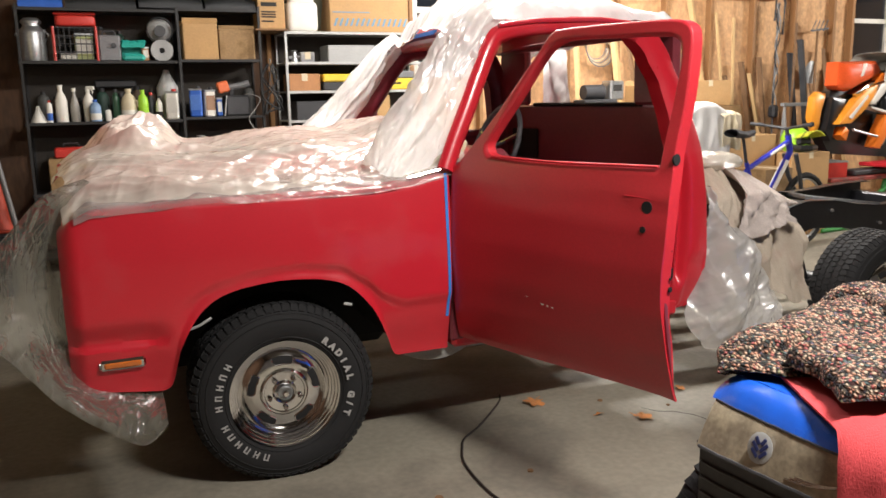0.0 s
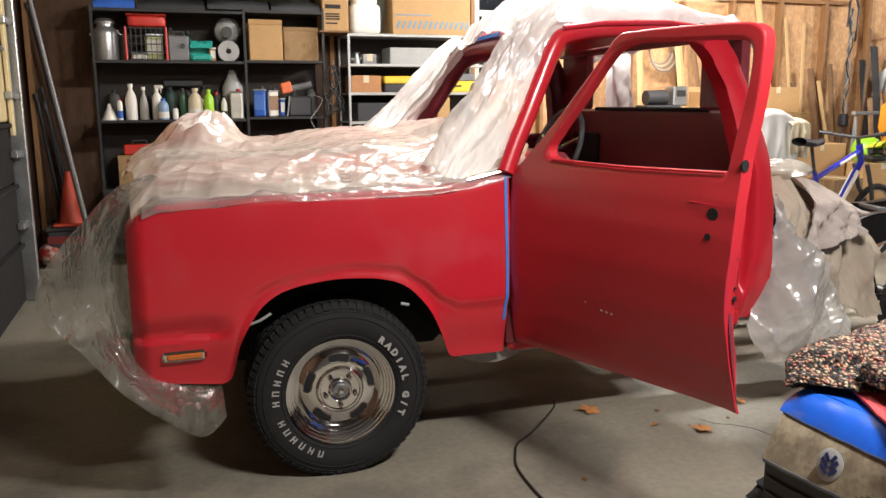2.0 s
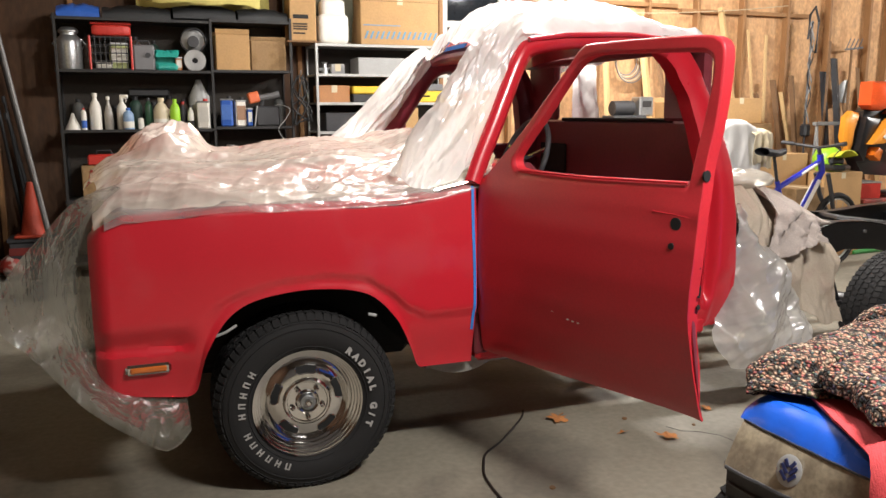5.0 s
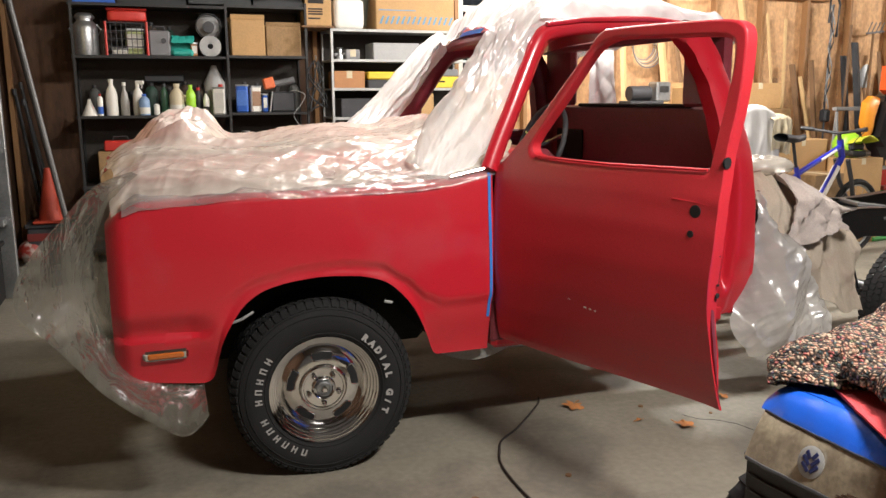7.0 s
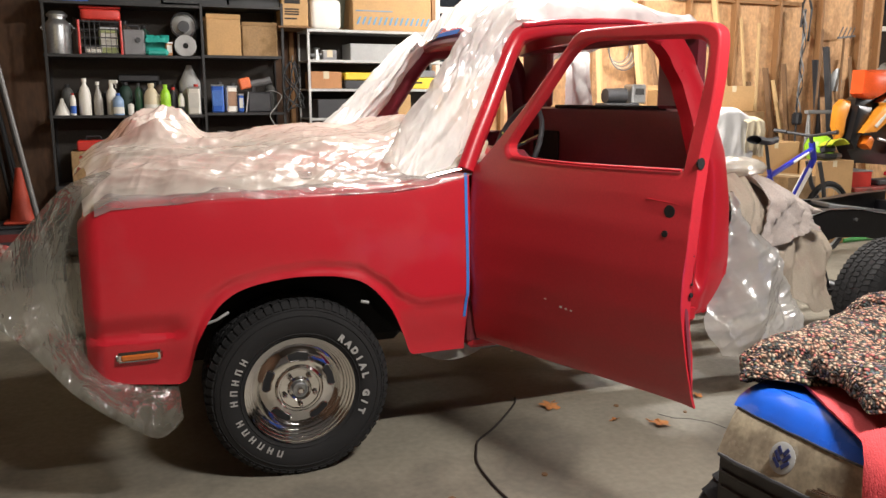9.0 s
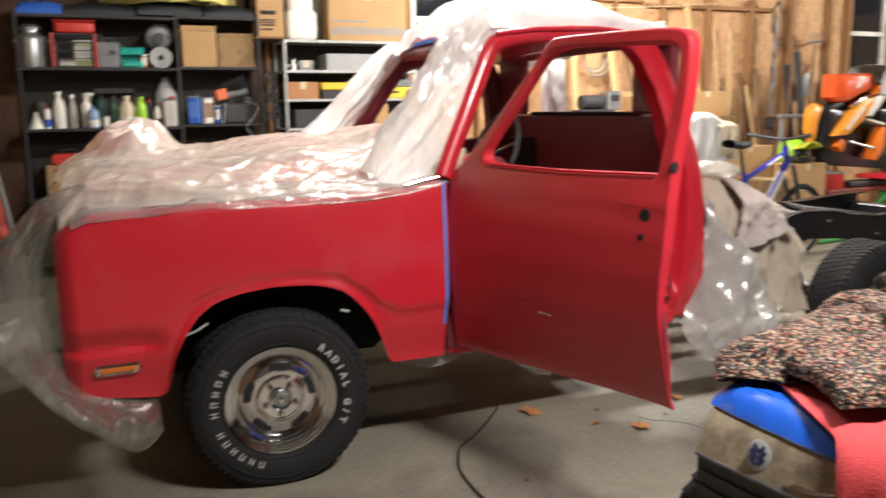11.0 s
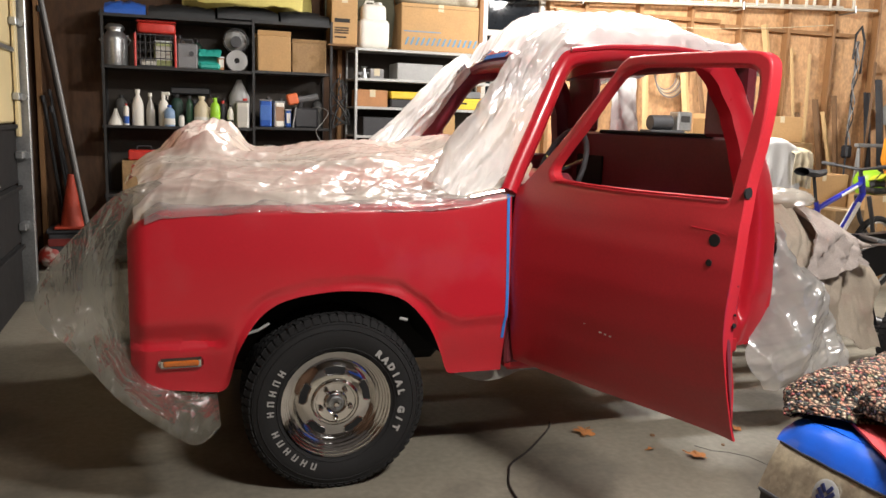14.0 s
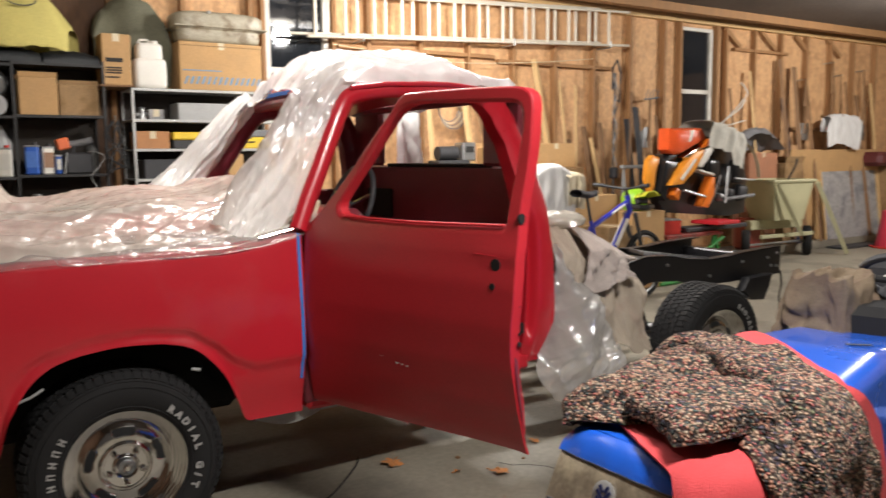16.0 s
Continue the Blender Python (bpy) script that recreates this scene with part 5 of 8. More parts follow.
part("handle", tube([(-0.05, 0, 0.20), (-0.04, 0, 0.235), (0.04, 0, 0.235), (0.05, 0, 0.20)], 0.008, 8), DGREYP, g)
part("dial", C(0.02, 0.012, 14, pose(0.03, -0.10, 0.12, 90)), DGREYP, g)
t = thing("tool_bag", "teal folded fabric bag", "bag", -0.245, 4.20, S2)
part("body", grid(lambda u, v: Vector((-0.085 + 0.17 * u + 0.01 * math.sin(9 * v), -0.09 + 0.14 * v, 0.02 + 0.13 * math.sin(math.pi * min(1, v * 1.2 + 0.1)) ** 0.5 + crumple((u, v, 0), 0.012, 4, 2))), 20, 20, 0.01), TEAL, t)
part("body_base", B((-0.085, -0.09, 0), (0.085, 0.06, 0.06), 0.02), TEAL, t)
tin(-0.155, 4.16, S2, 0.05, 0.05, 0.11, mat("faded_orange_print", (0.50, 0.23, 0.10), 0.6), "small faded orange spray tin", WHITEP)
fan = thing("work_lamp", "round clamp lamp with a pale reflector and dark guard", "lamp", -0.035, 4.20, S2)
part("reflector", lathe([(0.095, 0.0), (0.085, 0.03), (0.05, 0.06), (0.02, 0.075), (0, 0.075)], 32, pose(0, -0.02, 0.245, 90) @ pose(0, 0, -0.05), caps=False), LGREYP, fan)
part("hub", C(0.045, 0.05, 20, pose(0, -0.02, 0.235, 90)), DGREYP, fan)
part("bracket", tube([(0, 0.02, 0.0), (0, 0.05, 0.14), (0, 0.05, 0.25)], 0.012, 8), DGREYP, fan)
part("guard", tube([(0.095 * math.cos(a), -0.06, 0.245 + 0.095 * math.sin(a)) for a in [i * math.pi / 12 for i in range(24)]], 0.006, 6, closed=True), DGREYP, fan)
spool = thing("wire_spool", "grey spool of wire lying on its edge", "spool", -0.030, 4.115, S2 + 0.084)
part("flange", lathe([(0.022, -0.01), (0.084, -0.01), (0.084, 0.004), (0.022, 0.004)], 32, pose(0, 0, 0, 90), caps=False), LGREYP, spool)
part("flange", lathe([(0.022, -0.09), (0.084, -0.09), (0.084, -0.08), (0.022, -0.08)], 32, pose(0, 0, 0, 90), caps=False), LGREYP, spool)
part("wire_coil", lathe([(0.024, -0.08), (0.06, -0.08), (0.06, -0.01), (0.024, -0.01)], 32, pose(0, 0, 0, 90), caps=False), GREYP, spool)
part("core", C(0.022, 0.05, 20, pose(0, 0.05, 0, 90)), DARK, spool)
carton("cardboard_box", 0.135, 0.405, 4.10, 4.38, S2 + 0.01, 0.29, CARD, "plain cardboard box with open flaps on the shelf", 0.04)
carton("cardboard_box", 0.415, 0.70, 4.10, 4.40, S2 + 0.01, 0.245, CARD2, "older brown cardboard box, flaps folded", 0.03)
# bottle shelf
funnel = thing("funnel", "cloudy white plastic funnel upside down", "funnel", -0.965, 4.16, S1)
part("cone", lathe([(0.062, 0), (0.06, 0.008), (0.018, 0.10), (0.012, 0.13)], 24, caps=False), WHITEP, funnel)
bottle(-0.885, 4.13, S1, 0.021, 0.17, WHITEP, REDP, "small white bottle with a blue label", 0.2, band=BLUEP)
bottle(-0.800, YF, S1, 0.045, 0.285, WHITEP, WHITEP, "tall plain white bottle", 0.42)
bottle(-0.705, YF, S1, 0.034, 0.26, mat("dirty_clear_plastic", (0.30, 0.28, 0.25), 0.25), WHITEP, "clear bottle with a white tapered spout", 0.55)
bottle(-0.605, 4.22, S1, 0.042, 0.25, WHITEP, WHITEP, "white trigger spray bottle", 0.35, spray=True)
bottle(-0.560, 4.13, S1, 0.042, 0.17, mat("pale_blue_plastic", (0.22, 0.33, 0.50), 0.4), BLUEP, "pale blue cleaner bottle", 0.3, band=PAPER)
bottle(-0.468, YF, S1, 0.023, 0.10, WHITEP, DGREYP, "short white bottle with a black cap", 0.2, band=PAPER)
bottle(-0.405, 4.20, S1, 0.030, 0.25, mat("dark_green_plastic", (0.02, 0.07, 0.035), 0.3), DGREYP, "dark green oil bottle", 0.3)
bottle(-0.310, YF, S1, 0.060, 0.25, CREAM, CREAM, "cream gallon jug with a paper label", 0.38, band=PAPER, handle=True)
bottle(-0.205, 4.14, S1, 0.040, 0.24, LIME, LIME, "bright lime green squeeze bottle", 0.32)
bottle(-0.140, 4.22, S1, 0.032, 0.22, DGREYP, REDP, "black bottle with a red cap", 0.3)
bottle(-0.085, 4.14, S1, 0.026, 0.19, WHITEP, DGREYP, "slim white and black bottle", 0.35, band=INK)
tin(0.015, 4.14, S1, 0.095, 0.07, 0.22, WHITEP, "white rectangular tin with a red top", PAPER, REDP)
hood_f = thing("oil_funnel", "grey plastic hopper upside down behind tins", "funnel", 0.0, 4.30, S1)
part("cone", lathe([(0.085, 0), (0.085, 0.26), (0.03, 0.37), (0.02, 0.40)], 24), LGREYP, hood_f)
S1b = 1.30
tin(0.205, 4.15, S1b, 0.095, 0.075, 0.225, BLUEP, "blue metal solvent tin", mat("tin_print", (0.08, 0.19, 0.55), 0.4), DGREYP)
tin(0.310, 4.15, S1b, 0.085, 0.07, 0.215, WHITEP, "white printed metal tin", mat("brown_print", (0.30, 0.17, 0.10), 0.5), DGREYP)
tin(0.385, 4.13, S1b, 0.045, 0.045, 0.15, BLUEP, "small blue spray tin", PAPER)
bx = thing("tool_case", "black plastic tool case with a pale strap", "case", 0.535, 4.20, S1b)
part("body", B((-0.10, -0.10, 0), (0.10, 0.10, 0.17), 0.015), DGREYP, bx)
part("strap", tube([(-0.115, -0.105, 0.0), (-0.10, -0.11, 0.1), (-0.09, -0.10, 0.17)], 0.006, 6), LGREYP, bx)
dr = thing("cordless_drill", "dark cordless tool with an orange battery", "drill", 0.50, 4.16, S1b + 0.17)
part("body", tube([(-0.04, 0, 0.06), (0.09, 0, 0.085), (0.14, 0, 0.10)], 0.028, 10), GREYP, dr)
part("grip", tube([(-0.01, 0, 0.0), (0.0, 0, 0.06)], 0.022, 10), DGREYP, dr)
part("battery", B((-0.10, -0.04, 0.04), (-0.01, 0.04, 0.13), 0.01, pose(0, 0, 0, 0, -14)), mat("battery_orange", (0.75, 0.16, 0.05), 0.5), dr)
cable = [(0.60, 4.14, 1.474), (0.64, 4.08, 1.478), (0.70, 4.0, 1.44), (0.66, 4.0, 1.36), (0.60, 4.0, 1.28), (0.64, 4.02, 1.20)]
one("hanging_cable", tube(smooth_path(cable, 24), 0.003, 6), LGREYP, "thin pale cable looped off the shelf edge", "cable")
# lower shelf, glimpsed beside the truck's nose
carton("cardboard_box", -0.93, -0.60, 4.10, 4.40, 0.74, 0.27, CARD2, "brown cardboard box on the low shelf", 0.0)
rb = thing("red_toolbox", "dark red metal toolbox", "toolbox", -0.76, 4.12, 1.012)
part("body", B((-0.12, -0.03, 0), (0.12, 0.14, 0.08), 0.01), REDP, rb)
part("handle", tube([(-0.06, 0.05, 0.08), (-0.05, 0.05, 0.11), (0.05, 0.05, 0.11), (0.06, 0.05, 0.08)], 0.006, 6), DGREYP, rb)
tin(0.20, 4.15, 0.74, 0.12, 0.12, 0.30, GREYP, "dark grey tin on the low shelf")
jar = thing("glass_jar", "small glass jar with a dull metal lid", "jar", 0.22, 4.14, 1.046)
part("body", lathe([(0.04, 0), (0.042, 0.01), (0.042, 0.07), (0.03, 0.085)], 20), GREYP, jar)
part("lid", C(0.034, 0.02, 18, pose(0, 0, 0.085)), GALV, jar)
# heap on top
BLACKBAG = mat("black_nylon", (0.012, 0.013, 0.014), 0.6, var=0.3, size=12, bump=0.1)
for x0, x1, h, mt, lab in ((-1.02, -0.72, 0.10, BLUEP, "folded blue tarpaulin on the shelf top"), (-0.70, -0.20, 0.10, BLACKBAG, "black folded tarpaulin on the shelf top"), (-0.18, 0.30, 0.11, BLACKBAG, "black padded bag on the shelf top"), (0.32, 0.72, 0.10, BLACKBAG, "dark duffel bag on the shelf top")):
    zt = 2.135 if x1 < 0.1 else 2.15
    q = thing("folded_tarp" if "tarp" in lab else "duffel_bag", lab, "tarpaulin" if "tarp" in lab else "bag", (x0 + x1) / 2, 4.26, zt + 0.002)
    hw = (x1 - x0) / 2
    part("padding", grid(lambda u, v: Vector((-hw + 2 * hw * u, -0.19 * math.cos(math.pi * v), h * math.sin(math.pi * v) ** 0.6 * (0.75 + 0.25 * math.sin(math.pi * u)) + crumple((x0 + u, v, 0.2), 0.014, 4.5, x0) * math.sin(math.pi * v))), 30, 24), mt, q)
    part("strap", tube([(0, -0.17, 0.03), (0.01, -0.10, h * 0.9), (0.0, 0.10, h * 0.95)], 0.012, 6, flat=0.3), GREYP, q)


def sack(u, v):
    a = math.pi * v
    w = 0.47 * (1 - 0.12 * math.cos(a))
    x = -w + 2 * w * u
    y = -0.20 * math.cos(a) * (0.6 + 0.4 * math.sin(math.pi * u) ** 0.5)
    z = 0.48 * math.sin(a) ** 0.55 * (0.45 + 0.55 * math.sin(math.pi * u) ** 0.6)
    return Vector((x, y - 0.03, z * (1 - 0.25 * step(0.8, 1.0, u)) + crumple((x, y, z), 0.022, 3.5, 6.0)))


q = thing("canvas_bag", "large yellow canvas bag lying on black tarpaulins", "bag", 0.08, 4.20, 2.235)
part("bag_body", grid(sack, 50, 40), YELLOWBAG, q)
part("stitching", tube([(0.1 + 0.10 * math.cos(a), -0.235 + 0.02 * math.sin(a), 0.36 + 0.05 * math.sin(a)) for a in [2 * math.pi * i / 20 for i in range(20)]], 0.006, 6, closed=True), OLIVE, q)
# grey shelving
board = one("plank", B((0.70, 4.03, 1.988), (0.965, 4.44, 2.003), 0.003), TIMBERD, "short dark plank bridging two shelving units", "plank")
hb = carton("cardboard_box", 0.735, 0.955, 4.06, 4.30, 2.004, 0.40, CARD, "tall cardboard carton with black print", 0.0)
for k, (w, z) in enumerate(((0.13, 0.195), (0.12, 0.135), (0.12, 0.115), (0.12, 0.095), (0.10, 0.06))):
    part("print_bar", B((-0.085, -0.1235, z - (0.016 if k == 0 else 0.006)), (-0.085 + w, -0.1195, z + (0.016 if k == 0 else 0.006)), 0.0005), INK, hb, "black printed bar")
jug = thing("plastic_jug", "square white plastic jug", "jug", 1.115, 4.18, 1.985)
part("body", pill((0, 0, 0.125), (0.13, 0.10, 0.126), 0.3), WHITEP, jug)
part("shoulder", pill((0, 0, 0.28), (0.105, 0.085, 0.095), 0.4), WHITEP, jug)
part("cap", C(0.03, 0.03, 16, pose(0.05, 0, 0.365)), WHITEP, jug)
part("handle", tube([(-0.08, 0, 0.36), (-0.06, 0, 0.40), (0.0, 0, 0.40), (0.02, 0, 0.365)], 0.010, 8), WHITEP, jug)
sb = carton("cardboard_box", 1.34, 2.05, 4.07, 4.42, 1.987, 0.40, CARD, "long cardboard carton with a blue striped band", 0.0)
for i in range(14):
    x = -0.325 + 0.048 * i
    part("stripe", prism([(x, 0.05), (x + 0.018, 0.05), (x + 0.045, 0.115), (x + 0.027, 0.115)], -0.1785, -0.1745), STRIPE, sb, "slanted blue print")
part("seam", B((-0.355, -0.178, 0.365), (0.355, -0.173, 0.372), 0.001), CARD2, sb)
part("print_bar", B((-0.33, -0.1785, 0.16), (0.0, -0.1745, 0.168), 0.0005), STRIPE, sb)
tank = thing("fuel_tank", "dented tan metal fuel tank lying flat", "fuel tank", 1.70, 4.22, 2.387)
part("lower_half", pill((0, 0, 0.065), (0.36, 0.17, 0.075), 0.4), TAN, tank)
part("upper_half", pill((0, 0, 0.17), (0.39, 0.185, 0.09), 0.45), TAN, tank)
part("seam_flange", B((-0.40, -0.195, 0.118), (0.40, 0.195, 0.130), 0.004), TAN, tank)
part("filler_hole", C(0.028, 0.02, 18, pose(0.10, -0.10, 0.24)), DARK, tank)
part("strap", B((-0.12, -0.185, 0.23), (-0.09, 0.185, 0.258), 0.006), GALV, tank)
hp = thing("hanging_jacket", "grey-green waxed jacket heaped behind cartons", "jacket", 1.02, 4.38, 2.004)
part("body", grid(lambda u, v: Vector((-0.30 + 0.62 * u, -0.10 * math.sin(math.pi * v) + 0.03 * math.sin(9 * u), (0.40 + 0.34 * math.sin(math.pi * u) ** 0.6) * math.sin(math.pi * v * 0.5 + 0.02) + crumple((u, v, 0.5), 0.03, 3.0, 3.0))), 40, 30), OLIVE, hp)
S3, S4 = 1.735, 1.495
clampm = thing("plumbing_valve", "small grey metal valve on the shelf", "valve", 1.035, 4.14, S3)
part("body", lathe([(0.03, 0), (0.03, 0.03), (0.018, 0.05), (0.018, 0.09), (0.03, 0.10), (0, 0.105)], 16), GALV, clampm)
part("arm", tube([(-0.05, 0, 0.04), (0.06, 0, 0.05)], 0.014, 8), GALV, clampm)
carton("small_box", 1.08, 1.20, 4.10, 4.25, S3, 0.085, BOARDGREY, "small grey cardboard box", 0.0)
carton("plastic_bin", 1.32, 1.74, 4.10, 4.38, S3, 0.145, LGREYP, "light grey plastic storage bin with a lid", 0.0, tape=False)
carton("small_box", 1.80, 2.00, 4.10, 4.35, S3, 0.12, GREYP, "dark grey box on the shelf", 0.0)
carton("cardboard_box", 0.965, 1.235, 4.08, 4.30, S4, 0.145, mat("orange_cardboard", (0.42, 0.20, 0.085), 0.8), "short orange-brown cardboard box", 0.0)
case = thing("organizer_case", "black parts case with a yellow lid", "case", 1.41, 4.18, S4)
part("body", B((-0.155, -0.12, 0), (0.155, 0.12, 0.075), 0.01), DGREYP, case)
part("lid", B((-0.155, -0.125, 0.075), (0.155, 0.12, 0.14), 0.01), YELLOWP, case)
case2 = thing("organizer_case", "yellow parts case under a grey one", "case", 1.90, 4.18, S4)
part("body", B((-0.20, -0.125, 0), (0.20, 0.12, 0.10), 0.01), YELLOWP, case2)
part("lid", B((-0.19, -0.12, 0.10), (0.19, 0.12, 0.165), 0.01), GREYP, case2)
part("label_plate", B((-0.02, -0.128, 0.05), (0.06, -0.124, 0.065), 0.001), INK, case2)
part("latch", B((-0.03, -0.128, 0.085), (0.03, -0.121, 0.12), 0.003), DGREYP, case2)
carton("cardboard_box", 1.60, 1.86, 4.08, 4.38, 1.25, 0.20, CARD, "tan cardboard box on a lower board", 0.0)
carton("cardboard_box", 1.02, 1.45, 4.08, 4.38, 1.25, 0.16, DGREYP, "black box on a lower board", 0.0, tape=False)
carton("cardboard_box", 1.05, 1.95, 4.08, 4.40, 0.80, 0.30, CARD2, "wide brown cardboard box on a lower board", 0.0)

# corner beside the garage door
DULLSTEEL = mat("dull_steel", (0.15, 0.145, 0.14), 0.5, 0.6, var=0.3)
for x0, z0, x1, z1, r, mt, lab in ((-1.13, 0.13, -1.47, 2.30, 0.021, DULLSTEEL, "dull steel pole leaning in the corner"), (-1.19, 0.13, -1.52, 2.2, 0.012, BLACKBAG, "thin dark pole leaning in the corner"), (-1.30, 0.13, -1.47, 1.55, 0.012, BLACKBAG, "dark rod leaning in the corner"), (-1.36, 0.13, -1.52, 1.5, 0.014, BLACKBAG, "dark rod leaning in the corner"), (-1.24, 0.13, -1.46, 1.42, 0.016, BLACKBAG, "dark plank leaning in the corner")):
    p = thing("leaning_pole", lab, "pole", 0, 0, 0, 0, "poles in the corner")
    part("shaft", tube([(x0, 3.98 if r > 0.02 else 4.41, z0), (x1, 4.05 if r > 0.02 else 4.46, z1)], r, 10), mt, p)
    part("end_cap", tube([(x1, 4.05 if r > 0.02 else 4.46, z1 - 0.05), (x1 - 0.002, 4.05 if r > 0.02 else 4.46, z1)], r * 1.25, 10), DGREYP, p)
cr = thing("storage_crate", "dark crate under a traffic cone", "crate", -1.33, 4.27, 0.12)
part("body", B((-0.16, -0.12, 0), (0.16, 0.14, 0.30), 0.01), DGREYP, cr)
part("lid", B((-0.175, -0.13, 0.30), (0.175, 0.15, 0.335), 0.008), DGREYP, cr)
part("band", B((-0.163, -0.124, 0.20), (0.163, -0.118, 0.26), 0.002), mat("dull_red_cloth", (0.16, 0.02, 0.015), 0.9), cr)
cn = thing("traffic_cone", "faded orange traffic cone", "cone", -1.315, 4.24, 0.456)
part("base", B((-0.13, -0.12, 0), (0.13, 0.12, 0.022), 0.008), CONE, cn)
part("cone", lathe([(0.098, 0.02), (0.092, 0.04), (0.03, 0.40), (0.026, 0.43), (0.018, 0.43)], 28), CONE, cn)
bag = thing("plastic_bag", "crumpled white and red printed bag", "bag", -1.49, 4.20, 0.12)
part("sack", grid(lambda u, v: Vector((0.10 * math.cos(2 * math.pi * u) * math.sin(math.pi * v) + crumple((u * 2, v, 0), 0.015, 3, 2), 0.07 * math.sin(2 * math.pi * u) * math.sin(math.pi * v), 0.10 - 0.10 * math.cos(math.pi * v) + crumple((u, v * 2, 1), 0.015, 3, 1))), 30, 20), mat("bag_print", (0.50, 0.42, 0.36), 0.5, second=(0.30, 0.03, 0.02), mix=0.9, size=14), bag)
one("bucket", lathe([(0.075, 0), (0.10, 0.13), (0.104, 0.135), (0.096, 0.13), (0.07, 0.01)], 24, pose(-1.30, 3.98, 0.0)), DGREYP, "black rubber bucket on the floor", "bucket")

# cables hung off the shelf ends
rnd = random.Random(31)
for x, z0, z1, n, lab in ((0.80, 1.72, 1.30, 4, "tangle of black cables hung on the shelf post"),):
    tg = thing("cable_tangle", lab, "cables", x, 4.03, z1)
    part("hook", tube([(0, 0.03, z0 - z1), (0, -0.02, z0 - z1 + 0.01), (0, -0.03, z0 - z1 + 0.04)], 0.006, 6), GALV, tg)
    for k in range(n):
        pts = [(rnd.uniform(-0.02, 0.02), -0.01, z0 - z1)] + [(rnd.uniform(-0.10, 0.10), rnd.uniform(-0.05, 0.01), (z0 - z1) * (1 - q) + rnd.uniform(-0.04, 0.04)) for q in (0.3, 0.6, 0.95, 0.7, 0.35)] + [(rnd.uniform(-0.02, 0.02), -0.015, z0 - z1 - 0.01)]
        part("cable_loop", tube(smooth_path(pts, 30), 0.004 + 0.003 * rnd.random(), 6), BLACKBAG, tg)

# darker clutter at the back of the packed shelves
rnd = random.Random(12)
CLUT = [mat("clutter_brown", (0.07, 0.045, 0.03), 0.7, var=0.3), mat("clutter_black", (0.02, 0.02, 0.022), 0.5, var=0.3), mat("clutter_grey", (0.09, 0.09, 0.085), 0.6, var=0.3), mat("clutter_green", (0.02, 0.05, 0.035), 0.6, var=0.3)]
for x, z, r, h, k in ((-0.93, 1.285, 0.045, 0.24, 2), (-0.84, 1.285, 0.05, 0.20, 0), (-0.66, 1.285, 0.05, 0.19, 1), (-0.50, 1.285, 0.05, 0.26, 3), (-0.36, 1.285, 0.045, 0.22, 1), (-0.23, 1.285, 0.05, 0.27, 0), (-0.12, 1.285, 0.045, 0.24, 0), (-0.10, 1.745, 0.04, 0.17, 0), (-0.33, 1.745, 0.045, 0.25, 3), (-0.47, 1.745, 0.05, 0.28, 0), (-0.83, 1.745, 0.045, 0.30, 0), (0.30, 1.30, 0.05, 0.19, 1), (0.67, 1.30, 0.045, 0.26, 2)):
    bottle(x, 4.36, z, r, h, CLUT[k], CLUT[1], "dark container at the back of the shelf", 0.25, group="containers at the back")
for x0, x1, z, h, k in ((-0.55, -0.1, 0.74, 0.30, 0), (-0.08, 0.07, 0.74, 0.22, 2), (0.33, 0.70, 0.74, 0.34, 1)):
    carton("storage_box", x0, x1, 4.12, 4.42, z, h, CLUT[k], "dark box on the low shelf", 0.0, tape=False)
tray = thing("oil_pan", "black shallow oil pan standing behind bottles", "pan", -0.38, 4.40, 1.31)
part("dish", B((-0.17, -0.02, 0.24), (0.15, 0.04, 0.30), 0.01), CLUT[1], tray)
part("leg", B((-0.15, 0.0, -0.025), (-0.12, 0.03, 0.25), 0.004), CLUT[1], tray)
part("leg", B((0.10, 0.0, -0.025), (0.13, 0.03, 0.25), 0.004), CLUT[1], tray)


# ---- back wall: ladder, lumber, tools ----
lad = thing("extension_ladder", "aluminium extension ladder hung level on the wall", "ladder")
ALU = mat("aluminium", (0.74, 0.69, 0.58), 0.45, 0.25, var=0.12)
YL = 4.36


def lad_z(x):
    return 2.560 + (x - 2.87) * 0.0425


for dy, dz in ((0.0, 0.0), (0.06, 0.03)):
    for e in (0.0, 0.395):
        a, b = (2.62, 6.82) if not dy else (2.45, 6.40)
        part("side_rail", tube([(a, YL + dy, lad_z(a) + e + dz), (b, YL + dy, lad_z(b) + e + dz)], 0.022, 8, flat=0.7), ALU, lad)
for i in range(26):
    x = 2.70 + 0.158 * i
    if x > 6.55:
        break
    d = 0.06 * (i % 2)
    part("rung", tube([(x, YL + d, lad_z(x) + d / 2), (x, YL + d, lad_z(x) + 0.395 + d / 2)], 0.0165, 8), ALU, lad)
for x in (3.2, 5.05, 6.5):
    part("wall_hook", tube([(x, WALL_Y, lad_z(x) - 0.03), (x, YL - 0.03, lad_z(x) - 0.03), (x, YL - 0.03, lad_z(x) + 0.04)], 0.010, 6), GALV, lad)
one("clothes_line", tube(smooth_path([(2.9, 4.42, 2.50), (4.2, 4.40, 2.40), (5.4, 4.40, 2.46), (6.3, 4.42, 2.55)], 24), 0.004, 5), CREAM, "thin slack line strung under the ladder", "line")

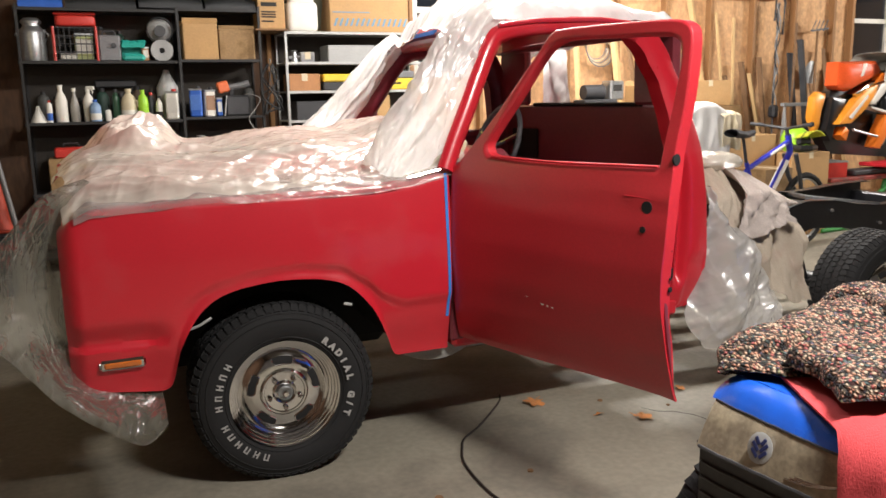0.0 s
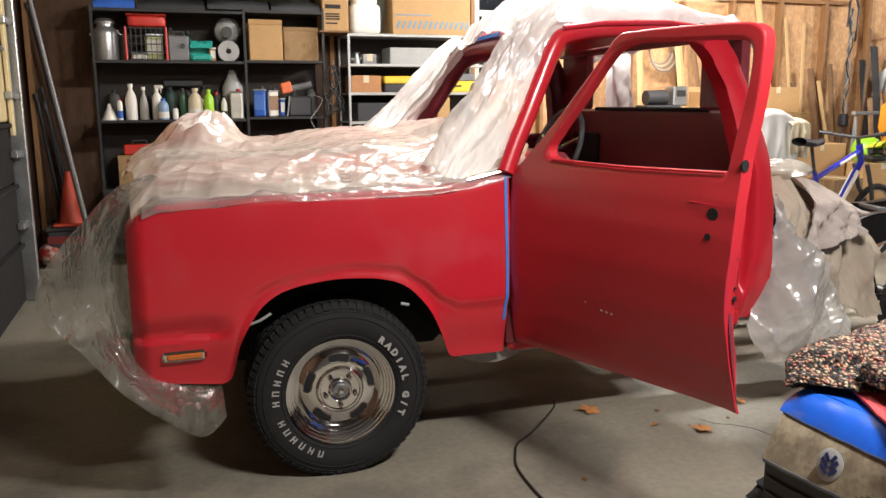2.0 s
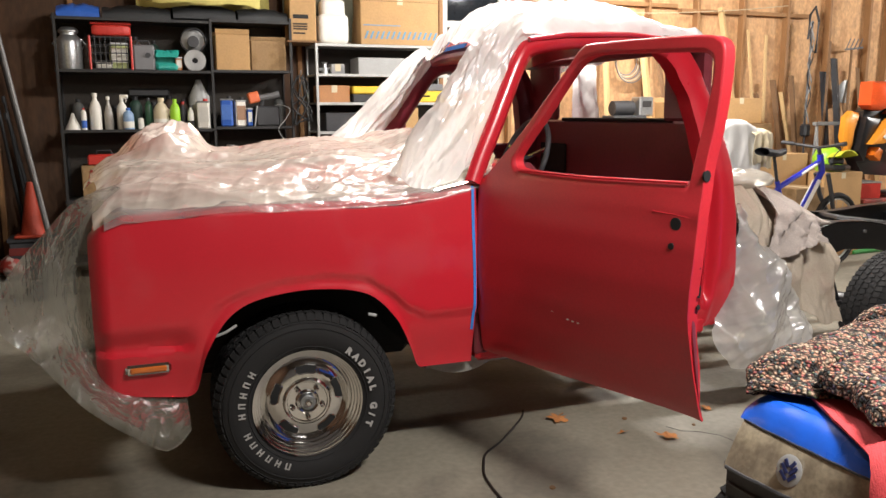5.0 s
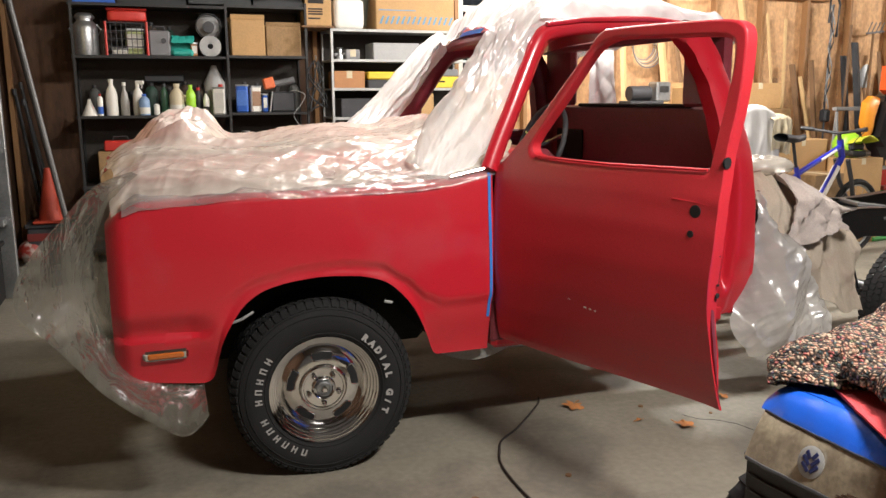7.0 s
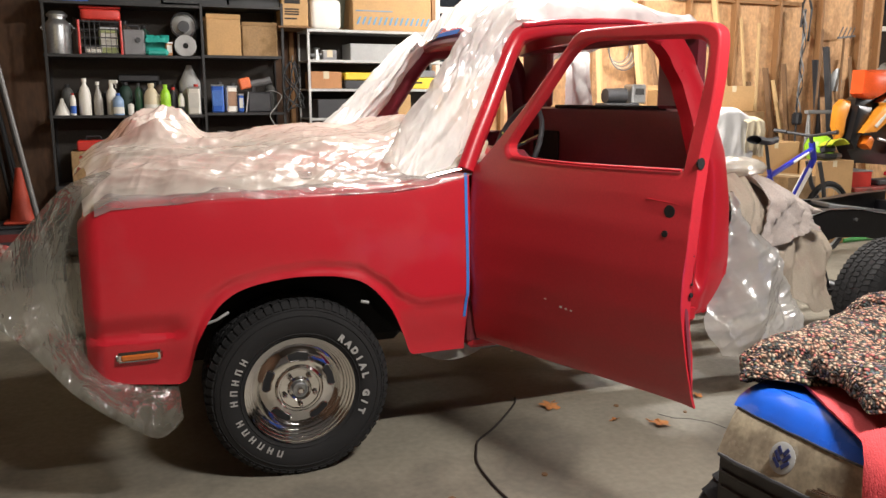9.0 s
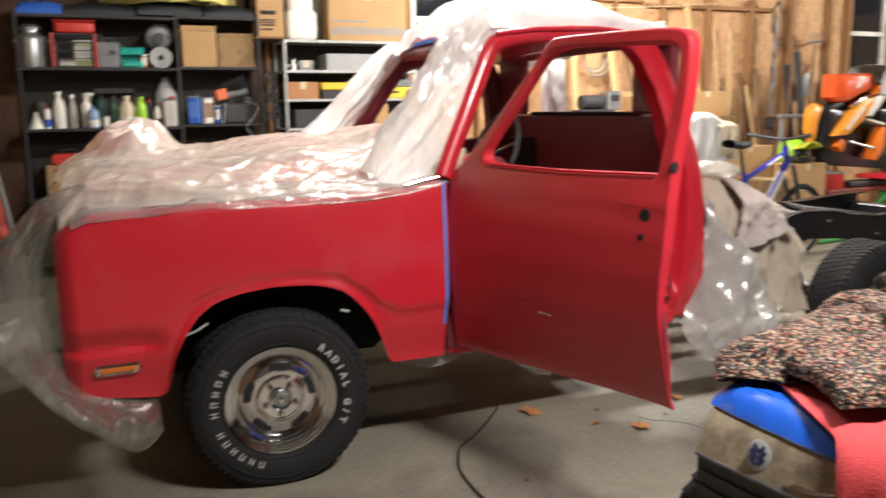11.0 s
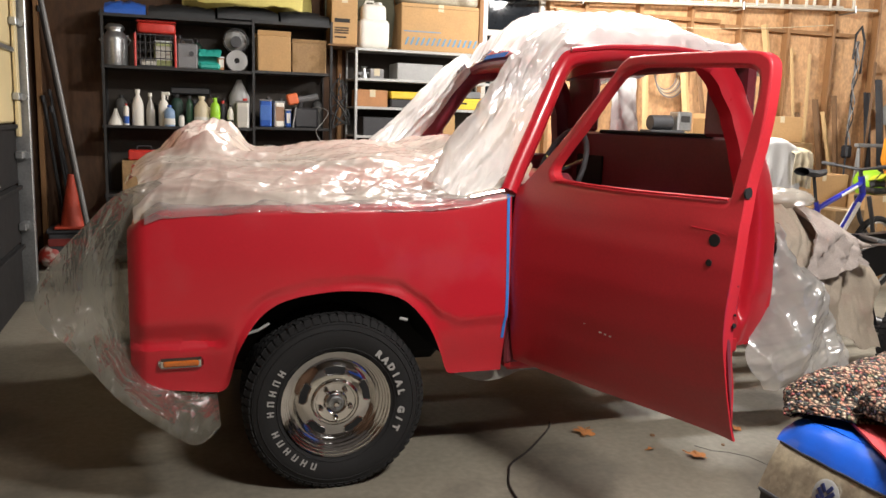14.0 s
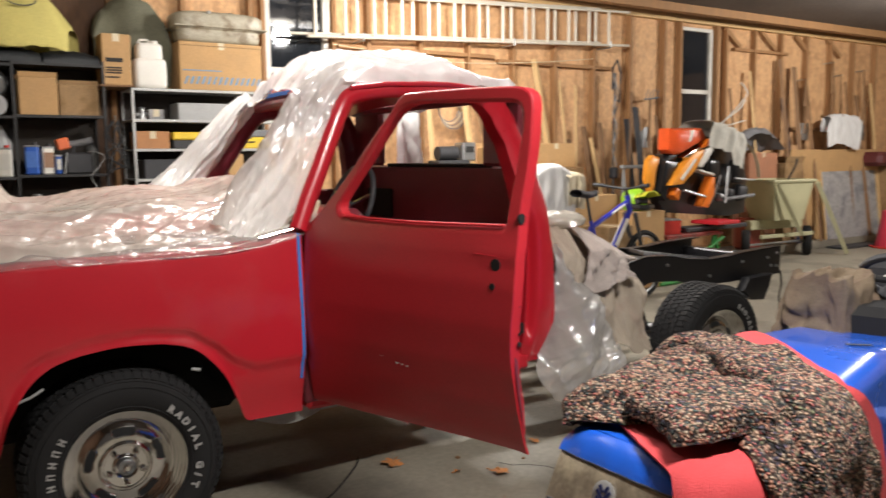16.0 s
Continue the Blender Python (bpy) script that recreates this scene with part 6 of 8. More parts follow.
coil = thing("wire_coil", "coil of pale cable hung on a stud", "cable coil")
for k in range(5):
    r = 0.13 + 0.012 * k
    part("loop", tube([(4.25 + r * math.cos(a) + 0.01 * k, 4.44 - 0.008 * k, 1.93 + 1.15 * r * math.sin(a) - 0.006 * k) for a in [2 * math.pi * i / 26 for i in range(26)]], 0.006, 6, closed=True), CREAM if k % 2 else GREYP, coil)
part("hook", tube([(4.25, WALL_Y - 0.09, 2.10), (4.25, 4.42, 2.09), (4.25, 4.41, 2.12)], 0.006, 6), GALV, coil)

NIGHTBLUE = mat("dark_blue_gloss", (0.02, 0.03, 0.06), 0.15, coat=0.8)
LUMBER = [(3.62, 2.35, 3.66, 0.04, TIMBER), (3.80, 2.2, 3.74, 0.05, TIMBERD), (3.98, 2.45, 3.92, 0.035, TIMBER), (4.42, 2.30, 4.50, 0.045, TIMBER), (4.62, 2.1, 4.80, 0.03, TIMBERD),
          (5.42, 2.50, 5.64, 0.045, TIMBER), (5.80, 2.28, 5.84, 0.022, TIMBER), (6.05, 2.23, 5.82, 0.024, TIMBER), (5.95, 1.60, 6.00, 0.04, TIMBERD), (6.18, 1.75, 6.22, 0.045, TIMBERD), (6.30, 1.62, 6.40, 0.03, TIMBER),
          (6.44, 1.80, 6.40, 0.04, TIMBERD), (6.98, 2.19, 6.62, 0.020, TIMBERD), (6.90, 1.85, 6.84, 0.05, DGREYP), (7.05, 2.0, 7.02, 0.055, DGREYP), (7.42, 1.9, 7.38, 0.03, TIMBERD), (7.60, 1.7, 7.66, 0.035, TIMBER),
          (8.86, 2.30, 8.84, 0.025, TIMBERD), (9.28, 2.55, 9.27, 0.030, TIMBER), (9.95, 2.75, 9.98, 0.04, TIMBERD), (10.05, 2.2, 10.07, 0.06, NIGHTBLUE), (10.28, 2.66, 10.30, 0.055, TIMBERD), (10.60, 2.4, 10.63, 0.04, TIMBERD), (11.6, 2.5, 11.55, 0.03, TIMBERD), (11.9, 2.3, 11.95, 0.05, TIMBERD), (12.3, 2.5, 12.3, 0.04, TIMBER)]
rnd = random.Random(5)
for xt, zt, xb, w, mt in LUMBER:
    yb = 4.16 - 0.05 * rnd.random()
    p = thing("leaning_board" if w > 0.028 else "leaning_pole", "pale sawn board leaning on the wall" if mt is TIMBER else "dark weathered board leaning on the wall" if mt is TIMBERD else "dark panel leaning on the wall", "board", 0, 0, 0, 0, "boards along the wall")
    part("plank", tube([(xb, yb, 0.12), ((xb + xt) / 2 + 0.004, (yb + 4.45) / 2, (zt + 0.12) / 2), (xt, 4.45, zt)], w, 4 if w > 0.028 else 8, flat=0.42, up=(0, 1, 0)), mt, p)


def hand_tool(xt, zt, xb, kind, label):
    t = thing(kind, label, kind.replace("_", " "), group="tools along the wall")
    yb = 4.20
    part("handle", tube([(xb, yb, 0.13), (xt, 4.42, zt)], 0.014, 8), TIMBERD, t)
    if kind == "shovel":
        part("blade", grid(lambda u, v: Vector((xt - 0.10 + 0.20 * u, 4.42 - 0.03 * math.sin(math.pi * u), zt - 0.02 + 0.26 * v - 0.10 * v * v * (2 * u - 1) ** 2)), 10, 10, 0.004), GALV, t)
    elif kind == "garden_fork":
        part("head", tube([(xt - 0.10, 4.42, zt), (xt + 0.16, 4.42, zt + 0.03)], 0.012, 6), GREYP, t)
        for i in range(4):
            part("tine", tube([(xt - 0.09 + 0.06 * i, 4.42, zt), (xt - 0.09 + 0.06 * i, 4.36, zt + 0.12)], 0.006, 6), GREYP, t)


hand_tool(7.28, 2.10, 7.02, "garden_fork", "dark garden fork leaning on the wall")
hand_tool(7.20, 1.52, 7.30, "shovel", "steel shovel leaning on the wall")
tr = thing("string_trimmer", "long grey string trimmer hung upright", "trimmer")
part("shaft", tube([(6.63, 4.40, 1.25), (6.66, 4.41, 2.40)], 0.013, 8), GREYP, tr)
part("guard", tube([(6.60, 4.40, 2.20), (6.59, 4.38, 2.46), (6.66, 4.38, 2.55), (6.74, 4.40, 2.40), (6.72, 4.40, 2.05)], 0.014, 8), DGREYP, tr)
part("motor", B((6.59, 4.34, 1.12), (6.68, 4.44, 1.26), 0.02), DGREYP, tr)
for ph in (0.0, 2.0):
    part("cord", tube([(6.64 + 0.035 * math.sin(k * 0.9 + ph), 4.385, 1.15 + 0.065 * k) for k in range(20)], 0.007, 6), DGREYP if ph else LGREYP, tr)
part("strap", tube([(6.64, 4.40, 1.2), (6.60, 4.36, 0.7), (6.64, 4.38, 0.13)], 0.012, 6), DGREYP, tr)
horse = thing("sawhorse", "grey steel sawhorse by the wall", "sawhorse")
part("beam", B((6.42, 4.02, 1.25), (7.10, 4.08, 1.29), 0.006), LGREYP, horse)
for x in (6.46, 7.06):
    for y in (3.92, 4.13):
        part("leg", tube([(x, 4.05, 1.26), (x, y, 0.0)], 0.014, 6), LGREYP, horse)

# bench behind the cab
bench = thing("workbench", "rough timber workbench along the wall", "workbench")
part("benchtop", B((3.30, 3.80, 0.90), (6.10, 4.40, 0.95), 0.006), TIMBERD, bench)
for x in (3.36, 4.7, 6.04):
    for y in (3.85, 4.35):
        part("leg", B((x - 0.04, y - 0.04, 0.0 if y < 4.1 else 0.12), (x + 0.04, y + 0.04, 0.90), 0.004), TIMBERD, bench)
carton("cardboard_box", 3.62, 4.36, 3.92, 4.34, 0.95, 0.36, CARD2, "large brown carton on the workbench", 0.0)
carton("cardboard_box", 4.42, 5.70, 3.90, 4.32, 0.95, 0.33, CARD2, "long brown carton on the workbench", 0.0)
carton("cardboard_box", 4.50, 5.05, 3.95, 4.28, 1.282, 0.22, CARD, "tan carton stacked on another", 0.05, 4)
carton("cardboard_box", 5.10, 5.60, 3.95, 4.28, 1.282, 0.26, CARD, "tan carton with a raised flap", 0.0, -5)
sander = thing("bench_sander", "black and silver bench machine", "sander", 4.05, 4.08, 1.312)
part("base", B((-0.22, -0.10, 0), (0.16, 0.12, 0.06), 0.01), DGREYP, sander)
part("motor", lathe([(0, -0.13), (0.07, -0.12), (0.075, 0.10), (0, 0.12)], 20, pose(-0.06, 0, 0.13, 0, 90)), DGREYP, sander)
part("head", B((0.08, -0.09, 0.05), (0.24, 0.08, 0.24), 0.015), GALV, sander)
part("label_plate", B((0.11, -0.094, 0.14), (0.21, -0.089, 0.20), 0.001), INK, sander)

# ---- beside the bare frame: chair, bicycle, cartons ----
ch = thing("folding_chair", "black tubular chair with clothes over its back", "chair", 4.32, 2.75, 0, 8)
for x in (-0.22, 0.22):
    part("side_frame", tube(smooth_path([(x, -0.28, 0.0), (x, -0.10, 0.45), (x, 0.18, 0.90), (x, 0.22, 1.22)], 16), 0.013, 8), DGREYP, ch)
    part("rear_leg", tube([(x, 0.30, 0.0), (x, -0.02, 0.62)], 0.013, 8), DGREYP, ch)
    part("armrest", tube([(x, -0.20, 0.70), (x, 0.16, 0.72)], 0.016, 8), DGREYP, ch)
part("seat", B((-0.21, -0.22, 0.44), (0.21, 0.16, 0.47), 0.01), DGREYP, ch)
part("backrest", B((-0.21, 0.17, 0.80), (0.21, 0.20, 1.20), 0.01), DGREYP, ch)


def drape(w, h, seed, depth=0.12, curl=1.0, sleeve=0.0):
    """Cloth hung over a bar: short fall behind, rounded top, long fall in front with upright folds."""
    def f(u, v):
        e = 2 * u - 1
        hem = 1 + 0.10 * math.sin(4 * u + seed) + 0.10 * noise.noise((u * 5, seed, 0)) + sleeve * step(0.6, 0.8, u)
        if v < 0.25:
            y, z = depth * 0.5, -h * 0.5 * (0.25 - v) / 0.25
        elif v > 0.42:
            y, z = -depth * 0.5, -h * hem * (v - 0.42) / 0.58
        else:
            a = (v - 0.25) / 0.17 * math.pi
            y, z = depth * 0.5 * math.cos(a), 0.035 * math.sin(a)
        fall = step(0.0, 0.35 * h, -z)
        k = 0.035 * curl * ridge((u * 3.2 + 0.4 * noise.noise((u, z * 3, seed)), z * 1.2, seed)) + 0.014 * curl * ridge((u * 7, z * 3, seed + 3)) * fall
        slump = 0.10 * h * abs(e) ** 2.5 * (1 - fall)
        return Vector((w * e * (0.92 + 0.14 * fall), y - k * (0.4 + 0.6 * fall) * (-1 if v < 0.3 else 1), z - slump + 0.3 * k * (1 - fall)))
    return grid(f, 60, 60, 0.003)


one("white_shirt", drape(0.26, 0.80, 1.0, 0.20), WHITECLOTH, "crumpled white shirt draped over the chair back", "shirt", pose(4.33, 2.92, 1.30, 0, 0, 8), angle=60)
one("fleece_jacket", drape(0.17, 0.30, 4.0, 0.18), CREAM, "pale fleece bundled on the chair", "jacket", pose(4.62, 2.95, 1.22, 0, 0, 20), angle=60)
bike = thing("bicycle", "blue and white mountain bicycle with a black saddle", "bicycle", 4.80, 2.62, 0, 10)
for x in (-0.60, 0.62):
    w = part("wheel", tube([(x + 0.315 * math.cos(a), 0, 0.335 + 0.315 * math.sin(a)) for a in [2 * math.pi * i / 40 for i in range(40)]], 0.027, 8, closed=True), RUBBER, bike)
    part("rim", tube([(x + 0.285 * math.cos(a), 0, 0.335 + 0.285 * math.sin(a)) for a in [2 * math.pi * i / 40 for i in range(40)]], 0.011, 6, closed=True), GALV, w)
    part("hub", C(0.022, 0.10, 12, pose(x, 0.05, 0.335, 90)), GALV, w)
    for i in range(16):
        a = 2 * math.pi * i / 16
        part("spoke", tube([(x, 0.02 * (-1) ** i, 0.335), (x + 0.285 * math.cos(a), 0, 0.335 + 0.285 * math.sin(a))], 0.0018, 4), GALV, w)
HEAD, HEADB, BBK, SEATT, RAX, FAX = (0.33, 0, 1.02), (0.37, 0, 0.88), (-0.05, 0, 0.32), (-0.24, 0, 0.82), (-0.60, 0, 0.335), (0.62, 0, 0.335)
for nm, a, b, r, mt in (("down_tube", HEADB, BBK, 0.028, BIKEBLUE), ("top_tube", (0.345, 0, 0.975), (-0.22, 0, 0.76), 0.023, BIKEBLUE), ("seat_tube", SEATT, BBK, 0.020, BIKEBLUE), ("head_tube", (0.325, 0, 1.03), HEADB, 0.028, BIKEBLUE),
                        ("seat_post", (-0.24, 0, 0.81), (-0.30, 0, 1.04), 0.014, DGREYP), ("steerer", (0.325, 0, 1.02), (0.30, 0, 1.09), 0.017, DGREYP)):
    part(nm, tube([a, b], r, 10), mt, bike)
for s in (-1, 1):
    part("fork_leg", tube([(0.37, s * 0.06, 0.86), (0.45, s * 0.06, 0.66), FAX], 0.020, 8), DGREYP, bike)
    part("chain_stay", tube([BBK, (RAX[0], s * 0.06, RAX[2])], 0.011, 8), BIKEBLUE, bike)
    part("seat_stay", tube([(-0.22, 0, 0.78), (RAX[0], s * 0.06, RAX[2])], 0.010, 8), BIKEBLUE, bike)
    part("grip", tube([(0.24, s * 0.20, 1.12), (0.21, s * 0.31, 1.13)], 0.017, 8), DGREYP, bike)
    part("crank", tube([(-0.05, s * 0.07, 0.32), (-0.05 + s * 0.12, s * 0.08, 0.20)], 0.010, 6), GALV, bike)
    part("decal", tube([(0.31, s * 0.014, 0.80), (0.13, s * 0.014, 0.56)], 0.024, 8, flat=0.9), WHITEP, bike, "white decal on the tube")
    part("decal", tube([(0.26, s * 0.012, 0.943), (0.06, s * 0.012, 0.867)], 0.017, 8, flat=0.9), WHITEP, bike, "white decal on the tube")
part("handlebar", tube(smooth_path([(0.22, -0.30, 1.13), (0.28, -0.08, 1.10), (0.30, 0, 1.09), (0.28, 0.08, 1.10), (0.22, 0.30, 1.13)], 20), 0.013, 8), DGREYP, bike)
part("saddle", grid(lambda u, v: Vector((-0.46 + 0.30 * u, (0.075 - 0.055 * step(0.3, 0.9, u)) * math.cos(2 * math.pi * v), 1.065 + 0.035 * math.sin(2 * math.pi * v) * (1 - 0.2 * u) + 0.01 * math.cos(5 * u))), 16, 16), DGREYP, bike)
part("brake_cable", tube(smooth_path([(0.24, -0.2, 1.12), (0.36, -0.22, 1.14), (0.42, -0.08, 1.02), (0.40, -0.03, 0.9)], 14), 0.004, 5), DGREYP, bike)
part("chainring", C(0.085, 0.008, 28, pose(-0.05, -0.045, 0.32, 90)), DGREYP, bike)
carton("cardboard_box", 5.00, 5.62, 3.30, 3.70, 0.0, 1.0, CARD, "tall tan carton behind the bicycle", 0.0, 3)
carton("cardboard_box", 5.66, 6.12, 3.10, 3.50, 0.0, 0.82, CARD, "tan carton standing on the floor", 0.0, -4)
carton("cardboard_box", 5.10, 5.50, 2.95, 3.28, 0.0, 0.70, CARD2, "brown carton on the floor", 0.0, 8)
hel = thing("helmet", "lime and black motorcycle helmet on a carton", "helmet", 5.86, 3.30, 0.822)
part("shell", lathe([(0.10, 0.0), (0.135, 0.06), (0.14, 0.13), (0.11, 0.20), (0.05, 0.24), (0, 0.245)], 28), LIME, hel)
part("visor_opening", B((-0.10, -0.15, 0.07), (0.08, -0.09, 0.14), 0.02), DGREYP, hel)
part("peak", grid(lambda u, v: Vector((-0.11 + 0.22 * u, -0.10 - 0.16 * v, 0.18 + 0.03 * v - 0.05 * (2 * u - 1) ** 2)), 10, 6, 0.008), mat("helmet_yellow", (0.62, 0.66, 0.05), 0.35), hel)
part("chin_bar", tube([(-0.12, -0.03, 0.05), (-0.09, -0.17, 0.04), (0.0, -0.20, 0.04), (0.09, -0.17, 0.04), (0.12, -0.03, 0.05)], 0.03, 8), mat("helmet_black", (0.02, 0.02, 0.02), 0.3), hel)
for z, c in ((0.0, REDP), (0.13, WHITEP), (0.26, REDP), (0.39, WHITEP), (0.50, REDP)):
    tin(6.36, 3.32, z, 0.26, 0.26, 0.125 if z < 0.5 else 0.20, c, "red and white metal drawer stacked by the cartons", None, None, "drawer")

# ---- the orange machine on its stand ----
stand = thing("lift_stand", "green steel lift stand with red decks", "stand", 6.88, 3.45, 0, 4)
part("deck", B((-0.75, -0.32, 0.50), (0.25, 0.30, 0.54), 0.008), mat("rusty_red_deck", (0.26, 0.035, 0.025), 0.6, second=(0.12, 0.03, 0.02), mix=0.4), stand)
part("deck", B((0.0, -0.42, 0.62), (0.42, -0.05, 0.66), 0.008), mat("bright_red_deck", (0.60, 0.02, 0.03), 0.5), stand)
for x in (-0.68, 0.18):
    for s in (-1, 1):
        part("leg", tube([(x + 0.02 * s, s * 0.26, 0.50), (x + 0.16 * s, s * 0.28, 0.02)], 0.025, 8), GREEN, stand)
    part("crossbar", tube([(x, -0.26, 0.28), (x, 0.26, 0.28)], 0.02, 8), GREEN, stand)
part("foot_rail", tube([(-0.85, -0.30, 0.025), (0.55, -0.30, 0.025)], 0.024, 8), GREEN, stand)
part("foot_rail", tube([(-0.85, 0.30, 0.025), (0.55, 0.30, 0.025)], 0.024, 8), GREEN, stand)
part("brace", tube([(-0.6, -0.28, 0.10), (0.3, -0.28, 0.46)], 0.02, 8), GREEN, stand)
part("post", tube([(0.33, -0.25, 0.03), (0.20, -0.22, 0.62)], 0.022, 8), GREEN, stand)
sm = thing("snowmobile", "orange and black snowmobile without skis, raised on a stand", "snowmobile", 7.10, 3.55, 0.545, 4)


def shell(pts, y0, y1, bulge=0.05):
    """A panel of outline (x, z) swelling towards -y."""
    bm = bmesh.new()
    cx = sum(p[0] for p in pts) / len(pts)
    cz = sum(p[1] for p in pts) / len(pts)
    rings = []
    for k, (s, y) in enumerate(((1.0, y1), (1.0, y0), (0.82, y0 - bulge * 0.7), (0.45, y0 - bulge), (0.0, y0 - bulge * 1.05))):
        rings.append([bm.verts.new((cx + (x - cx) * max(s, 0.02), y, cz + (z - cz) * max(s, 0.02))) for x, z in pts])
    n = len(pts)
    for a, b in zip(rings, rings[1:]):
        for i in range(n):
            bm.faces.new((a[i], a[(i + 1) % n], b[(i + 1) % n], b[i]))
    bm.faces.new(rings[-1])
    bm.faces.new(rings[0][::-1])
    return bm


GB = mat("gloss_black_panel", (0.012, 0.012, 0.013), 0.3)
part("chassis", shell([(-0.80, 0.40), (-0.66, 0.22), (0.55, 0.12), (0.90, 0.15), (0.92, 0.58), (0.72, 0.92), (0.30, 1.06), (-0.20, 1.08), (-0.70, 0.86)], -0.10, 0.02, 0.06), GB, sm)
part("hood", shell([(-0.77, 0.92), (-0.76, 1.15), (-0.19, 1.16), (-0.10, 1.06), (-0.22, 1.00), (-0.44, 0.93), (-0.62, 0.86), (-0.72, 0.88)], -0.22, -0.08, 0.06), mat("hood_orange", (0.80, 0.10, 0.02), 0.35, coat=0.5), sm)
part("hood_flash", shell([(-0.50, 1.00), (-0.44, 1.13), (-0.41, 1.13), (-0.46, 1.01)], -0.290, -0.25, 0.004), WHITEP, sm, "white flash on the hood")
part("headlight", shell([(-0.56, 0.83), (-0.36, 0.92), (-0.20, 0.97), (-0.30, 0.88), (-0.48, 0.80)], -0.25, -0.1, 0.02), CHROME, sm)
part("side_panel", shell([(-1.00, 0.60), (-0.98, 0.80), (-0.90, 0.86), (-0.80, 0.84), (-0.86, 0.66), (-0.88, 0.48), (-0.92, 0.44)], -0.12, -0.06, 0.03), ORANGE2, sm)
part("side_panel", shell([(-0.79, 0.53), (-0.55, 0.76), (-0.32, 0.90), (-0.22, 0.92), (-0.24, 0.84), (-0.38, 0.68), (-0.60, 0.54)], -0.29, -0.2, 0.015), ORANGE2, sm)
part("side_panel", shell([(-0.26, 0.93), (-0.02, 0.98), (-0.06, 1.02), (-0.14, 1.04)], -0.28, -0.2, 0.01), ORANGE, sm)
part("side_flash", shell([(-0.34, 0.74), (-0.18, 0.92), (0.00, 0.99), (-0.14, 0.82), (-0.26, 0.72)], -0.30, -0.2, 0.008), WHITEP, sm, "white side flash")
part("side_flash", shell([(-0.66, 0.60), (-0.40, 0.82), (-0.38, 0.80), (-0.62, 0.58)], -0.310, -0.29, 0.003), WHITEP, sm)
part("side_flash", shell([(-0.32, 0.70), (-0.03, 0.645), (-0.04, 0.62), (-0.30, 0.675)], -0.30, -0.2, 0.004), WHITEP, sm)
part("lower_panel", shell([(-0.25, 0.28), (-0.17, 0.46), (-0.08, 0.61), (-0.03, 0.60), (-0.04, 0.40), (-0.15, 0.26)], -0.31, -0.20, 0.015), ORANGE, sm)
part("lower_panel", shell([(-0.72, 0.42), (-0.64, 0.50), (-0.58, 0.46), (-0.62, 0.36)], -0.26, -0.15, 0.01), ORANGE, sm)
part("black_insert", shell([(-0.86, 0.46), (-0.78, 0.80), (-0.58, 0.78), (-0.72, 0.56), (-0.78, 0.36)], -0.20, -0.05, 0.02), GB, sm)
for (x, z, w, h, mt) in ((0.10, 0.70, 0.26, 0.24, GB), (0.34, 0.62, 0.20, 0.26, DGREYP), (0.60, 0.66, 0.26, 0.30, GB), (0.26, 0.36, 0.10, 0.10, GALV), (0.44, 0.40, 0.14, 0.12, DGREYP), (0.70, 0.40, 0.20, 0.20, DGREYP), (0.16, 0.48, 0.07, 0.07, GREYP), (0.02, 0.44, 0.16, 0.20, DGREYP)):
    part("engine_block", pill((x, -0.14, z), (w * 0.5, 0.09, h * 0.5), 0.6), mt, sm)
for a, b, r, mt in (((-0.58, -0.30, 0.47), (-0.22, -0.32, 0.39), 0.014, GALV), ((0.22, -0.26, 0.34), (0.80, -0.28, 0.37), 0.022, GREYP), ((0.24, -0.30, 0.72), (0.20, -0.30, 0.30), 0.014, GALV), ((0.42, -0.27, 0.58), (0.80, -0.28, 0.55), 0.012, GALV), ((-0.10, -0.30, 0.30), (0.12, -0.28, 0.62), 0.012, GREYP)):
    part("control_arm", tube([a, b], r, 8), mt, sm)
part("strap", tube(smooth_path([(0.62, -0.26, 1.00), (0.78, -0.27, 0.88), (0.88, -0.27, 0.72), (0.91, -0.27, 0.58)], 14), 0.022, 6, flat=0.4), CREAM, sm, "pale webbing strap")
part("running_board", B((-0.55, -0.34, -0.0), (0.60, -0.12, 0.05), 0.01), DGREYP, sm)
part("handlebar", tube(smooth_path([(0.34, -0.25, 1.08), (0.42, -0.1, 1.18), (0.46, 0.1, 1.18), (0.50, 0.3, 1.08)], 14), 0.016, 8), DGREYP, sm)
part("steering_post", tube([(0.40, 0.05, 0.9), (0.44, 0.02, 1.18)], 0.02, 8), DGREYP, sm)
for pts in ([(0.40, -0.05, 1.20), (0.52, -0.15, 1.36), (0.62, -0.22, 1.50), (0.69, -0.22, 1.58), (0.66, -0.2, 1.66), (0.58, -0.2, 1.70)], [(0.36, -0.05, 1.20), (0.46, -0.14, 1.30), (0.58, -0.2, 1.40), (0.66, -0.22, 1.50)], [(0.40, -0.05, 1.18), (0.52, -0.16, 1.22), (0.66, -0.22, 1.26)]):
    part("loose_cable", tube(smooth_path(pts, 12), 0.008, 6), WHITEP, sm)
one("white_cloth", drape(0.36, 0.30, 9.0, 0.40, 1.3, 0.35), mat("grey_white_cloth", (0.50, 0.48, 0.42), 0.9, var=0.2, bump=0.1), "off-white rag thrown over the snowmobile handlebar", "rag", pose(7.30, 3.44, 1.715, 0, 12, 6), angle=60)
one("red_fuel_can", B((8.72, 3.98, 0.12), (9.02, 4.22, 0.55), 0.03), mat("dull_red_can", (0.30, 0.06, 0.04), 0.5), "dull red can by the wall", "can")

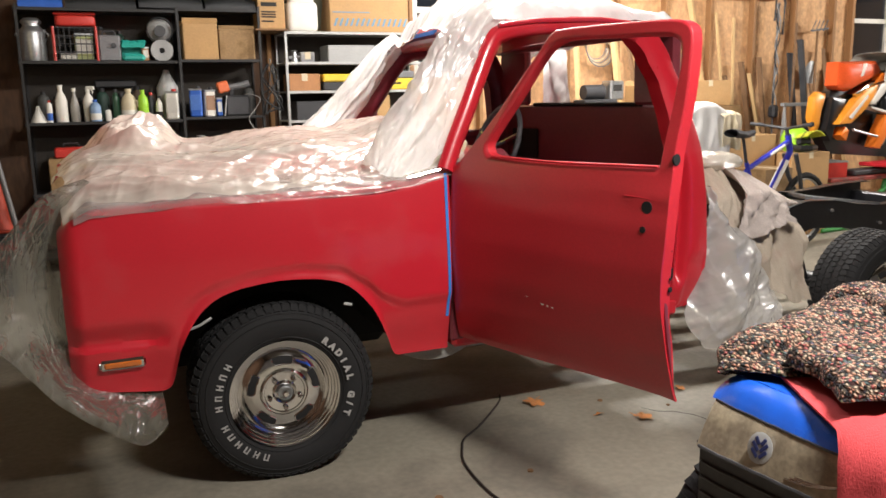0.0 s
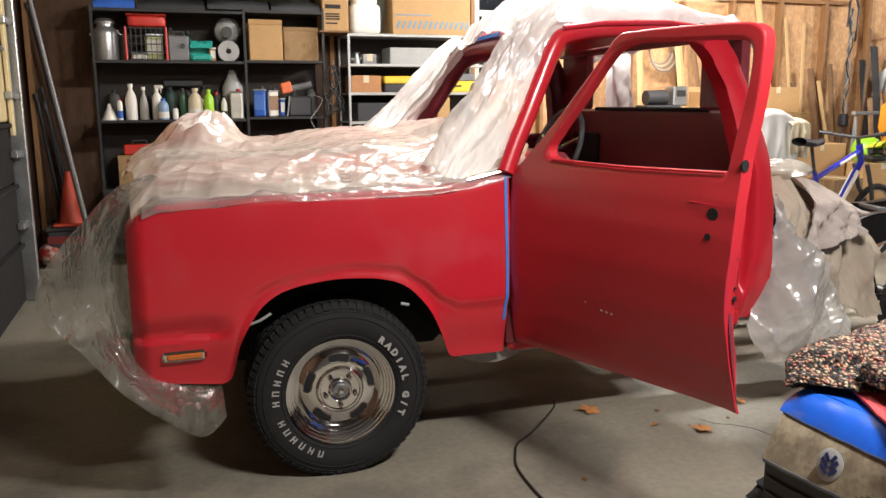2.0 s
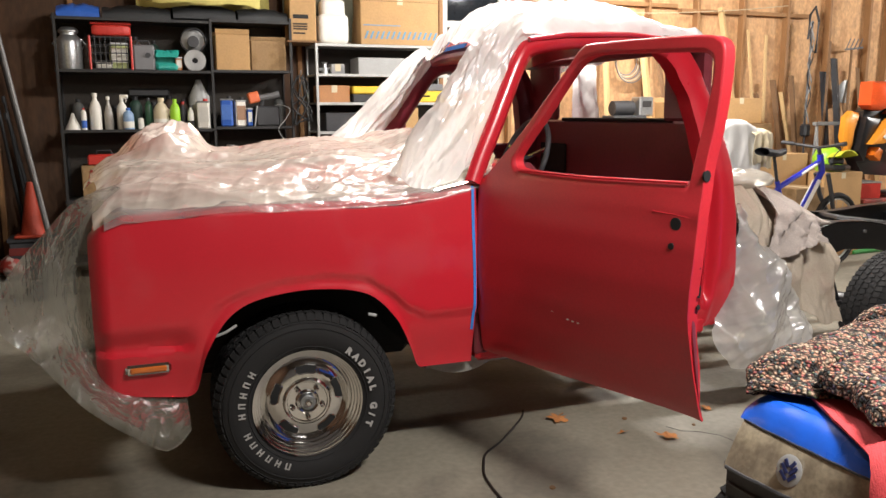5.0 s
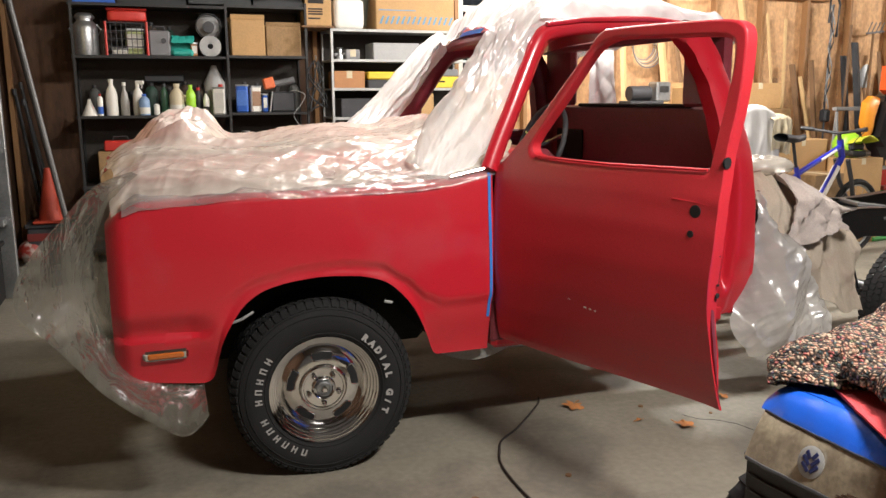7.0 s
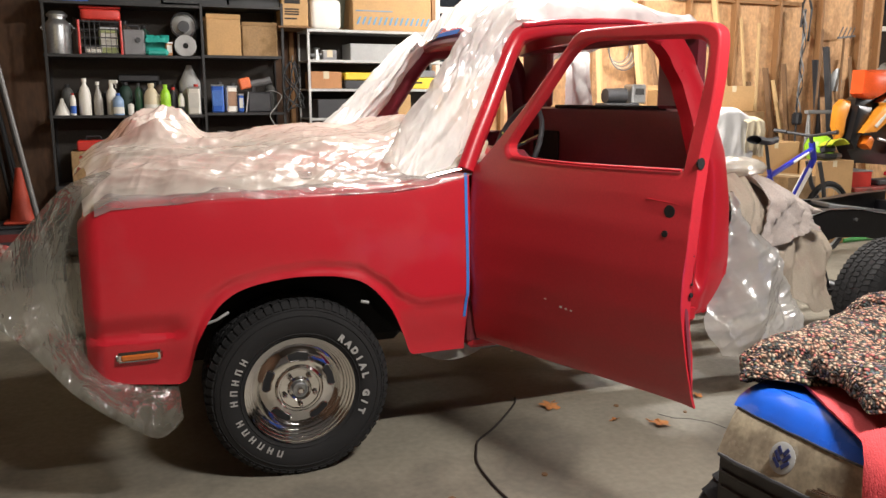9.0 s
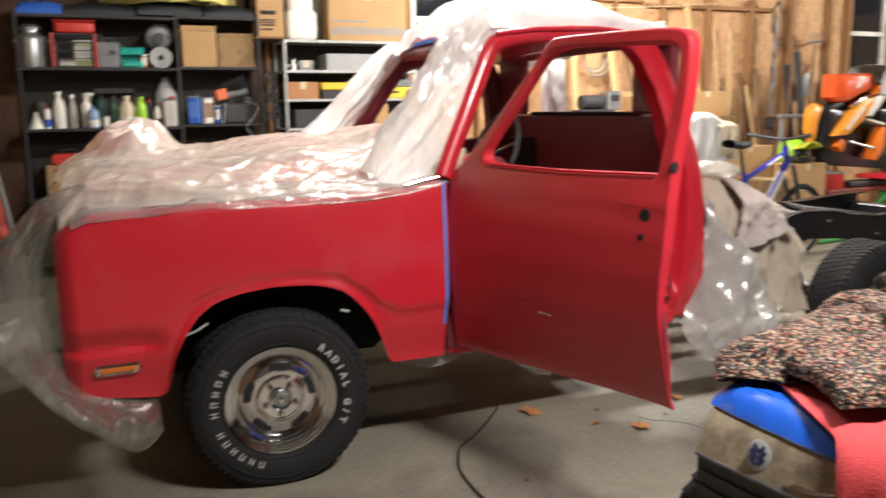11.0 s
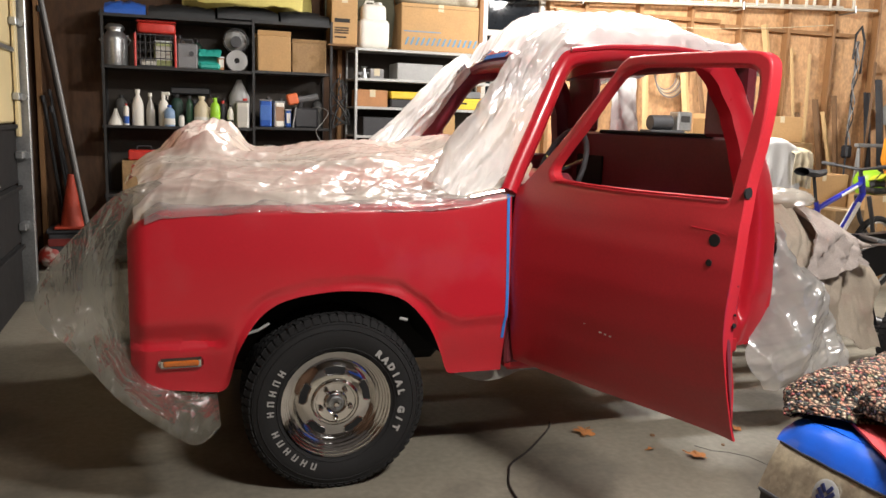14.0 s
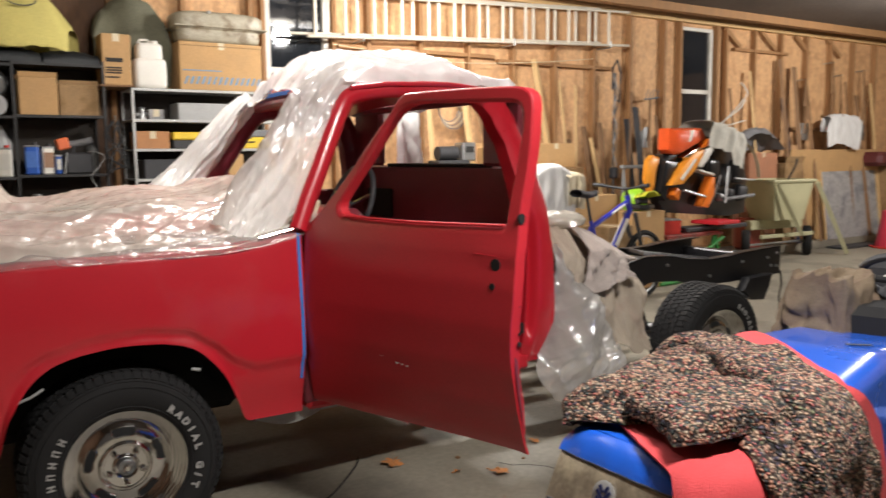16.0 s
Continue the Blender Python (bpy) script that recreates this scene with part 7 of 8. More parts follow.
# ---- cart, boards and clothes at the far end ----
cart = thing("spreader_cart", "cream steel tow-behind cart with rubber wheels", "cart", 9.14, 3.90, 0, -3)


def hopper(u, v):
    a = [(-0.40, -0.30), (0.42, -0.30), (0.42, 0.30), (-0.40, 0.30), (-0.40, -0.30)]
    b = [(-0.27, -0.24), (0.30, -0.24), (0.30, 0.16), (-0.27, 0.16), (-0.27, -0.24)]
    k = min(int(u * 4), 3)
    f = u * 4 - k
    p = [(1 - f) * a[k][i] + f * a[k + 1][i] for i in (0, 1)]
    q = [(1 - f) * b[k][i] + f * b[k + 1][i] for i in (0, 1)]
    return Vector((q[0] + (p[0] - q[0]) * v, q[1] + (p[1] - q[1]) * v, 0.53 + 0.52 * v))


part("hopper", grid(hopper, 40, 8, 0.006), CARTPAINT, cart, "", 30)
part("rim", tube([(-0.41, -0.31, 1.05), (0.43, -0.31, 1.05), (0.43, 0.31, 1.05), (-0.41, 0.31, 1.05)], 0.022, 6, closed=True), CARTPAINT, cart)
part("axle", tube([(-0.58, 0, 0.20), (0.70, 0, 0.20)], 0.016, 8), GALV, cart)
part("frame_bar", B((-0.50, -0.22, 0.30), (0.55, -0.18, 0.35), 0.005), CARTPAINT, cart)
part("frame_bar", B((-0.50, -0.05, 0.40), (0.55, 0.05, 0.53), 0.01), CARTPAINT, cart)
for x in (-0.56, 0.70):
    w = part("wheel", lathe([(0.10, -0.05), (0.19, -0.055), (0.205, -0.03), (0.205, 0.03), (0.19, 0.055), (0.10, 0.05)], 28, pose(x, -0.02, 0.205, 90, 0, 40), caps=False), RUBBER, cart)
    part("rim", lathe([(0.105, -0.04), (0.10, 0.03), (0.03, 0.02), (0.0, 0.04)], 24, pose(x, -0.02, 0.205, 90, 0, 40)), CREAM, w)
part("diagonal_leg", tube([(-0.38, -0.34, 1.02), (0.12, -0.36, 0.34)], 0.036, 4), CARTPAINT, cart)
part("diagonal_leg", tube([(0.43, -0.34, 1.02), (1.10, -0.36, 0.03)], 0.038, 4), CARTPAINT, cart)
part("agitator_lever", tube([(0.0, -0.2, 1.05), (0.02, -0.3, 1.25), (0.02, -0.32, 1.34)], 0.012, 6), DGREYP, cart)
pn = thing("primed_panel", "grey primed sheet leaning against the wall", "panel", 11.52, 4.15, 0.12, 0, rx=-8)
part("sheet", B((-0.72, -0.012, 0), (0.72, 0.012, 1.15), 0.004), BOARDGREY, pn)
part("edge_strip", B((-0.735, -0.016, 0), (-0.715, 0.016, 1.15), 0.003), TIMBER, pn)
carton("cardboard_sheet", 10.05, 12.3, 4.28, 4.34, 0.12, 1.34, CARD, "flat cardboard sheets standing on edge", 0.0, 0, False)
carton("cardboard_box", 9.72, 10.22, 4.18, 4.44, 0.12, 1.15, CARD2, "tall brown carton with its flap open", 0.10, 6)
carton("cardboard_box", 9.0, 9.62, 4.20, 4.45, 0.12, 1.30, mat("reddish_carton", (0.34, 0.15, 0.08), 0.8), "reddish carton against the wall", 0.0)
one("tarpaulin", grid(lambda u, v: Vector((8.62 + 1.05 * u, 4.12 + 0.34 * v, 1.425 + 0.32 * math.sin(math.pi * u) ** 0.7 * math.sin(math.pi * min(1, v + 0.25)) + crumple((u * 2, v, 0), 0.03, 3, 1))), 30, 14), GREYP, "grey crumpled tarpaulin heaped on a carton", "tarpaulin")
one("floor_mat", B((10.75, 3.85, 0.001), (12.3, 4.12, 0.03), 0.008), DGREYP, "black rubber mat on the floor", "mat")
one("white_shirt", drape(0.34, 0.46, 3.0, 0.12), WHITECLOTH, "white shirt hung on the wall boards", "shirt", pose(11.18, 4.27, 1.955), angle=60)
one("shirt_peg", tube([(11.18, WALL_Y, 1.975), (11.18, 4.20, 1.965)], 0.016, 8), TIMBERD, "dark peg holding a shirt", "peg")
one("white_shirt", drape(0.15, 0.42, 5.0, 0.10), WHITECLOTH, "white sleeve of clothing hung on the wall boards", "shirt", pose(11.60, 4.27, 1.93, 0, 16), angle=60)
rc = thing("red_bin", "red plastic bin on its side", "bin", 11.62, 3.55, 0.0, 30)
part("body", lathe([(0.34, 0), (0.28, 0.02), (0.20, 0.55), (0.0, 0.56)], 28), mat("raspberry_plastic", (0.52, 0.03, 0.06), 0.5), rc)
part("rim", lathe([(0.35, 0), (0.36, 0.02), (0.33, 0.03)], 28, caps=False), REDP, rc)
one("dark_canoe", B((11.9, 4.0, 1.20), (13.6, 4.5, 1.42), 0.06), mat("maroon_cover", (0.10, 0.02, 0.02), 0.5), "dark maroon covered bundle on a stack", "bundle")
carton("cardboard_box", 12.35, 13.5, 4.0, 4.44, 0.12, 1.08, CARD2, "large brown carton by the wall", 0.0)
for x, z0, z1, w in ((11.20, 1.85, 2.78, 0.05), (11.42, 1.7, 2.6, 0.035), (10.52, 1.7, 2.5, 0.09), (12.05, 1.7, 2.7, 0.05)):
    t = thing("hanging_tool", "dark tool hanging on a wall nail", "tool", group="hanging tools")
    part("shaft", tube([(x, 4.42, z1), (x + 0.02, 4.40, (z0 + z1) / 2), (x - 0.01, 4.41, z0)], w * 0.5, 8, flat=0.5), TIMBERD, t)
    part("blade", B((x - w, 4.39, z0 - 0.1), (x + w, 4.41, z0 + 0.15), 0.004), GALV if w > 0.08 else DGREYP, t)
    part("nail", tube([(x, WALL_Y, z1 - 0.02), (x, 4.40, z1 - 0.01)], 0.008, 6), GALV, t)


# ---- the small tractor with its coverings ----
TA, TW = Vector((0.959, 0.284, 0)), Vector((0.284, -0.959, 0))
T0 = Vector((0.62, -1.56, 0))
TWID = 0.43


def tp(s, w, z):
    return T0 + TA * s + TW * w + Vector((0, 0, z))


NOSE = [(-0.02, 0.02), (0.0, -0.036), (0.011, -0.060), (0.089, -0.084), (0.163, -0.104), (0.231, -0.122), (0.294, -0.138), (0.34, -0.146), (0.39, -0.130), (0.43, -0.070), (0.46, 0.0)]
RND = 0.06


def nose(w):
    """Where the hood's front edge runs."""
    return curve(NOSE, w)


def hood_top(s):
    return 0.838 + 0.020 * step(0.0, 0.45, s) + 0.01 * s - 0.12 * max(0.0, s - 0.92)


def over(s, a, lift=0.0):
    """A point on the hood's rounded form at s along it and a across it (by girth, 0 at its far top edge), raised by lift."""
    side = 1 if a > TWID / 2 else -1
    b, flat = abs(a - TWID / 2), TWID / 2 - RND
    q = min(max(0.0, b - flat) / RND, math.pi / 2)
    out = min(b, flat) + RND * math.sin(q)
    z = hood_top(s) - RND * (1 - math.cos(q)) - max(0.0, b - flat - RND * math.pi / 2)
    w = TWID / 2 + side * out
    first = nose(min(TWID, max(0.0, w))) + 0.055
    ang = 0.0
    if s < first:
        d = first - s
        ang = min(d / 0.085, 1.35)
        rest = max(0.0, d - 0.085 * 1.35)
        s = first - 0.085 * math.sin(ang) - rest * math.cos(ang)
        z -= 0.085 * (1 - math.cos(ang)) + rest * math.sin(ang)
    n = TW * (side * math.sin(q)) - TA * math.sin(ang) + Vector((0, 0, math.cos(q) * math.cos(ang) + 0.05))
    return tp(s, w, z) + n.normalized() * lift


tractor = thing("garden_tractor", "blue garden tractor with a hazed headlight band", "tractor")
part("hood", grid(lambda u, v: over(nose(min(TWID, max(0.0, -0.30 + 1.03 * v))) + 0.056 + (1.40 - nose(min(TWID, max(0.0, -0.30 + 1.03 * v)))) * u, -0.30 + 1.03 * v), 40, 80), TRACTORBLUE, tractor, "", 50)


def cap(u, v):
    w = 0.004 + (TWID - 0.008) * u
    a, b = tp(nose(w), w, 0.790), over(nose(w) + 0.0555, TWID / 2 + (w - TWID / 2) * 1.1)
    m = b.lerp(a, v)
    m.z += 0.010 * math.sin(math.pi * v) ** 0.8
    return m


part("nose_cap", grid(cap, 60, 12), TRACTORBLUE, tractor, "", 60)


def lens_point(u, v):
    w = -0.012 + 0.400 * u
    back = 0.10 * max(0.0, 0.06 - u) / 0.06
    s = nose(max(0.0, min(TWID, w))) - (0.058 - 0.10 * min(0.3, max(0, w))) * (1 - v) ** 0.8
    return tp(s + back * (1 + 0.3 * v), w + 0.006 * v, 0.703 + 0.086 * v)


lens = part("headlight_lens", grid(lens_point, 60, 10, 0.010), LENS, tractor, "yellowed plastic headlight band", 60)
# Thin chrome tubes draw the bright streak arc on the lens.
for i in range(3):
    part("bright_streak", tube([lens_point(0.58 + 0.022 * i + 0.24 * k / 12, 0.16 + 0.05 * i + 0.22 * (k / 12) ** 2) - TA * 0.0005 for k in range(13)], 0.0016, 6), CHROME, lens, "thin bright streak curving across the lens")
part("lens_seam", tube([lens_point(0.04 + 0.94 * i / 30, 1.0) - TA * 0.001 for i in range(31)], 0.0025, 6), DGREYP, tractor)
part("lens_seam", tube([lens_point(0.02 + 0.96 * i / 30, 0.0) for i in range(31)], 0.004, 6), DGREYP, tractor)
grille = part("grille", grid(lambda u, v: lens_point(0.02 + 0.96 * u, 0.0) + TA * 0.012 + Vector((0, 0, -0.345 * (1 - v))), 40, 10, 0.02), DGREYP, tractor, "matt black grille")
for i in range(9):
    part("grille_bar", tube([lens_point(0.05 + 0.90 * k / 24, 0.0) + TA * 0.009 + Vector((0, 0, -0.30 + 0.033 * i)) for k in range(25)], 0.0025, 6), DGREYP, grille)
LB = mat("emblem_blue", (0.025, 0.035, 0.12), 0.4)
wl = 0.156
lm = Matrix.Translation(lens_point((wl + 0.012) / 0.400, 0.52) - TA * 0.002) @ Matrix.Rotation(math.atan2(TA.y, TA.x), 4, "Z") @ pose(0, 0, 0, 0, -72) @ Matrix.Rotation(radians(-90), 4, "Z") @ Matrix.Diagonal((1, 1.22, 1, 1))
emb = part("emblem", lathe([(0.024, 0), (0.025, 0.003), (0.021, 0.0042), (0.0, 0.0042)], 28, lm), mat("emblem_grey", (0.40, 0.40, 0.39), 0.4), tractor, "oval grey emblem with blue leaf shapes")
for s in (-1, 1):
    for k, (x0, y0, x1, y1) in enumerate(((0.002, -0.015, 0.015, -0.003), (0.002, -0.005, 0.015, 0.008), (0.002, 0.005, 0.010, 0.016))):
        part("leaf_shape", B((0, -0.0032, 0.004), (math.hypot(x1 - x0, y1 - y0), 0.0032, 0.0056), 0.001, lm @ pose(s * x0, y0, 0, 0, 0, math.degrees(math.atan2(y1 - y0, s * (x1 - x0))))), LB, emb, "blue leaf shape")
part("side_panel", grid(lambda u, v: tp(0.05 + 1.35 * u, 0.012, 0.34 + 0.22 * v), 4, 4, 0.01), DGREYP, tractor)
part("side_panel", grid(lambda u, v: tp(0.05 + 1.35 * u, TWID - 0.012, 0.34 + 0.22 * v), 4, 4, 0.01), DGREYP, tractor)
part("chassis", B((-0.02, -0.32, 0.22), (1.9, 0.0, 0.40), 0.02, Matrix.Translation(tp(0, 0.05, 0)) @ Matrix.Rotation(math.atan2(TA.y, TA.x), 4, "Z")), DGREYP, tractor)
fa = Matrix.Rotation(math.atan2(TA.y, TA.x), 4, "Z")
for s, w, r, wd in ((0.42, -0.20, 0.215, 0.18), (0.42, 0.63, 0.215, 0.18), (1.95, -0.25, 0.32, 0.28), (1.95, 0.68, 0.32, 0.28)):
    mm = Matrix.Translation(tp(s, w, r)) @ fa @ pose(0, 0, 0, 90)
    ty = part("wheel", lathe([(r * 0.5, -wd / 2), (r * 0.85, -wd / 2), (r * 0.96, -wd * 0.4), (r, -wd * 0.2), (r, wd * 0.2), (r * 0.96, wd * 0.4), (r * 0.85, wd / 2), (r * 0.5, wd / 2)], 36, mm, caps=False), RUBBER, tractor, "ribbed black tyre")
    part("rim", lathe([(r * 0.52, -wd * 0.45), (r * 0.45, -wd * 0.1), (r * 0.2, 0), (0, 0.02)], 28, mm), LGREYP, ty)
    lugs = bmesh.new()
    for k in range(26):
        for sd in (-1, 1):
            B((r * 0.97, -0.012, 0.0), (r * 1.015, 0.012, wd * 0.42), 0, mm @ Matrix.Rotation(2 * math.pi * (k + 0.25 * sd) / 26, 4, "Z") @ pose(0, 0, 0, 25 * sd if sd > 0 else 180 - 25), lugs)
    part("lug_tread", lugs, RUBBER, ty)["kind"] = "stuff"
part("front_axle", tube([tp(0.42, -0.2, 0.215), tp(0.42, 0.63, 0.215)], 0.03, 8), DGREYP, tractor)
part("dash", B((1.44, -0.34, 0.40), (1.66, -0.06, 0.90), 0.03, Matrix.Translation(tp(0, 0, 0)) @ fa), RUBBER, tractor)
part("lever", tube([tp(1.60, 0.20, 0.98), tp(1.61, 0.30, 0.975), tp(1.62, 0.36, 0.968)], 0.013, 10), RUBBER, tractor, "black control lever")
part("lever_sleeve", tube([tp(1.608, 0.27, 0.984), tp(1.615, 0.34, 0.978)], 0.009, 10), WHITEP, tractor, "white sleeve on the lever")
part("steering_column", tube([tp(1.56, 0.20, 0.85), tp(1.84, 0.29, 0.94)], 0.03, 10), DGREYP, tractor)
sc = tp(1.86, 0.30, 0.95)
part("steering_wheel", tube([sc + TW * 0.16 * math.cos(a) + (TA * 0.62 + Vector((0, 0, -0.55))) * 0.17 * math.sin(a) for a in [2 * math.pi * i / 32 for i in range(32)]], 0.015, 8, closed=True), DGREYP, tractor)
part("fender_deck", B((1.66, -0.68, 0.42), (2.3, 0.25, 0.50), 0.03, Matrix.Translation(tp(0, 0, 0)) @ fa), TRACTORBLUE, tractor)
part("seat", B((2.0, -0.42, 0.50), (2.4, 0.0, 0.62), 0.05, Matrix.Translation(tp(0, 0, 0)) @ fa), DGREYP, tractor)
part("seat_back", B((2.36, -0.42, 0.55), (2.44, 0.0, 0.95), 0.04, Matrix.Translation(tp(0, 0, 0)) @ fa), DGREYP, tractor)
part("seam_strip", tube([tp(1.02, 0.30, hood_top(1.0) + 0.002), tp(1.06, 0.36, hood_top(1.0))], 0.003, 5), DGREYP, tractor)

def foam(u, v):
    """Mat over the hood and its front corner, from the far top edge down the near side."""
    a = 0.0 + 0.80 * v
    s0 = line([(0.0, 0.12), (0.121, 0.006), (0.205, -0.072), (0.274, -0.118), (0.304, -0.137), (0.322, -0.170), (0.335, -0.24), (0.35, -0.34), (0.37, -0.40), (0.9, -0.40)], a)
    s1 = line([(0.0, 1.03), (0.089, 0.943), (0.188, 0.84), (0.333, 0.649), (0.41, 0.575), (0.477, 0.700), (0.564, 0.812), (0.8, 0.905)], a)
    s = s0 + (s1 - s0) * u
    return over(s, a, 0.007 + 0.0012 * math.sin(9 * u + 4 * v)) + TW * 0.015 * step(0.45, 0.8, a)


one("foam_mat", grid(foam, 110, 130, 0.006), MATRED, "red textured foam mat laid over the tractor hood", "mat", angle=60)
part("stain", grid(lambda u, v: over(0.74 + 0.12 * u - 0.10 * v, 0.13 + 0.13 * v - 0.02 * u, 0.0095), 8, 8), GREYP, bpy.data.objects["foam_mat"], "grey worn patch in the foam")


def knit_material():
    m = bpy.data.materials.new("multicolour_knit")
    m.use_nodes = True
    nt = m.node_tree
    b = nt.nodes["Principled BSDF"]
    tc = nt.nodes.new("ShaderNodeTexCoord")
    vo = nt.nodes.new("ShaderNodeTexVoronoi")
    vo.inputs["Scale"].default_value = 150
    nz = nt.nodes.new("ShaderNodeTexNoise")
    nz.inputs["Scale"].default_value = 55
    ramp = nt.nodes.new("ShaderNodeValToRGB")
    ramp.color_ramp.interpolation = "CONSTANT"
    cols = [(0.0, (0.035, 0.030, 0.030)), (0.15, (0.42, 0.20, 0.13)), (0.36, (0.46, 0.29, 0.20)), (0.56, (0.07, 0.10, 0.095)), (0.63, (0.46, 0.35, 0.25)), (0.79, (0.36, 0.10, 0.09)), (0.88, (0.10, 0.08, 0.12)), (0.94, (0.16, 0.16, 0.09))]
    el = ramp.color_ramp.elements
    el[0].position, el[0].color = 0.0, (*cols[0][1], 1)
    el[1].position, el[1].color = cols[1][0], (*cols[1][1], 1)
    for p, c in cols[2:]:
        e = el.new(p)
        e.color = (*c, 1)
    sep = nt.nodes.new("ShaderNodeSeparateColor")
    for n in (vo, nz):
        nt.links.new(tc.outputs["Object"], n.inputs["Vector"])
    warp = nt.nodes.new("ShaderNodeMix")
    warp.data_type = "VECTOR"
    warp.inputs["Factor"].default_value = 0.012
    nt.links.new(tc.outputs["Object"], warp.inputs["A"])
    nt.links.new(nz.outputs["Color"], warp.inputs["B"])
    squeeze = nt.nodes.new("ShaderNodeMapping")
    squeeze.inputs["Rotation"].default_value = (0.0, 0.0, 0.6)
    squeeze.inputs["Scale"].default_value = (1.0, 0.8, 1.0)
    nt.links.new(warp.outputs["Result"], squeeze.inputs["Vector"])
    nt.links.new(squeeze.outputs["Vector"], vo.inputs["Vector"])
    nt.links.new(vo.outputs["Color"], sep.inputs["Color"])
    nt.links.new(sep.outputs["Red"], ramp.inputs["Fac"])
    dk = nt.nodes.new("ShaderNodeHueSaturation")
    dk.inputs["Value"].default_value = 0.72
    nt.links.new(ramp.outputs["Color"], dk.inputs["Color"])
    # Shade between the stitches is painted in: colour darkens away from each centre.
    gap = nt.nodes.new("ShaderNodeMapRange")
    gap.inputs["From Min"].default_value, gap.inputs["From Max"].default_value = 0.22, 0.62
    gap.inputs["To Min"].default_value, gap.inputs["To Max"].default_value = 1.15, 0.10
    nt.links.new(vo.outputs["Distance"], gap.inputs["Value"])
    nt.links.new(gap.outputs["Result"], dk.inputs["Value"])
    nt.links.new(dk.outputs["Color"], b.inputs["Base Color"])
    b.inputs["Roughness"].default_value = 0.95
    bp = nt.nodes.new("ShaderNodeBump")
    bp.invert = True
    bp.inputs["Strength"].default_value, bp.inputs["Distance"].default_value = 0.9, 0.008
    nt.links.new(vo.outputs["Distance"], bp.inputs["Height"])
    nt.links.new(bp.outputs["Normal"], b.inputs["Normal"])
    return m


KNIT = knit_material()


def blanket_layer(bm, edge0, edge1, a0, a1, lift, thick, nu, nv, seed, curl=0.05):
    """One thickness of the blanket between two edges s(a), rounded over where it ends."""
    def f(u, v):
        a = a0 + (a1 - a0) * v
        s0, s1 = line(edge0, a), line(edge1, a)
        s = s0 + (s1 - s0) * u + 0.010 * noise.noise((a * 22, seed, u * 2)) + 0.004 * noise.noise((a * 70, seed, u * 5))
        b = a + 0.012 * noise.noise((s * 18, seed + 3, v * 2))
        d = min(u * (s1 - s0), (1 - u) * (s1 - s0), v * (a1 - a0), (1 - v) * (a1 - a0))
        k = max(0.0, 1 - max(0.0, d) / curl)
        h = lift + thick * math.sqrt(max(0.0, 1 - k * k))
        fold = pleats(s * 1.5, a * 1.5, 0.017, seed + 40, 55) + 0.006 * noise.noise((s * 9 - a * 5, a * 9, seed + 1))
        e = ((s - 0.02) * 0.897 + (b - 0.05) * 0.443, (b - 0.05) * 0.897 - (s - 0.02) * 0.443)
        if seed == 1.0:
            fold += 0.026 * step(0.004, -0.004, e[1]) * step(-0.06, 0.03, e[0]) * step(0.30, 0.20, e[0])
        h += fold * min(1.0, d / 0.03) + 0.0022 * noise.noise((s * 120, a * 120, seed))
        return over(s, b, max(lift, h))
    return grid(f, nu, nv, 0.009, bm)


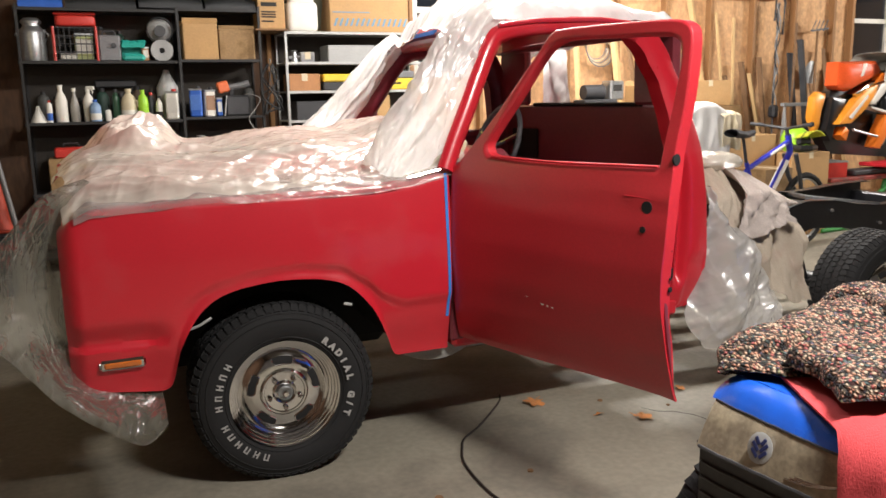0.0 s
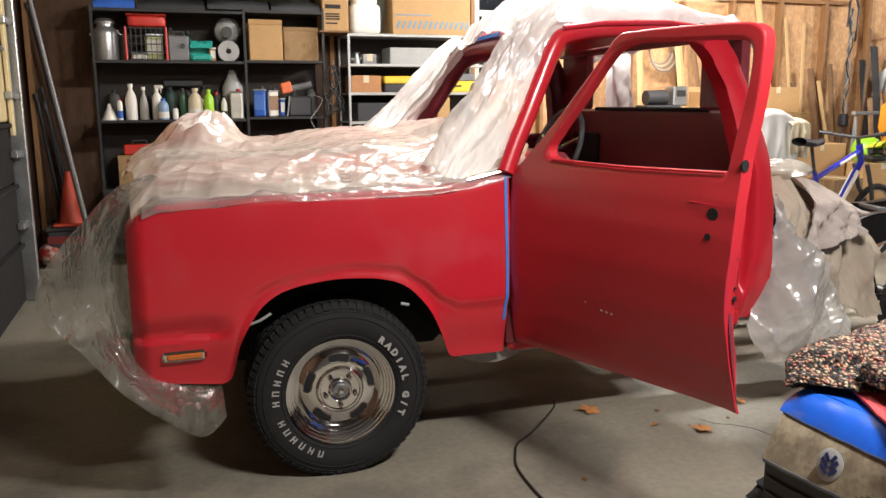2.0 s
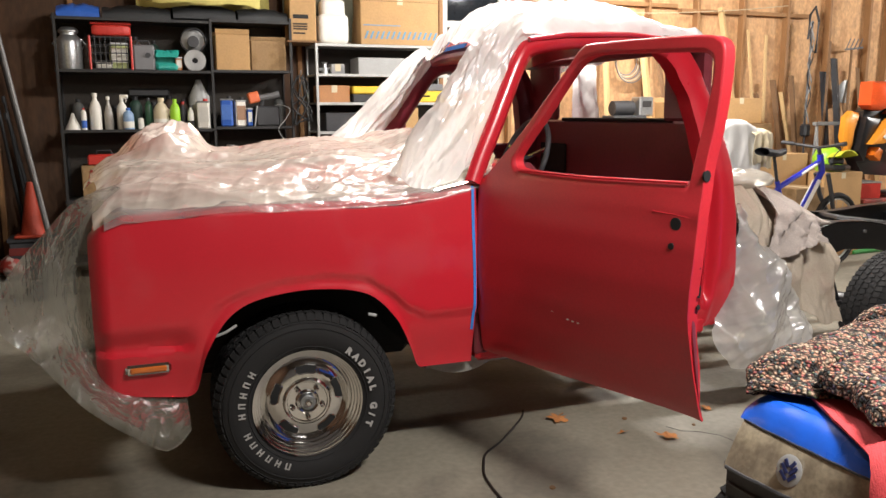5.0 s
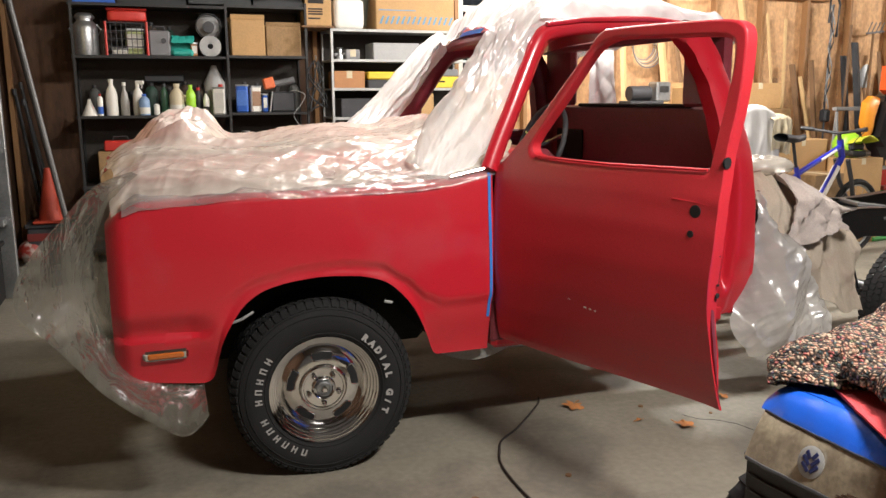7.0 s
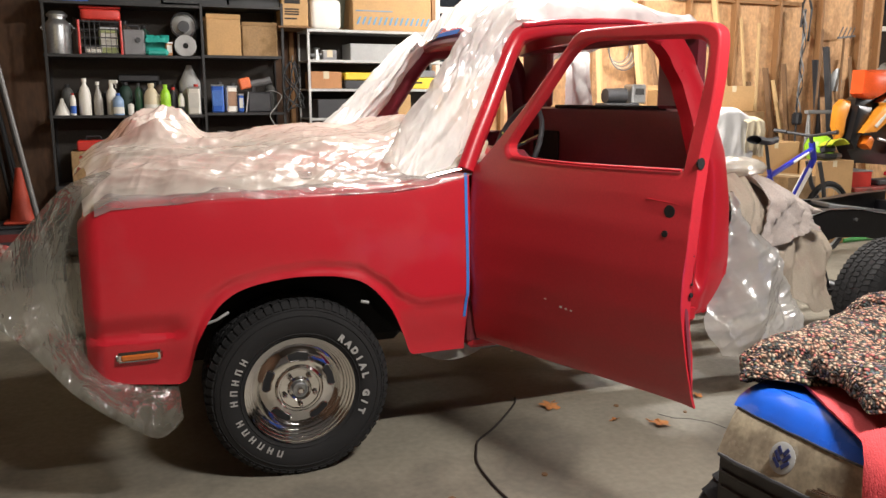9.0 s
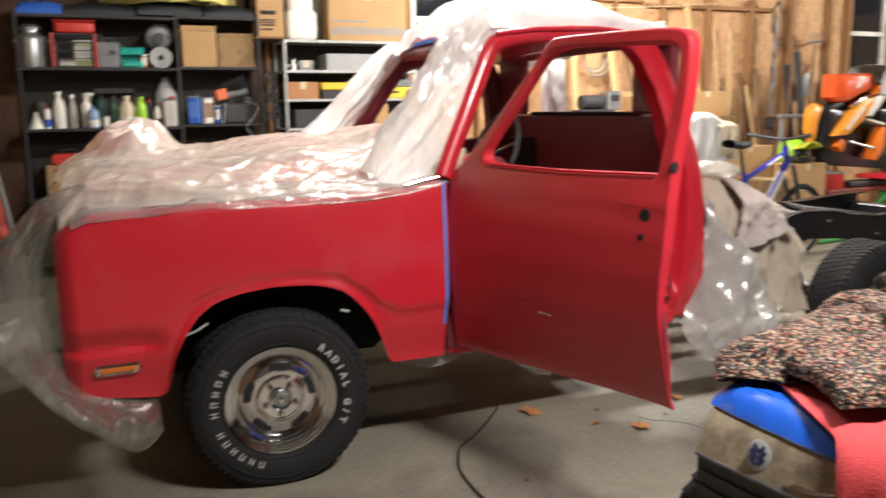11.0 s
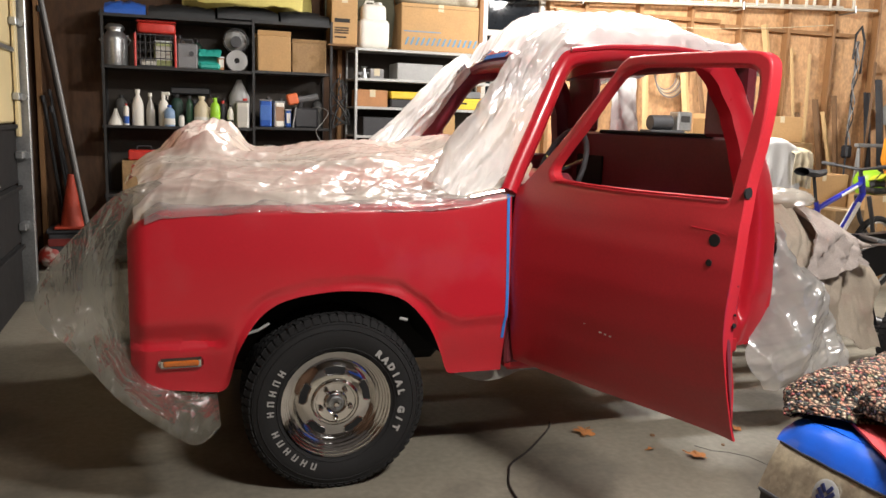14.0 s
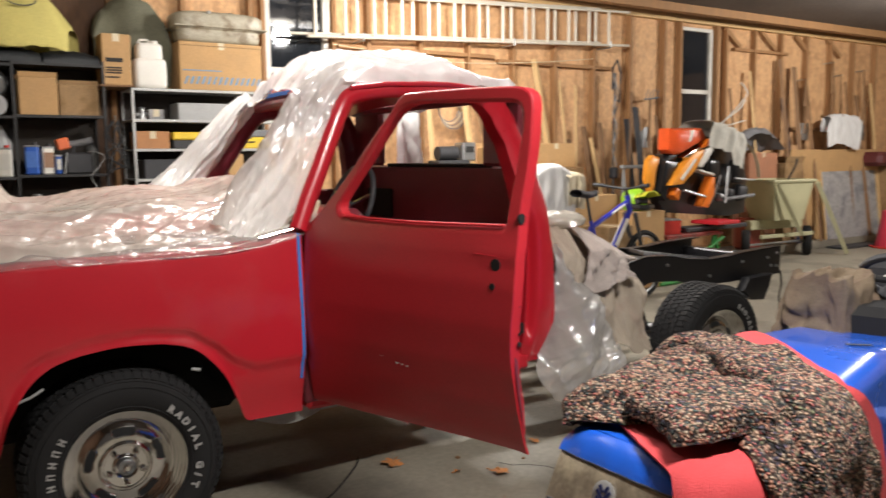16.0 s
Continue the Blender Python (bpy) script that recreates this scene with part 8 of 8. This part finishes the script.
K_FRONT = [(-0.10, 0.36), (-0.05, 0.24), (-0.02, 0.13), (0.0, 0.03), (0.024, -0.034), (0.08, -0.02), (0.13, -0.01), (0.16, 0.02), (0.22, 0.06), (0.34, 0.05), (0.368, 0.03), (0.412, -0.03), (0.462, -0.023), (0.50, 0.015), (0.517, 0.039), (0.54, 0.10), (0.56, 0.18), (0.68, 0.26)]
K_BACK = [(-0.10, 0.42), (-0.06, 0.55), (0.0, 0.60), (0.14, 0.585), (0.324, 0.456), (0.401, 0.365), (0.457, 0.376), (0.522, 0.429), (0.641, 0.459), (0.68, 0.46)]
K_BAND = [(-0.10, 0.44), (-0.06, 0.50), (0.0, 0.52), (0.071, 0.496), (0.241, 0.322), (0.356, 0.245), (0.407, 0.135), (0.433, 0.085), (0.481, 0.056), (0.68, 0.06)]
F_FRONT = [(0.135, 0.01), (0.205, -0.03), (0.225, -0.035), (0.295, -0.10), (0.335, -0.061), (0.363, 0.005), (0.388, 0.12)]
F_BACK = [(0.135, 0.17), (0.20, 0.22), (0.278, 0.257), (0.351, 0.242), (0.388, 0.18)]
knit_bm = bmesh.new()
blanket_layer(knit_bm, K_FRONT, K_BACK, -0.10, 0.545, 0.014, 0.010, 130, 120, 1.0, 0.012)
blanket_layer(knit_bm, F_FRONT, F_BACK, 0.137, 0.387, 0.040, 0.026, 80, 60, 5.0, 0.012)
blanket_layer(knit_bm, K_BAND, [(a, b + 0.015) for a, b in K_BACK], -0.08, 0.68, 0.036, 0.034, 70, 130, 9.0, 0.014)
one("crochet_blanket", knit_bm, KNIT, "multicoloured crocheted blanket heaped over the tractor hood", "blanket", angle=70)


def towel(u, v):
    """Towel thrown over the dash: it lies over the top and falls with hanging corners."""
    x, y = (2 * u - 1), (2 * v - 1)
    dx, dy = max(0.0, abs(x) - 0.5), max(0.0, abs(y) - 0.5)
    drop = dx + 0.8 * dy
    f = 0.05 * ridge((x * 1.7 + 0.4 * y, y * 1.7, 2.0)) + 0.022 * ridge((x * 3.5, y * 3.5 - x, 6.0))
    px = math.copysign(min(abs(x), 0.5) + 0.25 * dx, x)
    py = math.copysign(min(abs(y), 0.5) + 0.25 * dy, y)
    c = tp(1.545, 0.12, 0.985)
    return c + Vector((px * 0.24 + f * 0.9 * min(1, 3 * drop), py * 0.20 - f * 0.7, -0.52 * drop * (1 + 0.35 * x - 0.15 * y) + f * (1 - min(1, 2 * drop)) - 0.02 * (x * x + y * y)))


tw = grid(towel, 60, 60)
one("hand_towel", tw, TOWEL, "brown stained towel draped over the tractor dash", "towel", angle=60)
